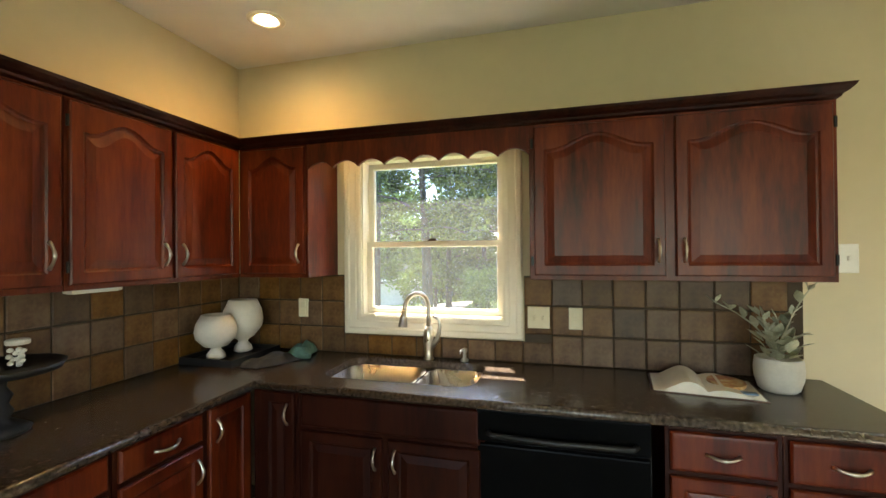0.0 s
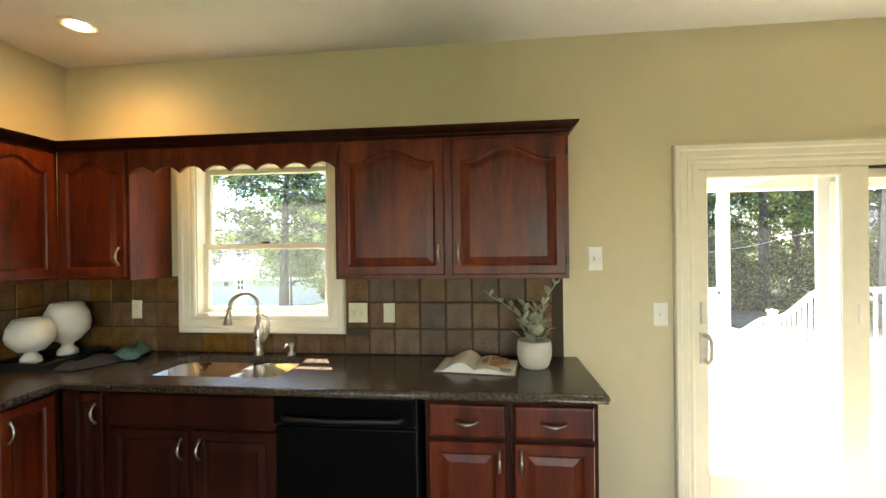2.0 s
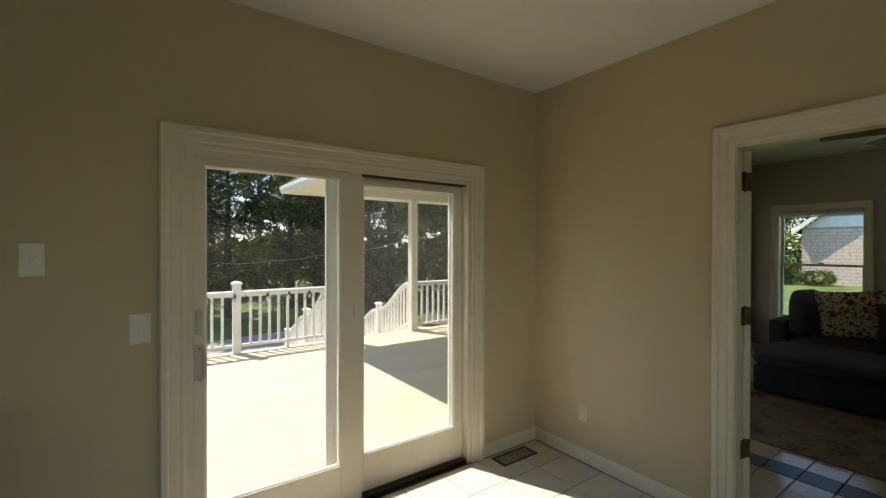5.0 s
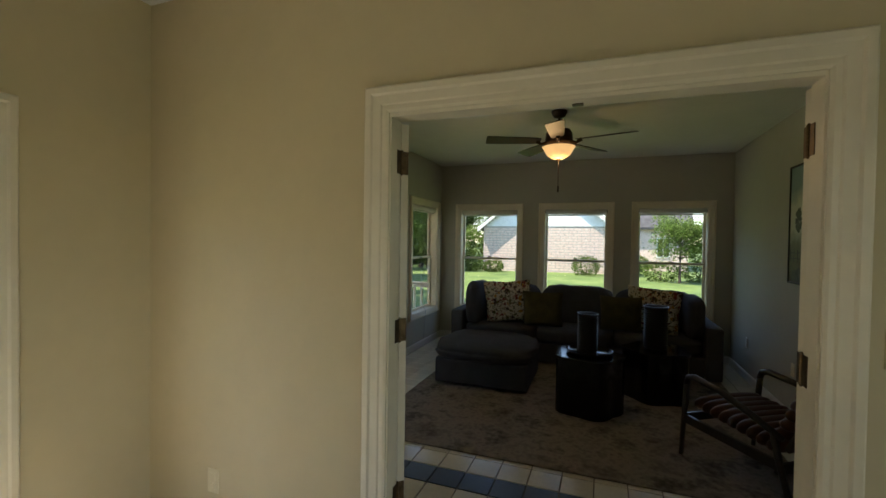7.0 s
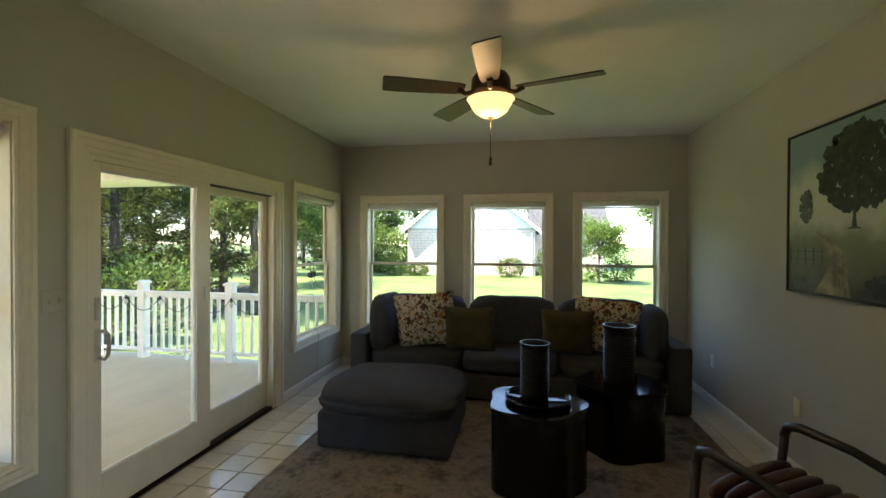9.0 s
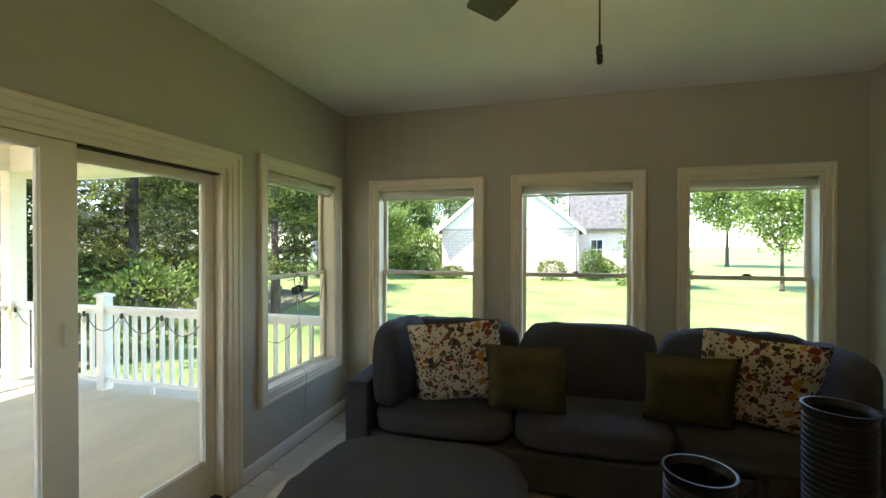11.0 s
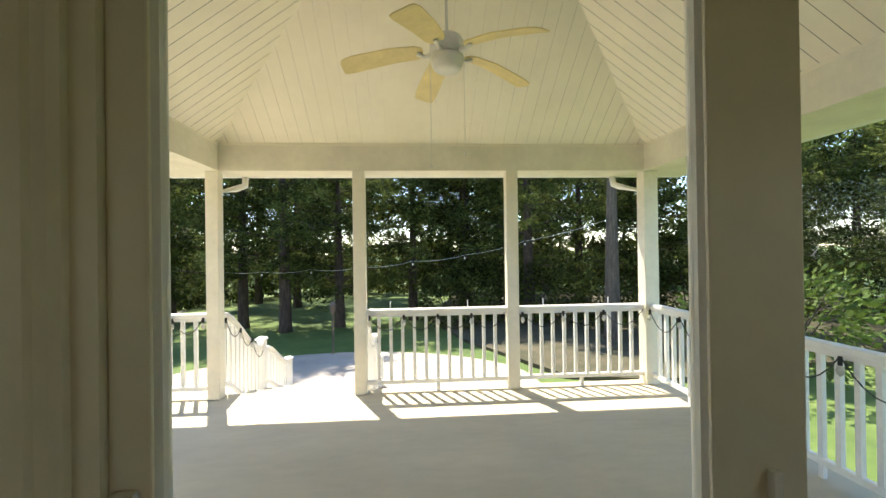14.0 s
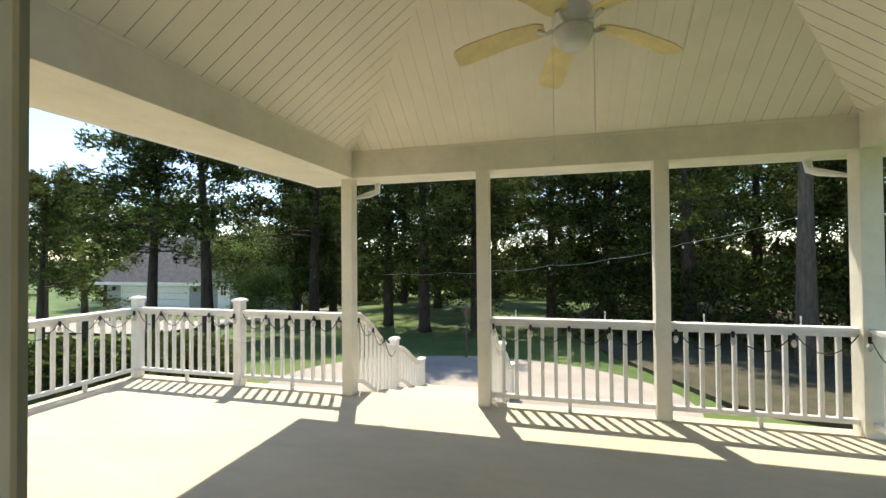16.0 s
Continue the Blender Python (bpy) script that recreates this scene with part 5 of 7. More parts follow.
part("front_rail", boxes((-hw, hw, -0.03, 0.0, 0.26, 0.32), bevel=0.006), M["dark_wood"], ch)
part("rear_rail", boxes((-hw, hw, -0.70, -0.67, 0.22, 0.28), bevel=0.006), M["dark_wood"], ch)
tilt = pose(0, -0.32, 0.375, 5, 0, 0)
for k in range(9):
    b = bmesh.new()
    puff(b, 0, -0.285 + k * 0.068, 0, 0.60, 0.073, 0.11, 3.0, 5, 0.0, k, m=tilt)
    part("seat_roll", b, M["leather"], ch, smooth=True)
lean = pose(0, -0.64, 0.40, 24, 0, 0)
for k in range(9):
    b = bmesh.new()
    puff(b, 0, 0, 0.045 + k * 0.068, 0.60, 0.11, 0.073, 3.0, 5, 0.0, k + 20, m=lean)
    part("back_roll", b, M["leather"], ch, smooth=True)
b = bmesh.new()
box(b, -0.31, 0.31, -0.10, -0.07, 0.0, 0.66, 0.01, lean)
part("back_frame", b, M["dark_wood"], ch)

# painting
PX0, PX1, PZ0, PZ1 = 6.78, 7.98, 1.235, 2.262
pf = thing("framed_painting", ((PX0 + PX1) / 2, YR, PZ0), "large misty landscape painting of a tree and path, thin black frame", "painting")
fP = face_y_back(YR)
b = bmesh.new()
frame_bm(b, fP, PX0 + 0.014, PX1 - 0.014, PZ0 + 0.014, PZ1 - 0.014, [(0, 0.002), (0, 0.045), (0.014, 0.045), (0.014, 0.002)], True)
part("frame", b, M["black"], pf)
cv = part("canvas", boxes((PX0 + 0.015, PX1 - 0.015, YR + 0.003, YR + 0.036, PZ0 + 0.015, PZ1 - 0.015)), M["painting"], pf)


def blob(cx, cz, rx, rz, n, seed, d, spread):
    """A ragged crown of small painted dabs."""
    b = bmesh.new()
    r = random.Random(seed)
    for _ in range(n):
        a, q = r.uniform(0, 6.283), r.random() ** 0.5
        x, z, s = cx + rx * q * math.cos(a), cz + rz * q * math.sin(a), spread * r.uniform(0.6, 1.3)
        y = YR + d + r.uniform(0, 0.001)
        k = 7
        vs = [b.verts.new((x + s * math.cos(6.283 * i / k) * r.uniform(0.7, 1.2), y, z + s * math.sin(6.283 * i / k) * r.uniform(0.7, 1.2))) for i in range(k)]
        b.faces.new(vs)
    return b


b = bmesh.new()
path_pts = [(7.56, 1.252, 0.15), (7.53, 1.34, 0.10), (7.50, 1.435, 0.07), (7.54, 1.52, 0.05), (7.62, 1.585, 0.032), (7.70, 1.63, 0.012)]
loops(b, [[(x - w, YR + 0.0367, z), (x + w, YR + 0.0367, z)] for x, z, w in path_pts], close=False, cap_last=False)
part("painted_path", b, M["paint_path"], pf)
part("painted_tree", blob(7.37, 1.965, 0.30, 0.225, 420, 3, 0.038, 0.028), M["paint_tree"], pf)
part("painted_shade", blob(7.08, 1.325, 0.24, 0.055, 150, 5, 0.0372, 0.022), M["paint_tree"], pf)
part("painted_meadow", blob(7.80, 1.31, 0.11, 0.05, 90, 6, 0.0372, 0.018), M["paint_mist"], pf)
b = bmesh.new()
loops(b, [[(7.385 - w, YR + 0.0395, z), (7.385 + w, YR + 0.0395, z)] for z, w in ((1.632, 0.06), (1.645, 0.018), (1.70, 0.012), (1.85, 0.010))], close=False, cap_last=False)
part("painted_trunk", b, M["paint_tree"], pf)
part("painted_small_tree", blob(7.79, 1.785, 0.055, 0.095, 70, 8, 0.038, 0.018), M["paint_mist"], pf)
b = bmesh.new()
for k in range(5):
    box(b, 7.64 + 0.075 * k, 7.647 + 0.075 * k, YR + 0.0365, YR + 0.0385, 1.42, 1.53)
for z in (1.45, 1.50):
    box(b, 7.62, 7.955, YR + 0.0363, YR + 0.0383, z, z + 0.007)
part("painted_fence", b, M["paint_mist"], pf)

# ceiling fans
def ceiling_fan(at, drop, turn, metal, blade_m, bowl, label, blade_len=0.55, droop=0.0, rounded_tip=False, chains=2, chain_len=0.25):
    x, y, z = at
    fn = thing("ceiling_fan", at, label, "ceiling fan", local=True)
    b = bmesh.new()
    lathe(b, [(0.02, -0.065), (0.05, -0.055), (0.07, -0.02), (0.072, 0.0)], (0, 0, 0), 24)
    part("canopy", b, metal, fn, smooth=True)
    b = bmesh.new()
    tube(b, [(0, 0, -0.05), (0, 0, -drop)], 0.012, 10)
    part("downrod", b, metal, fn)
    b = bmesh.new()
    lathe(b, [(0.05, -0.155), (0.11, -0.15), (0.125, -0.125), (0.12, -0.05), (0.10, -0.02), (0.04, 0.0)], (0, 0, -drop), 28)
    part("motor", b, metal, fn, smooth=True)
    for k in range(5):
        a = radians(turn + 72 * k)
        mm = Matrix.Rotation(a, 4, "Z")
        arm = bmesh.new()
        tube(arm, [mm @ Vector((0.09, 0, -drop - 0.13)), mm @ Vector((0.16, 0, -drop - 0.15)), mm @ Vector((0.21, 0, -drop - 0.125))], [0.02, 0.013, 0.02], 8)
        ar = part("blade_arm", arm, metal, fn)
        bl = bmesh.new()
        tw = mm @ Matrix.Translation((0, 0, -drop - 0.12)) @ Matrix.Rotation(radians(12), 4, "X")
        wd = 1.2 if rounded_tip else 1.0
        prof = [(0.17, 0.045), (0.22, 0.058 * wd), (0.4, 0.068 * wd), (0.17 + blade_len * 0.85, 0.075 * wd), (0.17 + blade_len * 0.97, 0.066 * wd if rounded_tip else 0.074), (0.17 + blade_len, 0.045 * wd if rounded_tip else 0.066)]
        n = len(prof)
        rings = []
        for zz in (-0.004, 0.004):
            left = [tw @ Vector((r, w, zz - droop * (r - 0.17) ** 2)) for r, w in prof]
            right = [tw @ Vector((r, -w, zz - droop * (r - 0.17) ** 2)) for r, w in reversed(prof)]
            rings.append((left, right))
        vs = [[bl.verts.new(p) for p in l + r] for l, r in rings]
        N = 2 * n
        for q in range(N):
            bl.faces.new((vs[0][q], vs[0][(q + 1) % N], vs[1][(q + 1) % N], vs[1][q]))
        for v in vs:
            for i in range(n - 1):
                bl.faces.new((v[i], v[i + 1], v[N - 2 - i], v[N - 1 - i]))
        part("blade", bl, blade_m, fn)
    b = bmesh.new()
    if bowl is M["bowl_glow"]:
        lathe(b, [(0.02, -0.285), (0.06, -0.278), (0.10, -0.252), (0.125, -0.215), (0.14, -0.185), (0.15, -0.175), (0.14, -0.172)], (0, 0, -drop), 32)
    else:
        lathe(b, [(0.02, -0.27), (0.075, -0.262), (0.10, -0.24), (0.115, -0.20), (0.118, -0.156)], (0, 0, -drop), 32)
    part("glass_bowl", b, bowl, fn, "glowing amber glass bowl" if bowl is M["bowl_glow"] else "", smooth=True)
    b = bmesh.new()
    if bowl is M["bowl_glow"]:
        lathe(b, [(0.004, -0.32), (0.008, -0.305), (0.022, -0.284)], (0, 0, -drop), 12)
        part("finial", b, metal, fn)
    for k in range(chains):
        b = bmesh.new()
        cx = 0.008 * (2 * k - 1) if bowl is M["bowl_glow"] else 0.12 * (2 * k - 1)
        z0 = -drop - (0.31 if bowl is M["bowl_glow"] else 0.17)
        L = chain_len * (1 - 0.12 * k)
        tube(b, [(cx, 0, z0), (cx, 0, z0 - L)], 0.0022, 5)
        lathe(b, [(0.003, 0.03), (0.008, 0.026), (0.008, 0.004), (0.003, 0.0)][::-1], (cx, 0, z0 - L - 0.03), 8)
        part("pull_chain", b, metal, fn)
    fn.matrix_basis = Matrix.Translation(at)
    return fn


ceiling_fan((7.40, 0.985, ZC), 0.155, 182.5, M["bronze"], M["fan_dark"], M["bowl_glow"], "bronze ceiling fan with walnut blades and a lit amber bowl", blade_len=0.50)
lamp("fan_light", "POINT", (7.40, 0.985, ZC - 0.485), 1.2, (1.0, 0.62, 0.28), 0.08)
lamp("fan_uplight", "POINT", (7.40, 0.985, ZC - 0.32), 0.45, (1.0, 0.62, 0.28), 0.05)

# French door leaves swung wide open on the sunroom's side
def leaf_door(y_hinge, sign):
    """A glazed leaf on three butt hinges; its own x runs along the leaf from the barrel, its y through the thickness."""
    fd = thing("french_door", (XE2 + 0.02, y_hinge, 0.01), "cream French door leaf with glass lites, swung open", "door", "open French doors", local=True)
    w, h, e = 0.70, 2.055, 0.006
    b = bmesh.new()
    for a in ((e, w, 0, 0.22), (e, w, h - 0.11, h), (e, 0.11, 0.2201, h - 0.1101), (w - 0.11, w, 0.2201, h - 0.1101)):
        box(b, a[0], a[1], -0.036, 0, a[2], a[3], 0.002)
    lf = part("leaf_frame", b, M["trim"], fd)
    for k in range(1, 5):
        z = 0.22 + (h - 0.33) * k / 5
        part("muntin", boxes((0.1101, w - 0.1101, -0.030, -0.006, z - 0.01, z + 0.01)), M["trim"], lf)
    part("muntin", boxes((w / 2 - 0.01, w / 2 + 0.01, -0.029, -0.007, 0.2202, h - 0.1102)), M["trim"], lf)
    g = part("pane", boxes((0.1102, w - 0.1102, -0.020, -0.016, 0.2203, h - 0.1103)), M["glass"], lf)
    g.visible_shadow = False
    for z in (0.43, 1.155, 1.885):
        q = bmesh.new()
        tube(q, [(0, 0.0, z - 0.05), (0, 0.0, z + 0.05)], 0.007, 10)
        for k in range(2):
            tube(q, [(0, 0, z + (0.05, -0.05)[k]), (0, 0, z + (0.056, -0.056)[k])], [0.005, 0.003], 8)
        box(q, e - 0.003, e - 0.0002, -0.034, -0.001, z - 0.05, z + 0.05, 0.001)
        for dz in (-0.032, 0.0, 0.032):
            tube(q, [(e - 0.003, -0.02 + 0.3 * abs(dz) - 0.006, z + dz), (e - 0.0045, -0.02 + 0.3 * abs(dz) - 0.006, z + dz)], 0.004, 6)
        part("hinge", q, M["hinge"], fd, "antique brass butt hinge with screws")
    turn = pose(XE2 + 0.008, y_hinge, 0.012, 0, 0, 52)
    if sign < 0:
        turn = pose(XE2 + 0.008, y_hinge, 0.012, 0, 0, -84) @ Matrix.Diagonal((1, -1, 1, 1))
    fd.matrix_basis = turn
    return fd


leaf_door(OP[1] - 0.022, 1)
leaf_door(OP[0] + 0.022, -1)
for y, s in ((OP[1] - 0.02, -1), (OP[0] + 0.02, 1)):
    for z in (0.442, 1.167, 1.897):
        y0, y1 = sorted((y, y + s * 0.003))
        solid("jamb_hinge", boxes((XE2 - 0.034, XE2 - 0.001, y0, y1, z - 0.05, z + 0.05), bevel=0.001), M["hinge"], "antique brass hinge leaf on the jamb", "hinge", "jamb hinges", at=(XE2, y, z))

sk = solid("strike_plate", boxes((XE2 - 0.040, XE2 - 0.012, 0.665, 0.705, OP[3] - 0.0235, OP[3] - 0.0201), bevel=0.001), M["hinge"], "small dark strike plate under the opening's head", "plate", at=(XE2 - 0.026, 0.69, OP[3] - 0.02))

# small camera and its cable on the deck-side window
wc = thing("window_camera", (9.18, YS + 0.08, 1.18), "small black security camera clipped to the window", "camera")
part("camera_body", boxes((9.13, 9.17, YS + 0.03, YS + 0.085, 1.155, 1.215), bevel=0.012), M["black"], wc)
part("camera_body", boxes((9.19, 9.23, YS + 0.03, YS + 0.085, 1.165, 1.225), bevel=0.012), M["black"], wc)
b = bmesh.new()
tube(b, [(9.15, YS + 0.06, 1.215), (9.12, YS + 0.05, 1.29), (9.17, YS + 0.05, 1.32), (9.22, YS + 0.055, 1.29), (9.21, YS + 0.06, 1.225)], 0.004, 6)
tube(b, [(9.21, YS + 0.05, 1.16), (9.26, YS + 0.04, 1.06), (9.40, YS + 0.03, 1.0), (9.47, YS + 0.03, 1.08), (9.52, YS + 0.03, 1.26)], 0.003, 6)
part("cable", b, M["wire"], wc, "thin dark cable")
b = bmesh.new()
tube(b, [(9.15, YS + 0.05, 1.155), (9.17, YS + 0.03, 0.9), (9.15, YS + 0.02, 0.6), (9.16, YS - 0.035, 0.53), (9.15, YS - 0.03, 0.35), (9.13, YS - 0.022, 0.12)], 0.0028, 6)
part("cable", b, M["pale_wire"], wc, "thin pale cable hanging below the sill")

# ---- porch and deck ----
DZ, GZ = -0.015, -0.80
PXA, PXB, PXC, PXD, PY = 4.905, 6.429, 8.100, 9.680, 7.243
DX0 = 1.89
deck = bmesh.new()
box(deck, DX0 - 0.12, 9.87, YS + 0.12, 7.36, DZ - 0.04, DZ)
box(deck, DX0 - 0.12, XE2, YB + OUT, YS + 0.12, DZ - 0.04, DZ)
solid("deck", deck, M["deck"], "cream coated deck floor in full sun", kind="structure", at=(5, 5, DZ - 0.04))
solid("deck_skirt", boxes((DX0 - 0.11, 9.86, 7.32, 7.35, GZ, DZ - 0.041), (DX0 - 0.11, DX0 - 0.08, 3.1, 7.319, GZ, DZ - 0.041), (9.83, 9.86, 3.3, 7.319, GZ, DZ - 0.041)), M["vinyl"], "white skirting below the deck", kind="structure")


def porch_post(x, y, top, w=0.13):
    p = thing("porch_post", (x, y, DZ), "white square wrapped porch post", "post", "porch posts")
    part("shaft", boxes((x - w / 2, x + w / 2, y - w / 2, y + w / 2, DZ, top), bevel=0.006), M["beam"], p)
    return p


BB, BT = 2.385, 2.665
for x in (PXA, PXB, PXC):
    porch_post(x, PY, BB)
porch_post(PXD, PY, BB, 0.16)
bh = 0.075
solid("porch_beam", boxes((PXA - bh, PXD + bh, PY - bh, PY + bh, BB, BT), bevel=0.004), M["beam"], "white wrapped porch beam", kind="structure")
solid("porch_beam", boxes((PXA - bh, PXA + bh, YS + 0.12, PY - bh - 0.001, BB, BT), bevel=0.004), M["beam"], "white wrapped porch beam", kind="structure")
solid("porch_beam", boxes((PXD - bh, PXD + bh, YS + 0.12, PY - bh - 0.001, BB, BT), bevel=0.004), M["beam"], "white wrapped porch beam", kind="structure")
solid("ledger", boxes((PXA + bh, PXD - bh, YS + 0.12, YS + 0.12 + 0.03, BB, BT)), M["beam"], "white ledger board along the house", kind="structure")
EX0, EX1, EY = 4.285, 10.295, 7.66
soff = bmesh.new()
box(soff, EX0, PXA - bh - 0.001, YS + 0.12, EY, BB + 0.02, BB + 0.04)
box(soff, PXD + bh + 0.001, EX1, YS + 0.12, EY, BB + 0.02, BB + 0.04)
box(soff, PXA - bh, PXD + bh, PY + bh + 0.001, EY, BB + 0.02, BB + 0.04)
solid("soffit", soff, M["beam"], "white soffit under the eaves", kind="structure")
gut = bmesh.new()
for pts in ([(EX0 - 0.05, YS + 0.3), (EX0 - 0.05, EY + 0.05), (EX1 + 0.05, EY + 0.05), (EX1 + 0.05, YS + 0.3)],):
    prof = [(-0.05, 0.0), (0.03, -0.0), (0.05, 0.06), (0.05, 0.11), (0.045, 0.11), (-0.05, 0.10)]
    rings = []
    for o, w in prof:
        rings.append([(EX0 - 0.05 - o, YS + 0.3, BB + 0.02 + w), (EX0 - 0.05 - o, EY + 0.05 + o, BB + 0.02 + w), (EX1 + 0.05 + o, EY + 0.05 + o, BB + 0.02 + w), (EX1 + 0.05 + o, YS + 0.3, BB + 0.02 + w)])
    loops(gut, rings, close=False, cap_last=False)
solid("gutter", gut, M["vinyl"], "white gutter along the porch eaves", kind="structure")

# vaulted porch ceiling of beadboard: three planes meeting on hips, and the roof over it
P = 0.72
CX = (PXA + PXD) / 2
IX0, IX1, IY = PXA + bh - 0.02, PXD - bh + 0.02, PY - bh + 0.02
RISE = CX - IX0
RY = IY - RISE
ZR = BT + RISE * P
ceil = bmesh.new()


def bead_plane(origin, along, up_dir, length, clip):
    """Boards that run up the slope, with a narrow groove between them."""
    step, groove = 0.127, 0.0045
    k = 0
    while k * step < length:
        for a, b_, sink in ((k * step, k * step + step - groove, 0.0), (k * step + step - groove, (k + 1) * step, 0.004)):
            a, b_ = max(a, 0.0), min(b_, length)
            if b_ <= a:
                continue
            ha, hb_ = clip(a), clip(b_)
            nrm = along.cross(up_dir).normalized()
            if nrm.z < 0:
                nrm = -nrm
            p = [origin + along * a, origin + along * b_, origin + along * b_ + up_dir * hb_, origin + along * a + up_dir * ha]
            p = [q + nrm * sink for q in p]
            if ha < 1e-4 and hb_ < 1e-4:
                continue
            q0 = [ceil.verts.new(v) for v in p]
            ceil.faces.new(q0)
        k += 1


slope = Vector((0, 0, P))
bead_plane(Vector((IX0, IY, BT)), Vector((1, 0, 0)), Vector((0, -1, P)), IX1 - IX0, lambda a: min(a, IX1 - IX0 - a))
bead_plane(Vector((IX0, YS + 0.12, BT)), Vector((0, 1, 0)), Vector((1, 0, P)), IY - YS - 0.12, lambda a: min(RISE, IY - YS - 0.12 - a))
bead_plane(Vector((IX1, YS + 0.12, BT)), Vector((0, 1, 0)), Vector((-1, 0, P)), IY - YS - 0.12, lambda a: min(RISE, IY - YS - 0.12 - a))
solid("porch_ceiling", ceil, M["bead"], "vaulted white beadboard porch ceiling", kind="structure")
hips = bmesh.new()
for x0 in (IX0, IX1):
    tube(hips, [(x0, IY, BT), (CX, RY, ZR)], 0.005, 6)
tube(hips, [(CX, RY, ZR), (CX, YS + 0.12, ZR)], 0.005, 6)
solid("ceiling_trim", hips, M["bead"], "white trim strips on the ceiling hips", kind="structure")
edge_trim = bmesh.new()
box(edge_trim, IX0, IX1, IY - 0.025, IY - 0.001, BT - 0.012, BT + 0.012)
box(edge_trim, IX0 - 0.002, IX0 + 0.022, YS + 0.12, IY - 0.026, BT - 0.012, BT + 0.012)
box(edge_trim, IX1 - 0.022, IX1 + 0.002, YS + 0.12, IY - 0.026, BT - 0.012, BT + 0.012)
solid("ceiling_edge_trim", edge_trim, M["bead"], "white edge trim below the porch ceiling", kind="structure")
roof = bmesh.new()
ex0, ex1, ey, ez = EX0 - 0.08, EX1 + 0.08, EY + 0.08, BB + 0.14
zr = ez + (CX - ex0) * P
ry = ey - (CX - ex0)
v = [roof.verts.new(p) for p in ((ex0, 3.23, ez), (ex0, ey, ez), (ex1, ey, ez), (ex1, 3.23, ez), (CX, ry, zr), (CX, 3.23, zr))]
for q in ((0, 1, 4, 5), (1, 2, 4), (2, 3, 5, 4)):
    roof.faces.new([v[i] for i in q])
solid("porch_roof", roof, M["shingle"], "grey shingled hip roof over the porch", kind="structure")
mr = bmesh.new()
v = [mr.verts.new(p) for p in ((-6, 3.45, 2.75), (EX0 - 0.1, 3.45, 2.75), (EX0 - 0.1, -1.5, 5.6), (-6, -1.5, 5.6), (10.6, -1.5, 5.6), (10.6, 3.30, 2.85), (EX0 - 0.1, 3.3, 2.85), (10.6, -6.5, 2.75), (-6, -6.5, 2.75))]
for q in ((0, 1, 2, 3), (6, 5, 4, 2), (3, 4, 7, 8)):
    mr.faces.new([v[i] for i in q])
solid("house_roof", mr, M["shingle"], "grey shingled roof of the house", kind="structure")
ceiling_fan((CX - 0.03, 5.55, ZR - 0.0), ZR - 3.045, 244, M["fan_white"], M["fan_cream"], M["fan_white"], "white porch ceiling fan with cream blades", blade_len=0.58, droop=0.28, rounded_tip=True, chains=2, chain_len=0.75)


def rail_section(p0, p1, h=0.905, z0=DZ, drop=0.0, label="white vinyl railing with square balusters"):
    """Rails and balusters from p0 to p1; drop: how far the far end lies lower."""
    p0, p1 = Vector((*p0, 0)), Vector((*p1, 0))
    d = p1 - p0
    L = d.length
    d.normalize()
    yaw = math.degrees(math.atan2(d.y, d.x))
    r = thing("railing", (p0.x, p0.y, z0), label, "railing", "deck railings", local=True)
    def bar(name, za, zb, w, x0=0.0, x1=None):
        b = bmesh.new()
        x1 = L if x1 is None else x1
        n = 8 if drop else 1
        rings = []
        for k in range(n + 1):
            x = x0 + (x1 - x0) * k / n
            q = x / L
            s = -drop * (q * q * (3 - 2 * q)) if drop else 0.0
            rings.append([(x, -w, za + s), (x, w, za + s), (x, w, zb + s - 0.008), (x, w * 0.7, zb + s), (x, -w * 0.7, zb + s), (x, -w, zb + s - 0.008)])
        loops(b, rings, cap_first=True)
        return part(name, b, M["vinyl"], r)
    bar("top_rail", h - 0.04, h, 0.04)
    bar("rail_channel", h - 0.085, h - 0.0401, 0.022)
    bar("bottom_rail", 0.09, 0.135, 0.022)
    n = max(2, round(L / 0.128))
    for k in range(1, n):
        x = L * k / n
        q = x / L
        s = -drop * (q * q * (3 - 2 * q)) if drop else 0.0
        part("baluster", boxes((x - 0.017, x + 0.017, -0.017, 0.017, 0.1349 + s, h - 0.0849 + s)), M["vinyl"], r)
    b = boxes((L / 2 - 0.016, L / 2 + 0.016, -0.016, 0.016, -0.0 - drop / 2, 0.0899 - drop / 2))
    part("foot_block", b, M["vinyl"], r)
    r.matrix_basis = pose(p0.x, p0.y, z0, 0, 0, yaw)
    return r


def newel(x, y, z0=DZ, top=1.0):
    p = thing("newel_post", (x, y, z0), "white vinyl rail post with a flat cap", "post", "deck rail posts")
    part("shaft", boxes((x - 0.052, x + 0.052, y - 0.052, y + 0.052, z0, z0 + top), bevel=0.004), M["vinyl"], p)
    b = bmesh.new()
    z = z0 + top
    sq = lambda w, h: [(x - w, y - w, h), (x + w, y - w, h), (x + w, y + w, h), (x - w, y + w, h)]
    loops(b, [sq(0.054, z), sq(0.068, z + 0.004), sq(0.068, z + 0.022), sq(0.056, z + 0.036), sq(0.012, z + 0.05)], cap_first=True)
    part("cap", b, M["vinyl"], p)
    return p


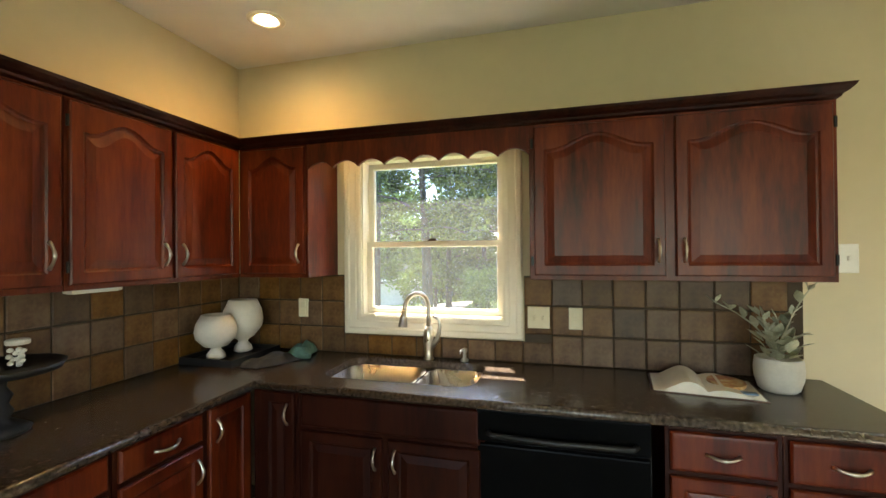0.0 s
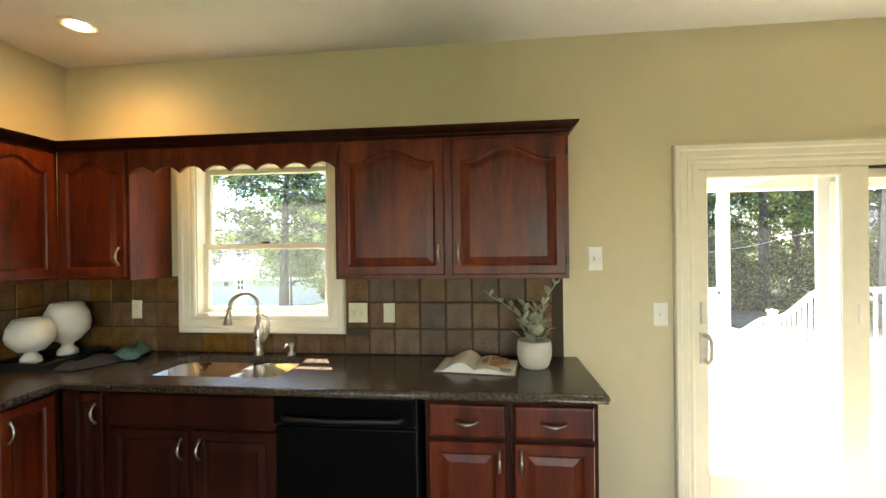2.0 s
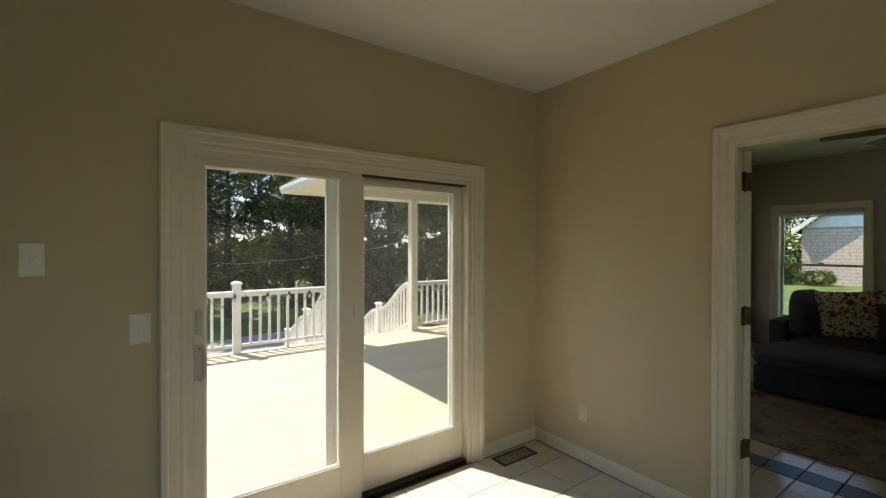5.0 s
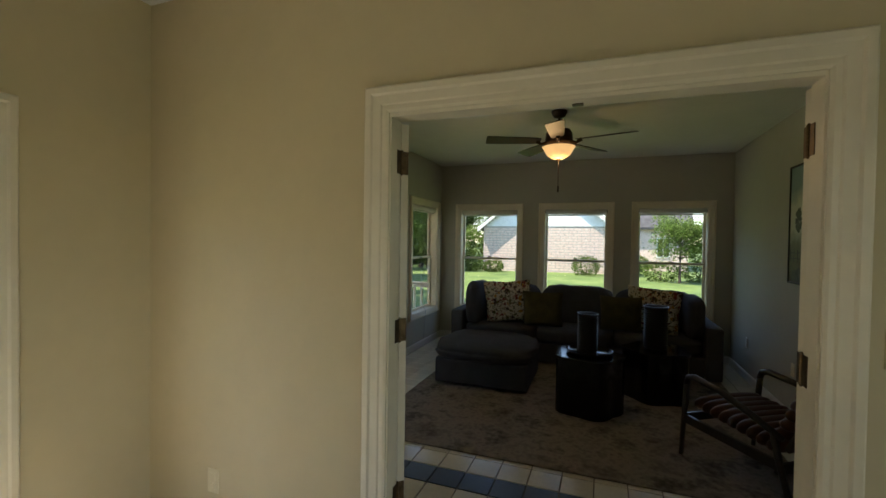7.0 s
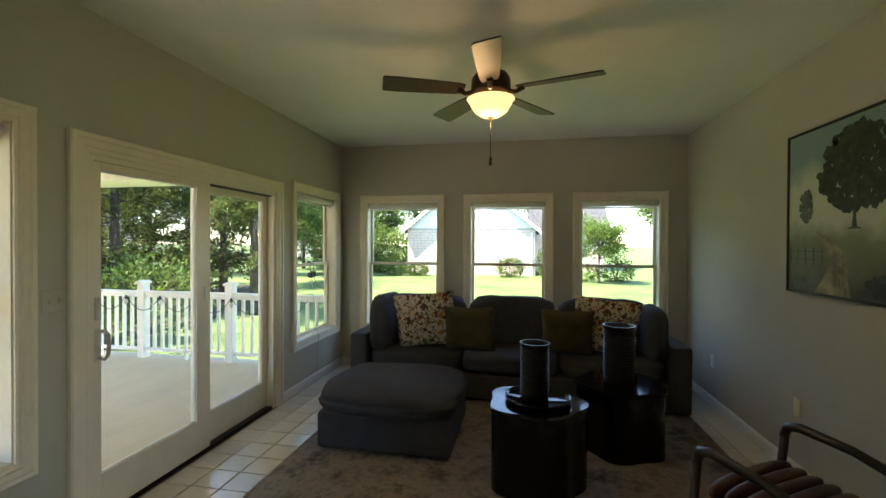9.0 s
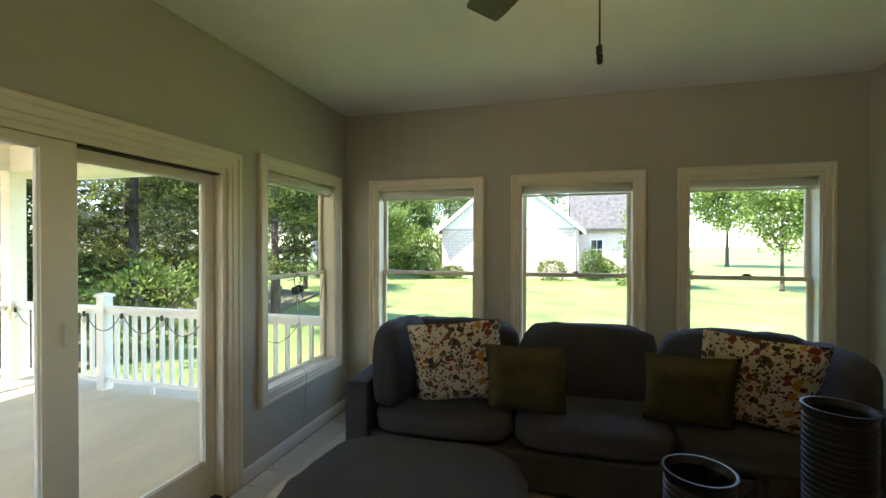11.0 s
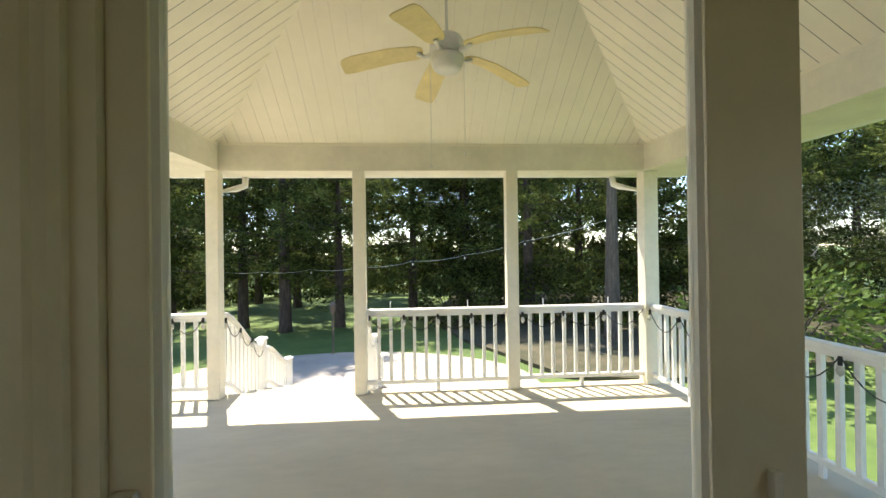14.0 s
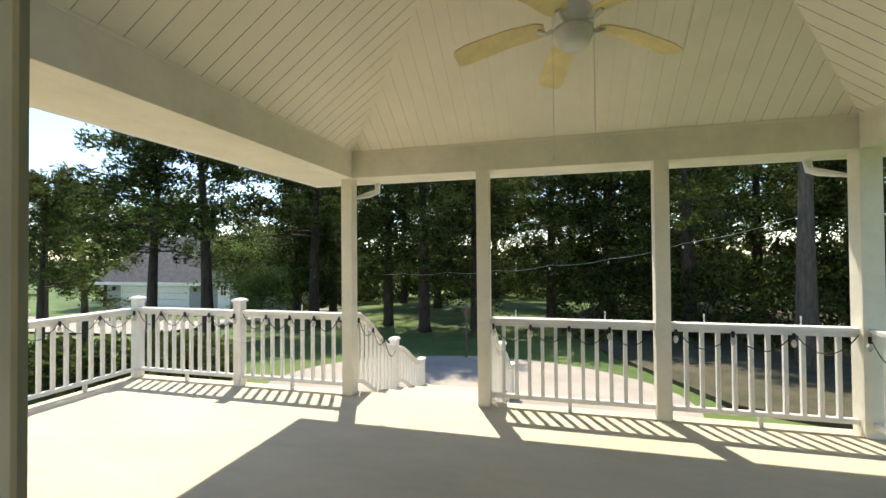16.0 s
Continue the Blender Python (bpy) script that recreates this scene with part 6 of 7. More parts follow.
RX = PXD
for y in (5.845, 4.515):
    newel(RX, y)
for a, b in (((RX, PY - 0.082), (RX, 5.845 + 0.055)), ((RX, 5.845 - 0.055), (RX, 4.515 + 0.055)), ((RX, 4.515 - 0.055), (RX, YS + 0.12 + 0.005)),
             ((PXB + 0.068, PY), (PXC - 0.068, PY)), ((PXC + 0.068, PY), (PXD - 0.083, PY)),
             ((PXA - 0.068, PY), (3.45 + 0.055, PY)), ((3.45 - 0.055, PY), (DX0 + 0.055, PY)),
             ((DX0, PY - 0.055), (DX0, 5.95 + 0.055)), ((DX0, 5.95 - 0.055), (DX0, 4.55 + 0.055)), ((DX0, 4.55 - 0.055), (DX0, YB + OUT + 0.01))):
    rail_section(a, b)
newel(3.45, PY)
for y in (PY, 5.95, 4.55):
    newel(DX0, y)

# stairs down to the patio, with sloping rails
st = thing("stairs", (5.7, 7.4, GZ), "cream deck stairs down to the patio", "stairs")
for k in range(4):
    part("step", boxes((PXA + 0.06, PXB - 0.06, 7.362 + 0.6 * k, 7.362 + 0.6 * (k + 1) + 0.02, GZ, DZ - 0.157 * (k + 1)), bevel=0.005), M["deck"], st)
for x in (PXA, PXB):
    rail_section((x, PY + 0.07), (x, 8.565), drop=0.62, label="white vinyl stair railing with a sweeping top rail")
    newel(x, 8.62, GZ, 1.12)
    rail_section((x, 8.675), (x, 9.825), h=0.62, z0=-0.40, drop=0.45, label="white vinyl stair railing with a sweeping top rail")
    newel(x, 9.88, GZ, 0.54)

# ---- grounds ----
def ground_z(x, y):
    q = min(1.0, max(0.0, (2.0 - x) / 18.0))
    r = min(1.0, max(0.0, (x - 14.0) / 20.0))
    return GZ - 1.75 * q * q * (3 - 2 * q) + 0.15 * r * r * (3 - 2 * r)


def grid_lines(lo, hi, near_lo, near_hi, step, far):
    pts = [lo + (near_lo - lo) * (k / far) ** 0.35 for k in range(far)]
    pts += [near_lo + k * step for k in range(int((near_hi - near_lo) / step) + 1)]
    pts += [near_hi + (hi - near_hi) * (k / far) ** 3 for k in range(1, far + 1)]
    return sorted(set(round(p, 4) for p in pts))


xs, ys = grid_lines(-900, 900, -40, 60, 2.5, 8), grid_lines(-900, 900, -40, 60, 2.5, 8)
verts = [(x, y, ground_z(x, y) + 0.05 * noise.noise(Vector((x * 0.15, y * 0.15, 0))) - 0.03) for x in xs for y in ys]
faces = [(i * len(ys) + j, (i + 1) * len(ys) + j, (i + 1) * len(ys) + j + 1, i * len(ys) + j + 1) for i in range(len(xs) - 1) for j in range(len(ys) - 1)]
me = bpy.data.meshes.new("ground")
me.from_pydata(verts, [], faces)
me.materials.append(M["grass"])
tagged(new("ground", me), "mown green lawn, sunlit, with tree shade", kind="structure")

b = bmesh.new()
rim = []
for k in range(40):
    a = 2 * math.pi * k / 40
    rim.append((5.6 + 3.55 * math.cos(a) * (1 + 0.03 * math.sin(3 * a)), 9.7 + 2.75 * math.sin(a), 0))
rim = [(x, max(7.4, y), 0) for x, y, _ in rim]
loops(b, [[(x, y, GZ - 0.1) for x, y, _ in rim], [(x, y, GZ + 0.035) for x, y, _ in rim]])
solid("patio", b, M["concrete"], "pale curved concrete patio below the deck", kind="structure")
b = bmesh.new()
loops(b, [[(-4, 20.5, ground_z(-4, 20) + 0.03), (-4, 24.5, ground_z(-4, 24) + 0.03)], [(-14, 20.5, ground_z(-14, 20) + 0.03), (-14, 25, ground_z(-14, 25) + 0.03)], [(-45, 18, ground_z(-45, 20) + 0.03), (-45, 24, ground_z(-45, 24) + 0.03)]], close=False, cap_last=False)
solid("driveway", b, M["concrete"], "pale concrete driveway before the grey house", kind="structure")
b = bmesh.new()
loops(b, [[(24, 40, ground_z(24, 40) + 0.03), (24, 45, ground_z(24, 45) + 0.03)], [(90, 34, ground_z(60, 40) + 0.03), (90, 39, ground_z(60, 40) + 0.03)]], close=False, cap_last=False)
solid("road", b, M["asphalt"], "grey asphalt road beyond the lawn", kind="structure")


# litter bed, widened so its dark colour also carries the cedars' deep shade
b = bmesh.new()
bed = [(8.3, 13.4), (9.1, 11.6), (9.7, 10.2), (11.2, 9.6), (14.5, 10.3), (18.5, 10.4), (24, 12), (27, 19), (20, 24), (9, 24), (7.4, 17.5)]
loops(b, [[(x, y, ground_z(x, y) - 0.2) for x, y in bed], [(x, y, ground_z(x, y) + 0.05) for x, y in bed]])
solid("leaf_litter", b, M["litter"], "dark bare ground and needles under the cedars, widened for their shade", kind="structure")


def leaf_mesh(name, centers, dirs, size, wide, material, rng):
    """Many small separate leaf sprays as one mesh."""
    n = len(centers)
    c, d = np.array(centers), np.array(dirs)
    d = d + rng.normal(0, 0.45, d.shape)
    d /= np.linalg.norm(d, axis=1)[:, None] + 1e-9
    s = np.cross(d, rng.normal(0, 1, d.shape))
    s /= np.linalg.norm(s, axis=1)[:, None] + 1e-9
    L = size * rng.uniform(0.6, 1.4, (n, 1))
    W = L * wide * rng.uniform(0.7, 1.3, (n, 1))
    v = np.stack([c - s * W * 0.25, c + d * L * 0.5 - s * W * 0.6, c + d * L, c + d * L * 0.55 + s * W * 0.6], 1).reshape(-1, 3)
    f = np.arange(4 * n).reshape(-1, 4)
    me = bpy.data.meshes.new(name)
    me.from_pydata(v.tolist(), [], f.tolist())
    me.materials.append(material)
    return me


def make_tree(name, seed, h, r, kind, label, dead=False, low=0.16, limbs=104, lean=0.02):
    rng = np.random.default_rng(seed)
    t = thing(name, (0, 0, 0), label, "tree", local=True)
    b = bmesh.new()
    bend = (rng.normal(0, lean, 2) * h).tolist()
    at = lambda q: Vector((bend[0] * q * q, bend[1] * q * q, h * q))
    top_q = 0.97 if kind == "cedar" else 0.75
    r0 = 0.023 * h + 0.04 if dead else 0.013 * h + 0.035
    tube(b, [at(-0.02)] + [at(float(q)) for q in np.linspace(0.03, top_q, 9)], [r0 * 1.35] + [r0 * (1 - 0.93 * q) + 0.01 for q in np.linspace(0, 1, 9)], 10)
    cen, dr = [], []
    nb = limbs if kind == "cedar" else 46
    lobes = []
    for k in range(nb):
        q = float((low + (0.98 - low) * rng.random() ** 0.85) if kind == "cedar" else 0.30 + 0.45 * rng.random())
        a = rng.uniform(0, 2 * math.pi)
        out = Vector((math.cos(a), math.sin(a), 0))
        if kind == "cedar":
            L = float(r * ((1 - q) ** 0.62 + 0.10) * rng.uniform(0.55, 1.25))
            rise, droop = float(rng.uniform(0.15, 0.5)), float(rng.uniform(0.1, 0.5))
        else:
            L = float(r * rng.uniform(0.6, 1.05) * (1.0 if q < 0.6 else 0.75))
            rise, droop = float(rng.uniform(0.25, 1.1)), float(rng.uniform(0.0, 0.25))
        p0 = at(q)
        pts = [p0 + out * L * s + Vector((0, 0, L * (rise * s - droop * s * s))) + Vector(rng.normal(0, 0.04 * L, 3)) * s for s in (0, 0.35, 0.7, 1.0)]
        if k % 2 == 0 or kind != "cedar":
            tube(b, pts, [0.012 * L + 0.012, 0.009 * L + 0.008, 0.005 * L + 0.005, 0.004], 5, caps=False)
        ncl = 6 if kind == "cedar" else 5
        for s in np.linspace(0.25 if kind == "cedar" else 0.45, 1.0, ncl).tolist():
            i = min(2, int(s * 3))
            base = pts[i].lerp(pts[i + 1], s * 3 - i if s < 1 else 1.0)
            if kind == "cedar":      # feathery sprays: needles along short twigs
                for _ in range(3):
                    tw = np.array(out) * rng.uniform(0.2, 1.0) + rng.normal(0, 0.55, 3) + np.array([0, 0, 0.22])
                    tw /= np.linalg.norm(tw)
                    ln = rng.uniform(0.28, 0.62) * (0.7 + 0.25 * L / r)
                    qs = np.linspace(0.1, 1.0, 18)[:, None]
                    pts_ = np.array(base) + tw * qs * ln + np.array([0, 0, -0.10]) * qs * qs * ln + rng.normal(0, 0.05, (18, 3))
                    cen.append(pts_)
                    dr.append(np.tile(tw, (18, 1)) + rng.normal(0, 0.30, (18, 3)))
                continue
            sp = 0.16 * r
            pts_ = rng.normal(0, 1, (55, 3)) * np.array([sp, sp, sp * 0.55]) + np.array(base)
            cen.append(pts_)
            dd = pts_ - np.array(base) + np.array(out) * sp * 0.8 + np.array([0, 0, 0.25 * sp])
            dr.append(dd / (np.linalg.norm(dd, axis=1)[:, None] + 1e-6))
    part("trunk", b, M["bark_dead"] if dead else M["bark"], t, smooth=True)
    cen, dr = np.concatenate(cen), np.concatenate(dr)
    me = leaf_mesh("crown", cen, dr, 0.115 if kind == "cedar" else 0.19, 0.34 if kind == "cedar" else 0.7, M["cedar"] if kind == "cedar" else M["broadleaf"], rng)
    cr = new("crown", me)
    cr.parent = t
    return t


def plant_trees(proto, spots, group, wide=1.0):
    rr = random.Random(len(spots) * 7 + 1)
    for k, (x, y, s, *w) in enumerate(spots):
        w = s * (w[0] if w else wide)
        m = pose(x, y, ground_z(x, y) - 0.05, 0, 0, rr.uniform(0, 360)) @ Matrix.Diagonal((w, w, s * rr.uniform(0.9, 1.12), 1))
        if k == 0:
            proto.matrix_basis = m
        else:
            c = copy_thing(proto, Matrix.Identity(4))
            c.matrix_basis = m
        proto["group"] = group


ced = "dark green cedar with a ragged crown on the lawn"
plant_trees(make_tree("cedar_tree", 11, 11.0, 2.7, "cedar", ced), [(1.6, 16.6, 0.68), (8.9, 17.4, 0.71), (14.6, 16.2, 0.75), (-0.5, 24, 0.75), (11.5, 23, 0.82), (24, 21, 0.75), (-18, 34, 0.72), (17.5, 9.5, 0.65)], "cedar row", 1.35)
plant_trees(make_tree("cedar_tree", 23, 12.5, 2.9, "cedar", ced), [(3.2, 15.6, 0.68), (10.7, 16, 0.68), (16.6, 14, 0.68), (-3.5, 22, 0.71), (7, 22.5, 0.75), (19.5, 18, 0.68), (-26, 24, 0.60), (4, 26, 0.78), (15, 27, 0.75)], "cedar row", 1.35)
plant_trees(make_tree("cedar_tree", 37, 10.0, 2.5, "cedar", ced), [(4.7, 16.2, 0.71), (7.0, 17.2, 0.72), (13.3, 18.4, 0.82), (-2.6, 18.9, 0.68), (19.5, 12.2, 0.75), (-4.6, 20.5, 0.7), (2, 21.5, 0.78), (9, 20, 0.82), (22, 16, 0.75), (-30, 31, 0.72), (-7, 34, 0.78)], "cedar row", 1.35)
plant_trees(make_tree("dead_cedar_tree", 51, 9.0, 1.3, "cedar", "old cedar with a bare grey trunk behind the porch", dead=True, low=0.55), [(12.0, 13.0, 0.8)], "")
plant_trees(make_tree("cedar_tree", 91, 8.2, 2.6, "cedar", "tall cedar with a bare lower trunk and open crown", low=0.36, limbs=70, lean=0.06), [(-3.7, 14.3, 1.0), (-5.4, 13.8, 0.92), (-11.4, 14.5, 0.8), (-1.2, 16.5, 1.0), (-15.5, 19.0, 0.9)], "cedar row", 1.35)
bro = "leafy light green broadleaf tree on the lawn"
plant_trees(make_tree("broadleaf_tree", 61, 9.0, 3.6, "broad", bro), [(-1.6, 14.2, 0.24), (-6.0, 23.0, 0.6), (-9.3, 22.5, 0.5), (31, -9.5, 0.62), (31.5, -3.7, 0.45), (34, 13.2, 0.55), (41, 14, 0.85), (33, 17.5, 0.9), (26, 14.0, 0.75), (58, -16, 1.2), (40, 20, 1.0), (-34, 40, 1.2), (21, 30, 1.0)], "broadleaf trees")
plant_trees(make_tree("broadleaf_tree", 73, 11.0, 4.4, "broad", bro), [(46, 22, 1.0), (70, 5, 1.3), (64, -34, 1.3), (30, 26, 1.0), (55, 34, 1.2), (80, 20, 1.4), (-48, 30, 1.2), (0, 42, 1.2), (18, 44, 1.2), (-20, 50, 1.3)], "broadleaf trees")


def shrub(x, y, r, h, seed, label, material, n=1500, size=0.13):
    rng = np.random.default_rng(seed)
    z = ground_z(x, y) - 0.02
    s = thing("shrub", (x, y, z), label, "shrub", "shrubs", local=True)
    b = bmesh.new()
    for _ in range(6):
        a = rng.uniform(0, 6.28)
        tube(b, [(0, 0, 0), (0.3 * r * math.cos(a), 0.3 * r * math.sin(a), 0.4 * h), (0.6 * r * math.cos(a), 0.6 * r * math.sin(a), 0.75 * h)], [0.02, 0.014, 0.006], 5)
    part("branches", b, M["bark"], s)
    d = rng.normal(0, 1, (n, 3))
    d /= np.linalg.norm(d, axis=1)[:, None]
    q = rng.uniform(0.5, 1.0, (n, 1)) ** 0.5 * (1 + 0.22 * np.sin(d[:, :1] * 5 + seed) * np.cos(d[:, 1:2] * 6))
    c = d * q * np.array([r, r, h / 2]) + np.array([0, 0, h / 2])
    c[:, 2] = np.maximum(c[:, 2], 0.03)
    cr = new("foliage", leaf_mesh("foliage", c, d, size, 0.4, material, rng))
    cr.parent = s
    return s


for k, (x, y, r, h) in enumerate(((34.3, 1.6, 0.9, 1.3), (35.2, -0.9, 0.7, 2.0), (37.0, -1.3, 0.8, 1.1), (38.6, -1.5, 0.9, 1.2), (34.6, 8.2, 0.8, 0.8), (34.5, 9.9, 0.8, 1.6), (32.2, -2.8, 1.1, 1.1), (32.5, -4.9, 1.0, 1.3), (40.5, -2.0, 0.9, 1.3), (13.4, 9.6, 1.4, 2.1), (15.2, 11.5, 1.5, 1.8))):
    shrub(x, y, r, h, 100 + k, "rounded green garden shrub", M["shrub"])
rr2 = random.Random(9)
for k in range(16):
    shrub(8.2 + 0.85 * k, 15.2 + rr2.uniform(-1.0, 1.5), rr2.uniform(0.9, 1.4), rr2.uniform(1.4, 2.6), 400 + k, "dark undergrowth shrub below the cedars", M["cedar"])
for k in range(20):
    shrub(-7.5 + 1.75 * k, 26.5 + rr2.uniform(-1.5, 2.0), rr2.uniform(1.5, 2.1), rr2.uniform(2.4, 3.6), 500 + k, "dense dark thicket behind the cedars", M["cedar"], 2200, 0.24)
for k in range(7):
    shrub(-4.6 + 0.95 * k, 9.0 + 0.1 * (k % 3), 0.65, 0.95, 200 + k, "dark clipped hedge shrub below the deck", M["cedar"])
for k in range(6):
    shrub(37.5 + 0.9 * k, 11.2 + 1.5 * k, 1.9, 3.4 + 0.5 * (k % 3), 540 + k, "tall leafy green bush at the edge of the lawn", M["broadleaf"], 2400, 0.26)
shrub(-19.8, 24.6, 1.3, 1.5, 300, "rounded dark shrub beside the garage", M["cedar"])


# ---- neighbouring houses ----
def gable_roof(bm, x0, x1, y0, y1, z, rise, along, over=0.4, thick=0.18):
    if along == "x":
        c = (y0 + y1) / 2
        a = [(x0 - over, y0 - over, z - rise * over / (c - y0)), (x0 - over, c, z + rise), (x0 - over, y1 + over, z - rise * over / (c - y0))]
        b_ = [(x1 + over, *p[1:]) for p in a]
    else:
        c = (x0 + x1) / 2
        a = [(x0 - over, y0 - over, z - rise * over / (c - x0)), (c, y0 - over, z + rise), (x1 + over, y0 - over, z - rise * over / (c - x0))]
        b_ = [(p[0], y1 + over, p[2]) for p in a]
    up = Vector((0, 0, thick))
    ring = lambda s: [Vector(p) for p in s] + [Vector(p) + up for p in reversed(s)]
    loops(bm, [ring(a), ring(b_)], cap_first=True)


def house_window(parent, f, u0, u1, w0, w1, shutters=False):
    b = bmesh.new()
    frame_bm(b, f, u0, u1, w0, w1, [(0, 0.0), (0, 0.05), (0.08, 0.05), (0.08, 0.0)], True)
    wd = part("window", b, M["vinyl"], parent)
    g = bmesh.new()
    loops(g, [[f(u0, w0, 0.008), f(u1, w0, 0.008), f(u1, w1, 0.008), f(u0, w1, 0.008)], [f(u0, w0, 0.015), f(u1, w0, 0.015), f(u1, w1, 0.015), f(u0, w1, 0.015)]])
    part("pane", g, M["dark_glass"], wd)
    mu = bmesh.new()
    c, h = (u0 + u1) / 2, (w0 + w1) / 2
    for a0, a1, b0, b1 in ((c - 0.02, c + 0.02, w0, w1), (u0, u1, h - 0.03, h + 0.03)):
        loops(mu, [[f(a0, b0, 0.016), f(a1, b0, 0.016), f(a1, b1, 0.016), f(a0, b1, 0.016)], [f(a0, b0, 0.035), f(a1, b0, 0.035), f(a1, b1, 0.035), f(a0, b1, 0.035)]])
    part("muntin", mu, M["vinyl"], wd)
    if shutters:
        for s0, s1 in ((u0 - 0.5, u0 - 0.1), (u1 + 0.1, u1 + 0.5)):
            q = bmesh.new()
            loops(q, [[f(s0, w0, 0.0), f(s1, w0, 0.0), f(s1, w1, 0.0), f(s0, w1, 0.0)], [f(s0, w0, 0.05), f(s1, w0, 0.05), f(s1, w1, 0.05), f(s0, w1, 0.05)]])
            part("shutter", q, M["black"], wd)


def brick_skin(parent, name, f, u0, u1, w0, w1_at, holes=(), bl=0.6, bh_=0.2, gap=0.03):
    """Courses of bricks, drawn large enough to read from across the lawn, as one joined sheet."""
    rr = random.Random(5)
    b = bmesh.new()
    k = 0
    w = w0
    while True:
        u = u0 - (bl / 2 if k % 2 else 0)
        placed = False
        while u < u1:
            a, c = max(u, u0), min(u + bl - gap, u1)
            top_ = min(w1_at(a), w1_at(c))
            if c - a > 0.03 and w + bh_ - gap <= top_ and not any(h0 - 0.1 < c and a < h1 + 0.1 and g0 - 0.1 < w + bh_ and w < g1 + 0.1 for h0, h1, g0, g1 in holes):
                d = 0.014 + 0.01 * rr.random()
                vs = [b.verts.new(f(a, w, d)), b.verts.new(f(c, w, d)), b.verts.new(f(c, w + bh_ - gap, d)), b.verts.new(f(a, w + bh_ - gap, d))]
                b.faces.new(vs)
                placed = True
            u += bl
        w += bh_
        k += 1
        if not placed or k > 60:
            break
    ob = part(name, b, M["brick"], parent)
    ob["kind"] = "stuff"
    return ob


HX, HY0, HY1, HZ, HE = 36.0, -0.1, 9.3, -0.95, 2.75
bh1 = thing("brick_house", (HX + 6, 4.6, HZ), "pale brick house with white gable trim across the lawn", "house")
b = bmesh.new()
cy = (HY0 + HY1) / 2
rise = 3.9
loops(b, [[(x, HY0, HZ), (x, HY1, HZ), (x, HY1, HE), (x, cy, HE + rise), (x, HY0, HE)] for x in (HX, HX + 12)], cap_first=True)
part("wall", b, M["mortar"], bh1)
brick_skin(bh1, "brick_facing", face_x(HX), HY0, HY1, HZ, lambda y: HE + 0.02)
for k in range(19):
    z0_, z1_ = HE + 0.2 * k, HE + 0.2 * (k + 1)
    hw_ = (cy - HY0) * max(0.0, 1 - (z1_ - HE) / rise)
    q = bmesh.new()
    loops(q, [[(HX - 0.045, cy - hw_, z0_), (HX - 0.045, cy + hw_, z0_)], [(HX - 0.02, cy - hw_, z1_), (HX - 0.02, cy + hw_, z1_)]], close=False, cap_last=False)
    part("gable_board", q, M["vinyl"], bh1, "white gable siding board")
brick_skin(bh1, "brick_facing", face_y(HY0), HX, HX + 12, HZ, lambda x: HE, holes=((37.2, 38.2, 0.3, 2.4), (39.2, 40.2, 0.3, 2.4)))
for u in (37.2, 39.2):
    house_window(bh1, face_y(HY0), u, u + 0.9, 0.35, 2.3, True)
b = bmesh.new()
gable_roof(b, HX, HX + 12, HY0, HY1, HE, rise, "x")
part("roof", b, M["shingle"], bh1)
b = bmesh.new()
sl = rise / (cy - HY0)
for s in (-1, 1):
    e = cy + s * (cy - HY0 + 0.4)
    loops(b, [[(HX - 0.41, e, HE - 0.4 * sl - 0.12), (HX - 0.41, cy, HE + rise - 0.12), (HX - 0.41, cy, HE + rise + 0.17), (HX - 0.41, e, HE - 0.4 * sl + 0.17)],
              [(HX - 0.46, e, HE - 0.4 * sl - 0.12), (HX - 0.46, cy, HE + rise - 0.12), (HX - 0.46, cy, HE + rise + 0.17), (HX - 0.46, e, HE - 0.4 * sl + 0.17)]], cap_first=True)
part("fascia", b, M["vinyl"], bh1, "white fascia boards on the gable")
b = bmesh.new()
box(b, HX + 7, HX + 16, -6.0, HY0 - 0.02, HZ, HE + 0.4)
part("wing", b, M["brick"], bh1)
b = bmesh.new()
gable_roof(b, HX + 7, HX + 16, -6.0, HY0, HE + 0.4, 4.4, "y")
part("wing_roof", b, M["shingle"], bh1)
b = bmesh.new()
loops(b, [[(HX + 7, -6.02, HE + 0.4), (HX + 11.5, -6.02, HE + 4.6), (HX + 16, -6.02, HE + 0.4)], [(HX + 7, -6.2, HE + 0.4), (HX + 11.5, -6.2, HE + 4.6), (HX + 16, -6.2, HE + 0.4)]], cap_first=True)
part("wing_gable", b, M["brick"], bh1)
for y in (-4.6, -2.2):
    house_window(bh1, face_x(HX + 7), y, y + 0.85, 0.5, 2.0)
b = bmesh.new()
tube(b, [(HX - 0.05, 0.15, HE - 0.3), (HX - 0.05, 0.15, HZ)], 0.06, 6)
part("downspout", b, M["vinyl"], bh1)

hz2, ez2 = -2.6, -0.12
GX0, GX1, GY = -27.2, -9.0, 29.0
gh = thing("garage_house", (-19, 32, hz2), "grey sided ranch house with a wide white garage door", "house")
part("wall", boxes((GX0, GX1, GY, 38.0, hz2, ez2)), M["siding"], gh)
b = bmesh.new()
gable_roof(b, GX0, GX1, GY, 38.0, ez2, 3.3, "x", over=0.5)
part("roof", b, M["shingle"], gh)
fG = face_y(GY)
for k in range(14):
    q = bmesh.new()
    z = hz2 + 0.176 * k
    loops(q, [[fG(GX0, z, 0.004), fG(GX1, z, 0.004)], [fG(GX0, z, 0.025), fG(GX1, z, 0.025)], [fG(GX0, z + 0.176, 0.006), fG(GX1, z + 0.176, 0.006)]], close=False, cap_last=False)
    part("siding_board", q, M["siding"], gh)
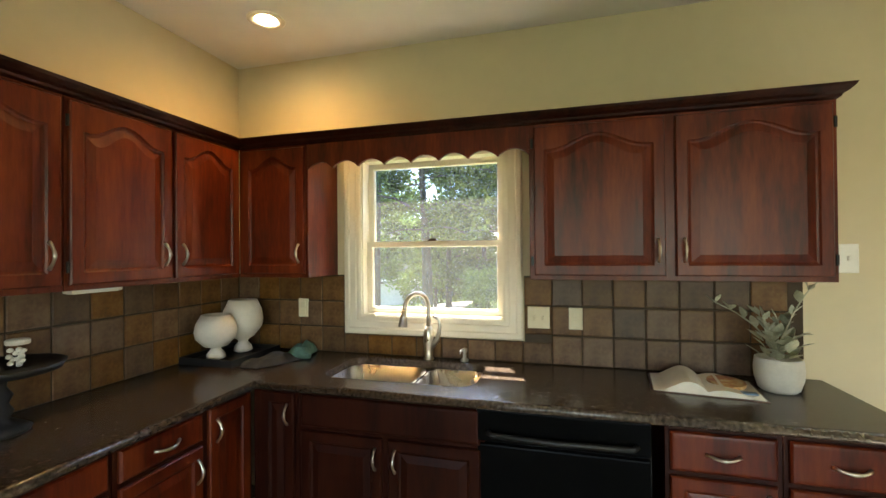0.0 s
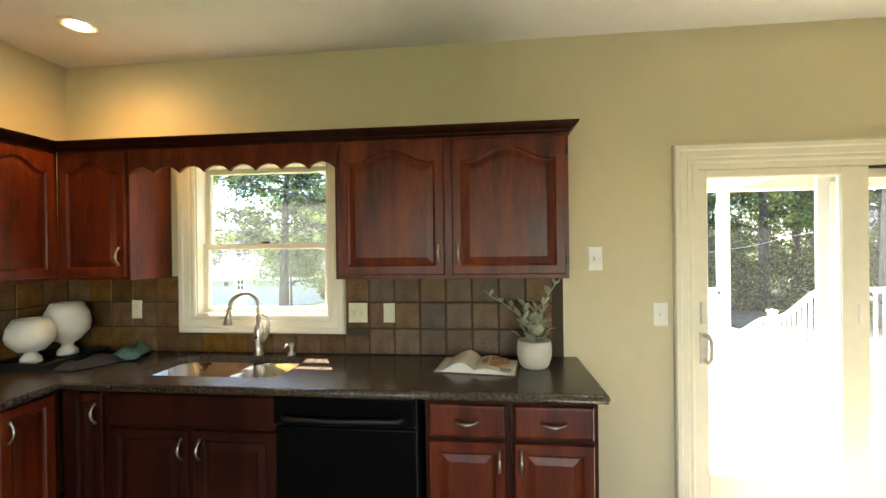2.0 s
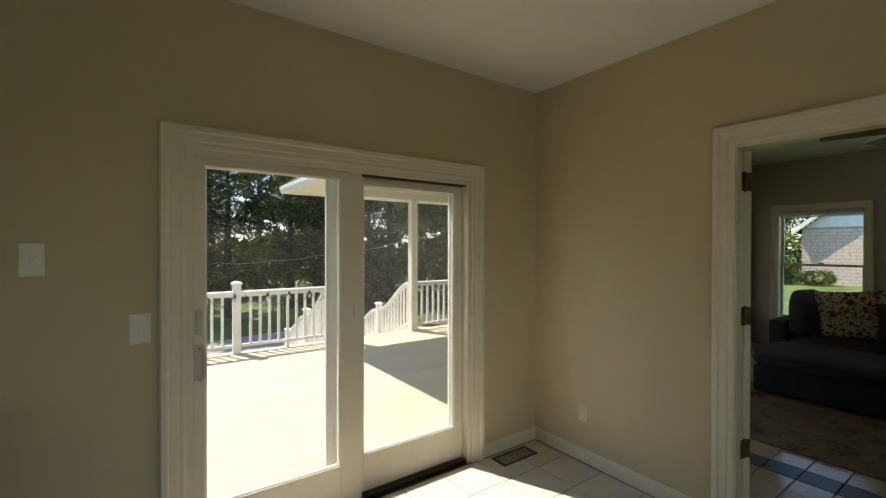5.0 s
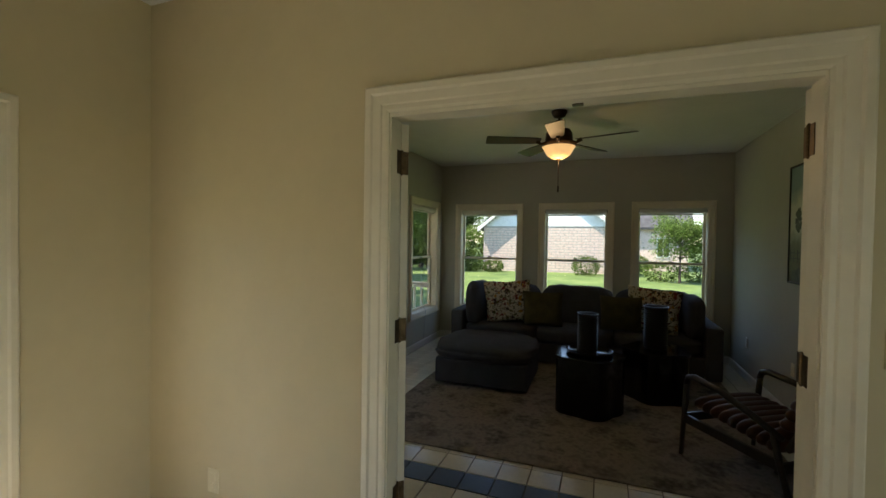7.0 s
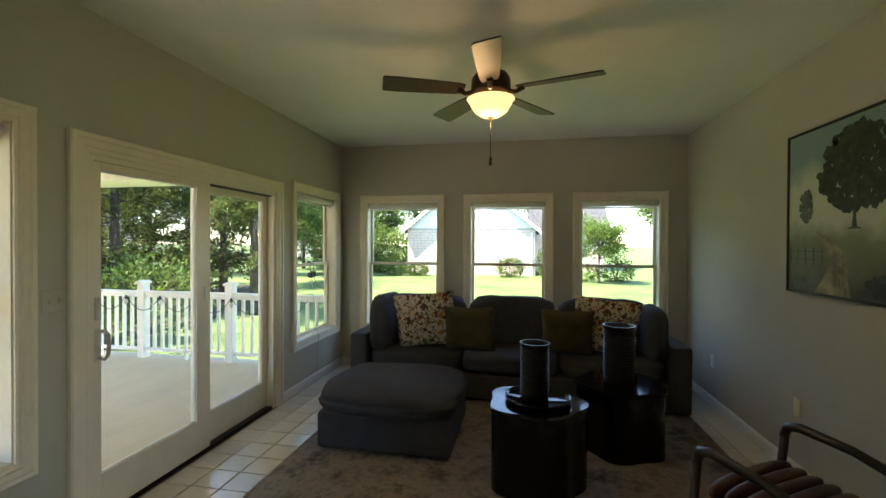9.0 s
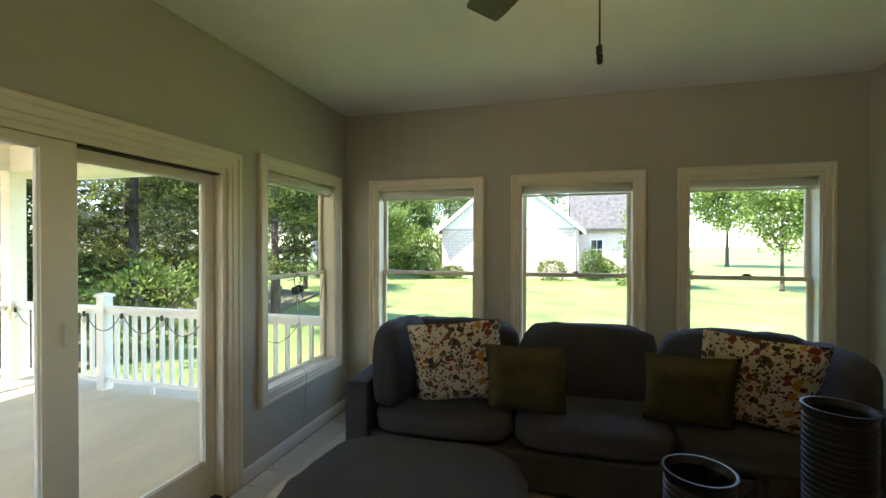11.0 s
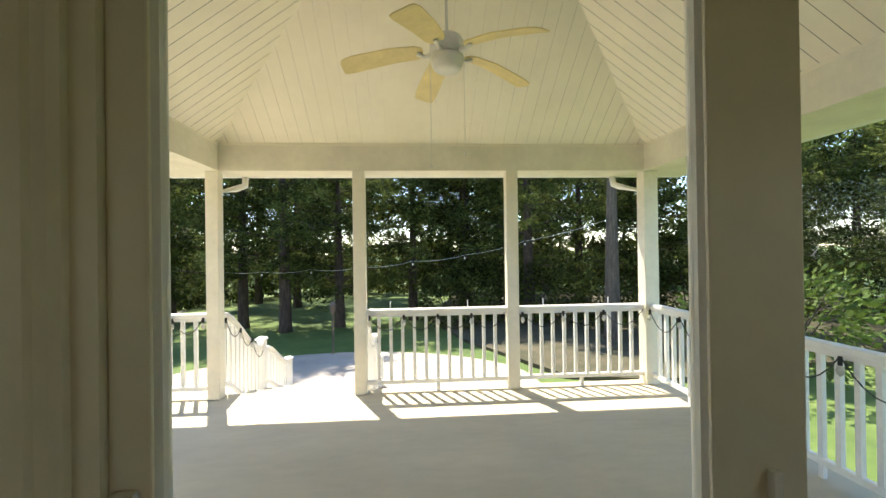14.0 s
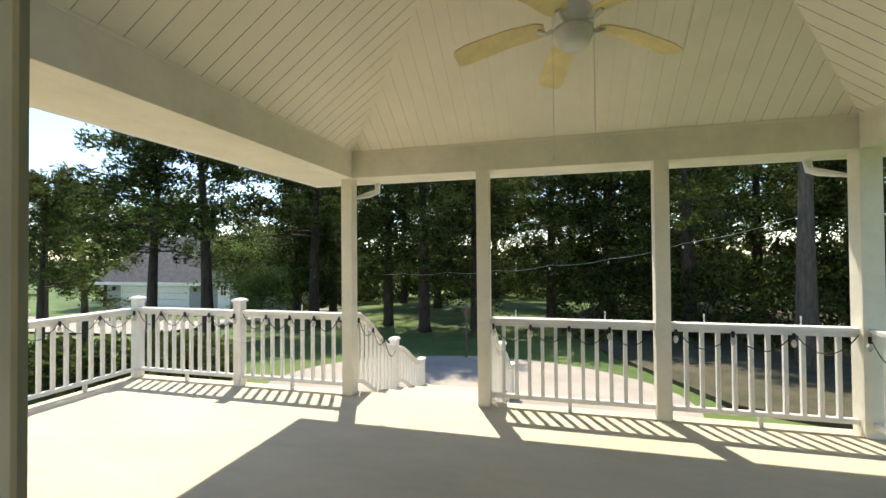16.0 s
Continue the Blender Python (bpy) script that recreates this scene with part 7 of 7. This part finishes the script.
part("fascia", boxes((GX0 - 0.5, GX1 + 0.5, GY - 0.56, GY - 0.52, ez2 - 0.42, ez2 - 0.20)), M["vinyl"], gh, "white fascia and gutter board")
part("soffit", boxes((GX0 - 0.5, GX1 + 0.5, GY - 0.52, GY - 0.03, ez2 - 0.40, ez2 - 0.38)), M["vinyl"], gh)
gdoor = bmesh.new()
frame_bm(gdoor, fG, -25.6, -19.3, hz2, -0.66, [(0, 0.03), (0, 0.07), (0.12, 0.07), (0.12, 0.03)], False)
gd = part("garage_door", gdoor, M["vinyl"], gh)
for k in range(4):
    q = bmesh.new()
    z0_, z1_ = hz2 + 0.01 + 0.482 * k, hz2 + 0.482 * (k + 1) - 0.01
    loops(q, [[fG(-25.59, z0_, 0.03), fG(-19.31, z0_, 0.03), fG(-19.31, z1_, 0.03), fG(-25.59, z1_, 0.03)],
              [fG(-25.57, z0_ + 0.02, 0.05), fG(-19.33, z0_ + 0.02, 0.05), fG(-19.33, z1_ - 0.02, 0.05), fG(-25.57, z1_ - 0.02, 0.05)]])
    part("door_panel", q, M["vinyl"], gd)
part("door", boxes((-16.65, -15.6, GY - 0.07, GY - 0.03, hz2 + 0.1, -0.36)), M["vinyl"], gh, "white entry door with a small window")
house_window(gh, face_y(GY - 0.072), -16.35, -15.9, -1.25, -0.55)
for x in (-26.4, -18.6, -17.2):
    part("wall_lamp", boxes((x - 0.09, x + 0.09, GY - 0.2, GY - 0.03, -1.0, -0.72), bevel=0.03), M["black"], gh, "small dark wall lantern")

for i, (x, y, w) in enumerate(((66, 30, 12), (44, 52, 13))):
    z = ground_z(x, y)
    fh = thing("far_house", (x, y, z), "distant pale house with a grey roof", "house", "distant houses")
    b = bmesh.new()
    box(b, x, x + w, y, y + 9, z, z + 3)
    part("wall", b, M["brick"] if i else M["siding"], fh)
    b = bmesh.new()
    gable_roof(b, x, x + w, y, y + 9, z + 3, 3.4, "x")
    part("roof", b, M["shingle"], fh)
    for k in range(3):
        house_window(fh, face_y(y), x + 1.5 + k * 3.6, x + 2.9 + k * 3.6, z + 0.9, z + 2.3)
        house_window(fh, face_x(x), y + 1.0 + k * 2.6, y + 2.1 + k * 2.6, z + 0.9, z + 2.3)

# ---- string lights, downspouts, small outdoor things ----
def string_lights(pts, sag, every, label, material=None):
    s = thing("string_lights", pts[0], label, "string lights", "deck string lights")
    wire = bmesh.new()
    bulbs = []
    for p, q in zip(pts, pts[1:]):
        p, q = Vector(p), Vector(q)
        n = 8
        line = [p.lerp(q, k / n) - Vector((0, 0, sag * 4 * (k / n) * (1 - k / n))) for k in range(n + 1)]
        tube(wire, line, 0.0045, 5)
        bulbs.append(p)
    part("wire", wire, material or M["wire"], s)
    for p in bulbs[:: every]:
        b = bmesh.new()
        tube(b, [p + Vector((0, 0, 0.0)), p - Vector((0, 0, 0.055))], 0.013, 7)
        so_ = part("bulb_socket", b, M["wire"], s)
        b = bmesh.new()
        lathe(b, [(0.004, -0.125), (0.02, -0.105), (0.024, -0.085), (0.012, -0.056)], p, 8)
        part("bulb", b, M["bulb"], so_)
    return s


def along(p, q, n, z):
    return [(p[0] + (q[0] - p[0]) * k / n, p[1] + (q[1] - p[1]) * k / n, z) for k in range(n + 1)]


string_lights(along((PXA - 0.1, PY - 0.06), (3.55, PY - 0.06), 4, 0.85), 0.17, 1, "black string lights looped along the white railing")
string_lights(along((3.42, PY - 0.06), (DX0 + 0.08, PY - 0.06), 4, 0.85), 0.17, 1, "black string lights looped along the white railing")
string_lights(along((DX0 + 0.06, PY - 0.1), (DX0 + 0.06, 4.6), 6, 0.85), 0.17, 1, "black string lights looped along the white railing")
string_lights(along((PXB + 0.1, PY - 0.06), (PXC - 0.1, PY - 0.06), 4, 0.83), 0.17, 1, "black string lights looped along the white railing")
string_lights(along((PXC + 0.1, PY - 0.06), (PXD - 0.1, PY - 0.06), 3, 0.83), 0.17, 1, "black string lights looped along the white railing")
string_lights(along((PXD - 0.06, PY - 0.12), (PXD - 0.06, 3.4), 7, 0.83), 0.2, 1, "black string lights looped along the white railing")
string_lights([(PXA + 0.06, 7.35, 0.82), (PXA + 0.06, 7.75, 0.64), (PXA + 0.06, 8.1, 0.45), (PXA + 0.06, 8.5, 0.2)], 0.15, 1, "black string lights looped along the stair railing")
string_lights([(1.5, 15.0, 1.05), (2.8, 14.8, 1.0), (4.2, 14.6, 1.05), (5.6, 14.4, 1.1), (7.0, 14.2, 1.25), (8.4, 14.0, 1.4), (10.0, 13.8, 1.75), (12.2, 13.6, 2.3)], 0.06, 1, "pale string lights strung between the cedars", M["pale_wire"])

for x, s in ((PXA, 1), (PXD, -1)):
    b = bmesh.new()
    tube(b, [(x + s * 0.16, PY + 0.44, BB + 0.03), (x + s * 0.16, PY + 0.43, BB - 0.08), (x + s * 0.12, PY + 0.3, BB - 0.13), (x - 0.005, PY + 0.125, BB - 0.20), (x - 0.01, PY + 0.112, GZ + 0.1)] if s > 0 else
         [(x + s * 0.2, PY + 0.44, BB + 0.03), (x + s * 0.2, PY + 0.40, BB - 0.08), (x + s * 0.16, PY + 0.32, BB - 0.12), (x + 0.01, PY + 0.14, BB - 0.20), (x + 0.025, PY + 0.125, GZ + 0.1)], 0.038, 8)
    solid("downspout", b, M["vinyl"], "white downspout elbow at the porch corner", kind="structure", smooth=True)
for x in (6.75, 7.6, 8.45, 9.2, 4.3):
    b = bmesh.new()
    tube(b, [(x, PY, 0.885), (x, PY, 0.97)], 0.006, 6)
    solid("rail_hook", b, M["vinyl"], "thin white light hook on the top rail", "hook", "rail hooks", at=(x, PY, 0.885))
lp = thing("garden_lamp", (5.2, 12.3, GZ), "slim dark garden lamp post beside the patio", "lamp")
b = bmesh.new()
tube(b, [(5.2, 12.3, GZ), (5.2, 12.3, GZ + 0.95)], 0.022, 8)
part("pole", b, M["bark_dead"], lp)
b = bmesh.new()
lathe(b, [(0.03, 0.93), (0.06, 1.0), (0.07, 1.12), (0.09, 1.13), (0.02, 1.22)], (5.2, 12.3, GZ), 10)
part("lantern", b, M["bark_dead"], lp)

# ---- tiles ----
bs = thing("backsplash", (0.2, YB, ZT), "slate tile backsplash in browns and greys", "backsplash", kind="structure")
part("grout", boxes((XL + 0.0105, KW[0] - 0.112, YB - 0.010, YB - 0.001, ZT + 0.001, UB), (KW[0] - 0.112, KW[1] + 0.112, YB - 0.010, YB - 0.001, ZT + 0.001, KW[2] - 0.112), (KW[1] + 0.112, 1.762, YB - 0.010, YB - 0.001, ZT + 0.001, UB), (XL + 0.001, XL + 0.010, 0.3, YB - 0.0105, ZT + 0.001, UB)), M["grout"], bs)


def tile_mesh(w, h, d, name, bev=0.004):
    b = bmesh.new()
    ring = lambda i, dd: [(i, dd, i), (w - i, dd, i), (w - i, dd, h - i), (i, dd, h - i)]
    loops(b, [ring(0, 0), ring(0, -d * 0.5), ring(bev, -d)])
    me_ = bpy.data.meshes.new(name)
    bmesh.ops.recalc_face_normals(b, faces=b.faces)
    b.to_mesh(me_)
    b.free()
    me_.materials.append(M["slate"])
    return me_


T, Gp = 0.1555, 0.006
tm = tile_mesh(T - Gp, T - Gp, 0.007, "tile")
base_o = Vector((0.2, YB, ZT))


def lay(me_, m, parent, off):
    o = new("tile", me_)
    o.parent = parent
    o.matrix_basis = Matrix.Translation(-off) @ m
    return o


for r in range(3):
    z = ZT + 0.004 + r * (T + 0.003)
    for k in range(21):
        x = XL + 0.014 + k * T
        x1 = x + T - Gp
        if x1 > 1.765:
            continue
        if z + T > KW[2] - 0.11 and x1 > KW[0] - 0.112 and x < KW[1] + 0.112:
            if r == 0:
                me_ = tile_mesh(T - Gp, round(KW[2] - 0.115 - z, 3), 0.007, "tile")
                w = None
            elif x < KW[0] - 0.13 and x1 > KW[0] - 0.112:
                w = round(KW[0] - 0.114 - x, 3)
            elif x < KW[1] + 0.112 and x1 > KW[1] + 0.13:
                w = round(x1 - KW[1] - 0.114, 3)
                x = KW[1] + 0.114
            else:
                continue
            if w:
                me_ = tile_mesh(w, T - Gp, 0.007, "tile")
        else:
            me_ = tm
        lay(me_, Matrix.Translation((x, YB - 0.009, z)) @ Matrix.Rotation(radians(random.uniform(-0.3, 0.3)), 4, "Y"), bs, base_o)
    for k in range(16):
        y = YB - 0.018 - (k + 1) * T
        lay(tm, Matrix.Translation((XL + 0.009, y, z)) @ Matrix.Rotation(radians(90), 4, "Z"), bs, base_o)

# floor tiles: those round the rug and by the doors one by one, the rest joined
def floor_tile(w, name, material):
    b = bmesh.new()
    ring = lambda i, z: [(i, i, z), (w - i, i, z), (w - i, w - i, z), (i, w - i, z)]
    loops(b, [ring(0, -0.011), ring(0, -0.002), ring(0.003, 0.0)])
    me_ = bpy.data.meshes.new(name)
    bmesh.ops.recalc_face_normals(b, faces=b.faces)
    b.to_mesh(me_)
    b.free()
    me_.materials.append(material)
    return me_


ft, ftd = floor_tile(0.196, "floor_tile", M["tile_cream"]), floor_tile(0.196, "floor_tile_dark", M["tile_dark"])
for i in range(24):
    for j in range(20):
        x, y = 5.042 + i * 0.203, YR + 0.002 + j * 0.203
        if 6.32 < x and x + 0.2 < 9.33 and -0.68 < y and y + 0.2 < 2.40:
            continue
        if y + 0.2 > YS - 0.01:
            continue
        o = new("tile", ftd if i == 4 else ft)
        o.parent = floor
        o.location = (x, y, 0.0)
        if x + 0.2 > XF:      # cut to meet the wall
            o.scale = ((XF - 0.004 - x) / 0.196, 1, 1)
kt = floor_tile(0.300, "floor_tile", M["tile_cream"])
for i in range(6):
    for j in range(5):
        o = new("tile", kt)
        o.parent = floor
        o.location = (XE - 0.016 - (i + 1) * 0.305, YB - 0.016 - (j + 1) * 0.305, 0.0)
joined = bmesh.new()
for i in range(21):
    for j in range(18):
        if i < 6 and j < 5:
            continue
        x, y = XE - 0.016 - (i + 1) * 0.305, YB - 0.016 - (j + 1) * 0.305
        if x < XL or y < YSOUTH:
            continue
        ring = lambda q, z: [(x + q, y + q, z), (x + 0.3 - q, y + q, z), (x + 0.3 - q, y + 0.3 - q, z), (x + q, y + 0.3 - q, z)]
        loops(joined, [ring(0, -0.011), ring(0, -0.002), ring(0.003, 0.0)])
jt = part("floor_tiles", joined, M["tile_cream"], floor)
jt["kind"] = "stuff"
for k in range(8):
    o = new("tile", ft)
    o.parent = floor
    o.location = (5.042 - 0.203, OP[0] - 0.1 + k * 0.203, -0.0005)
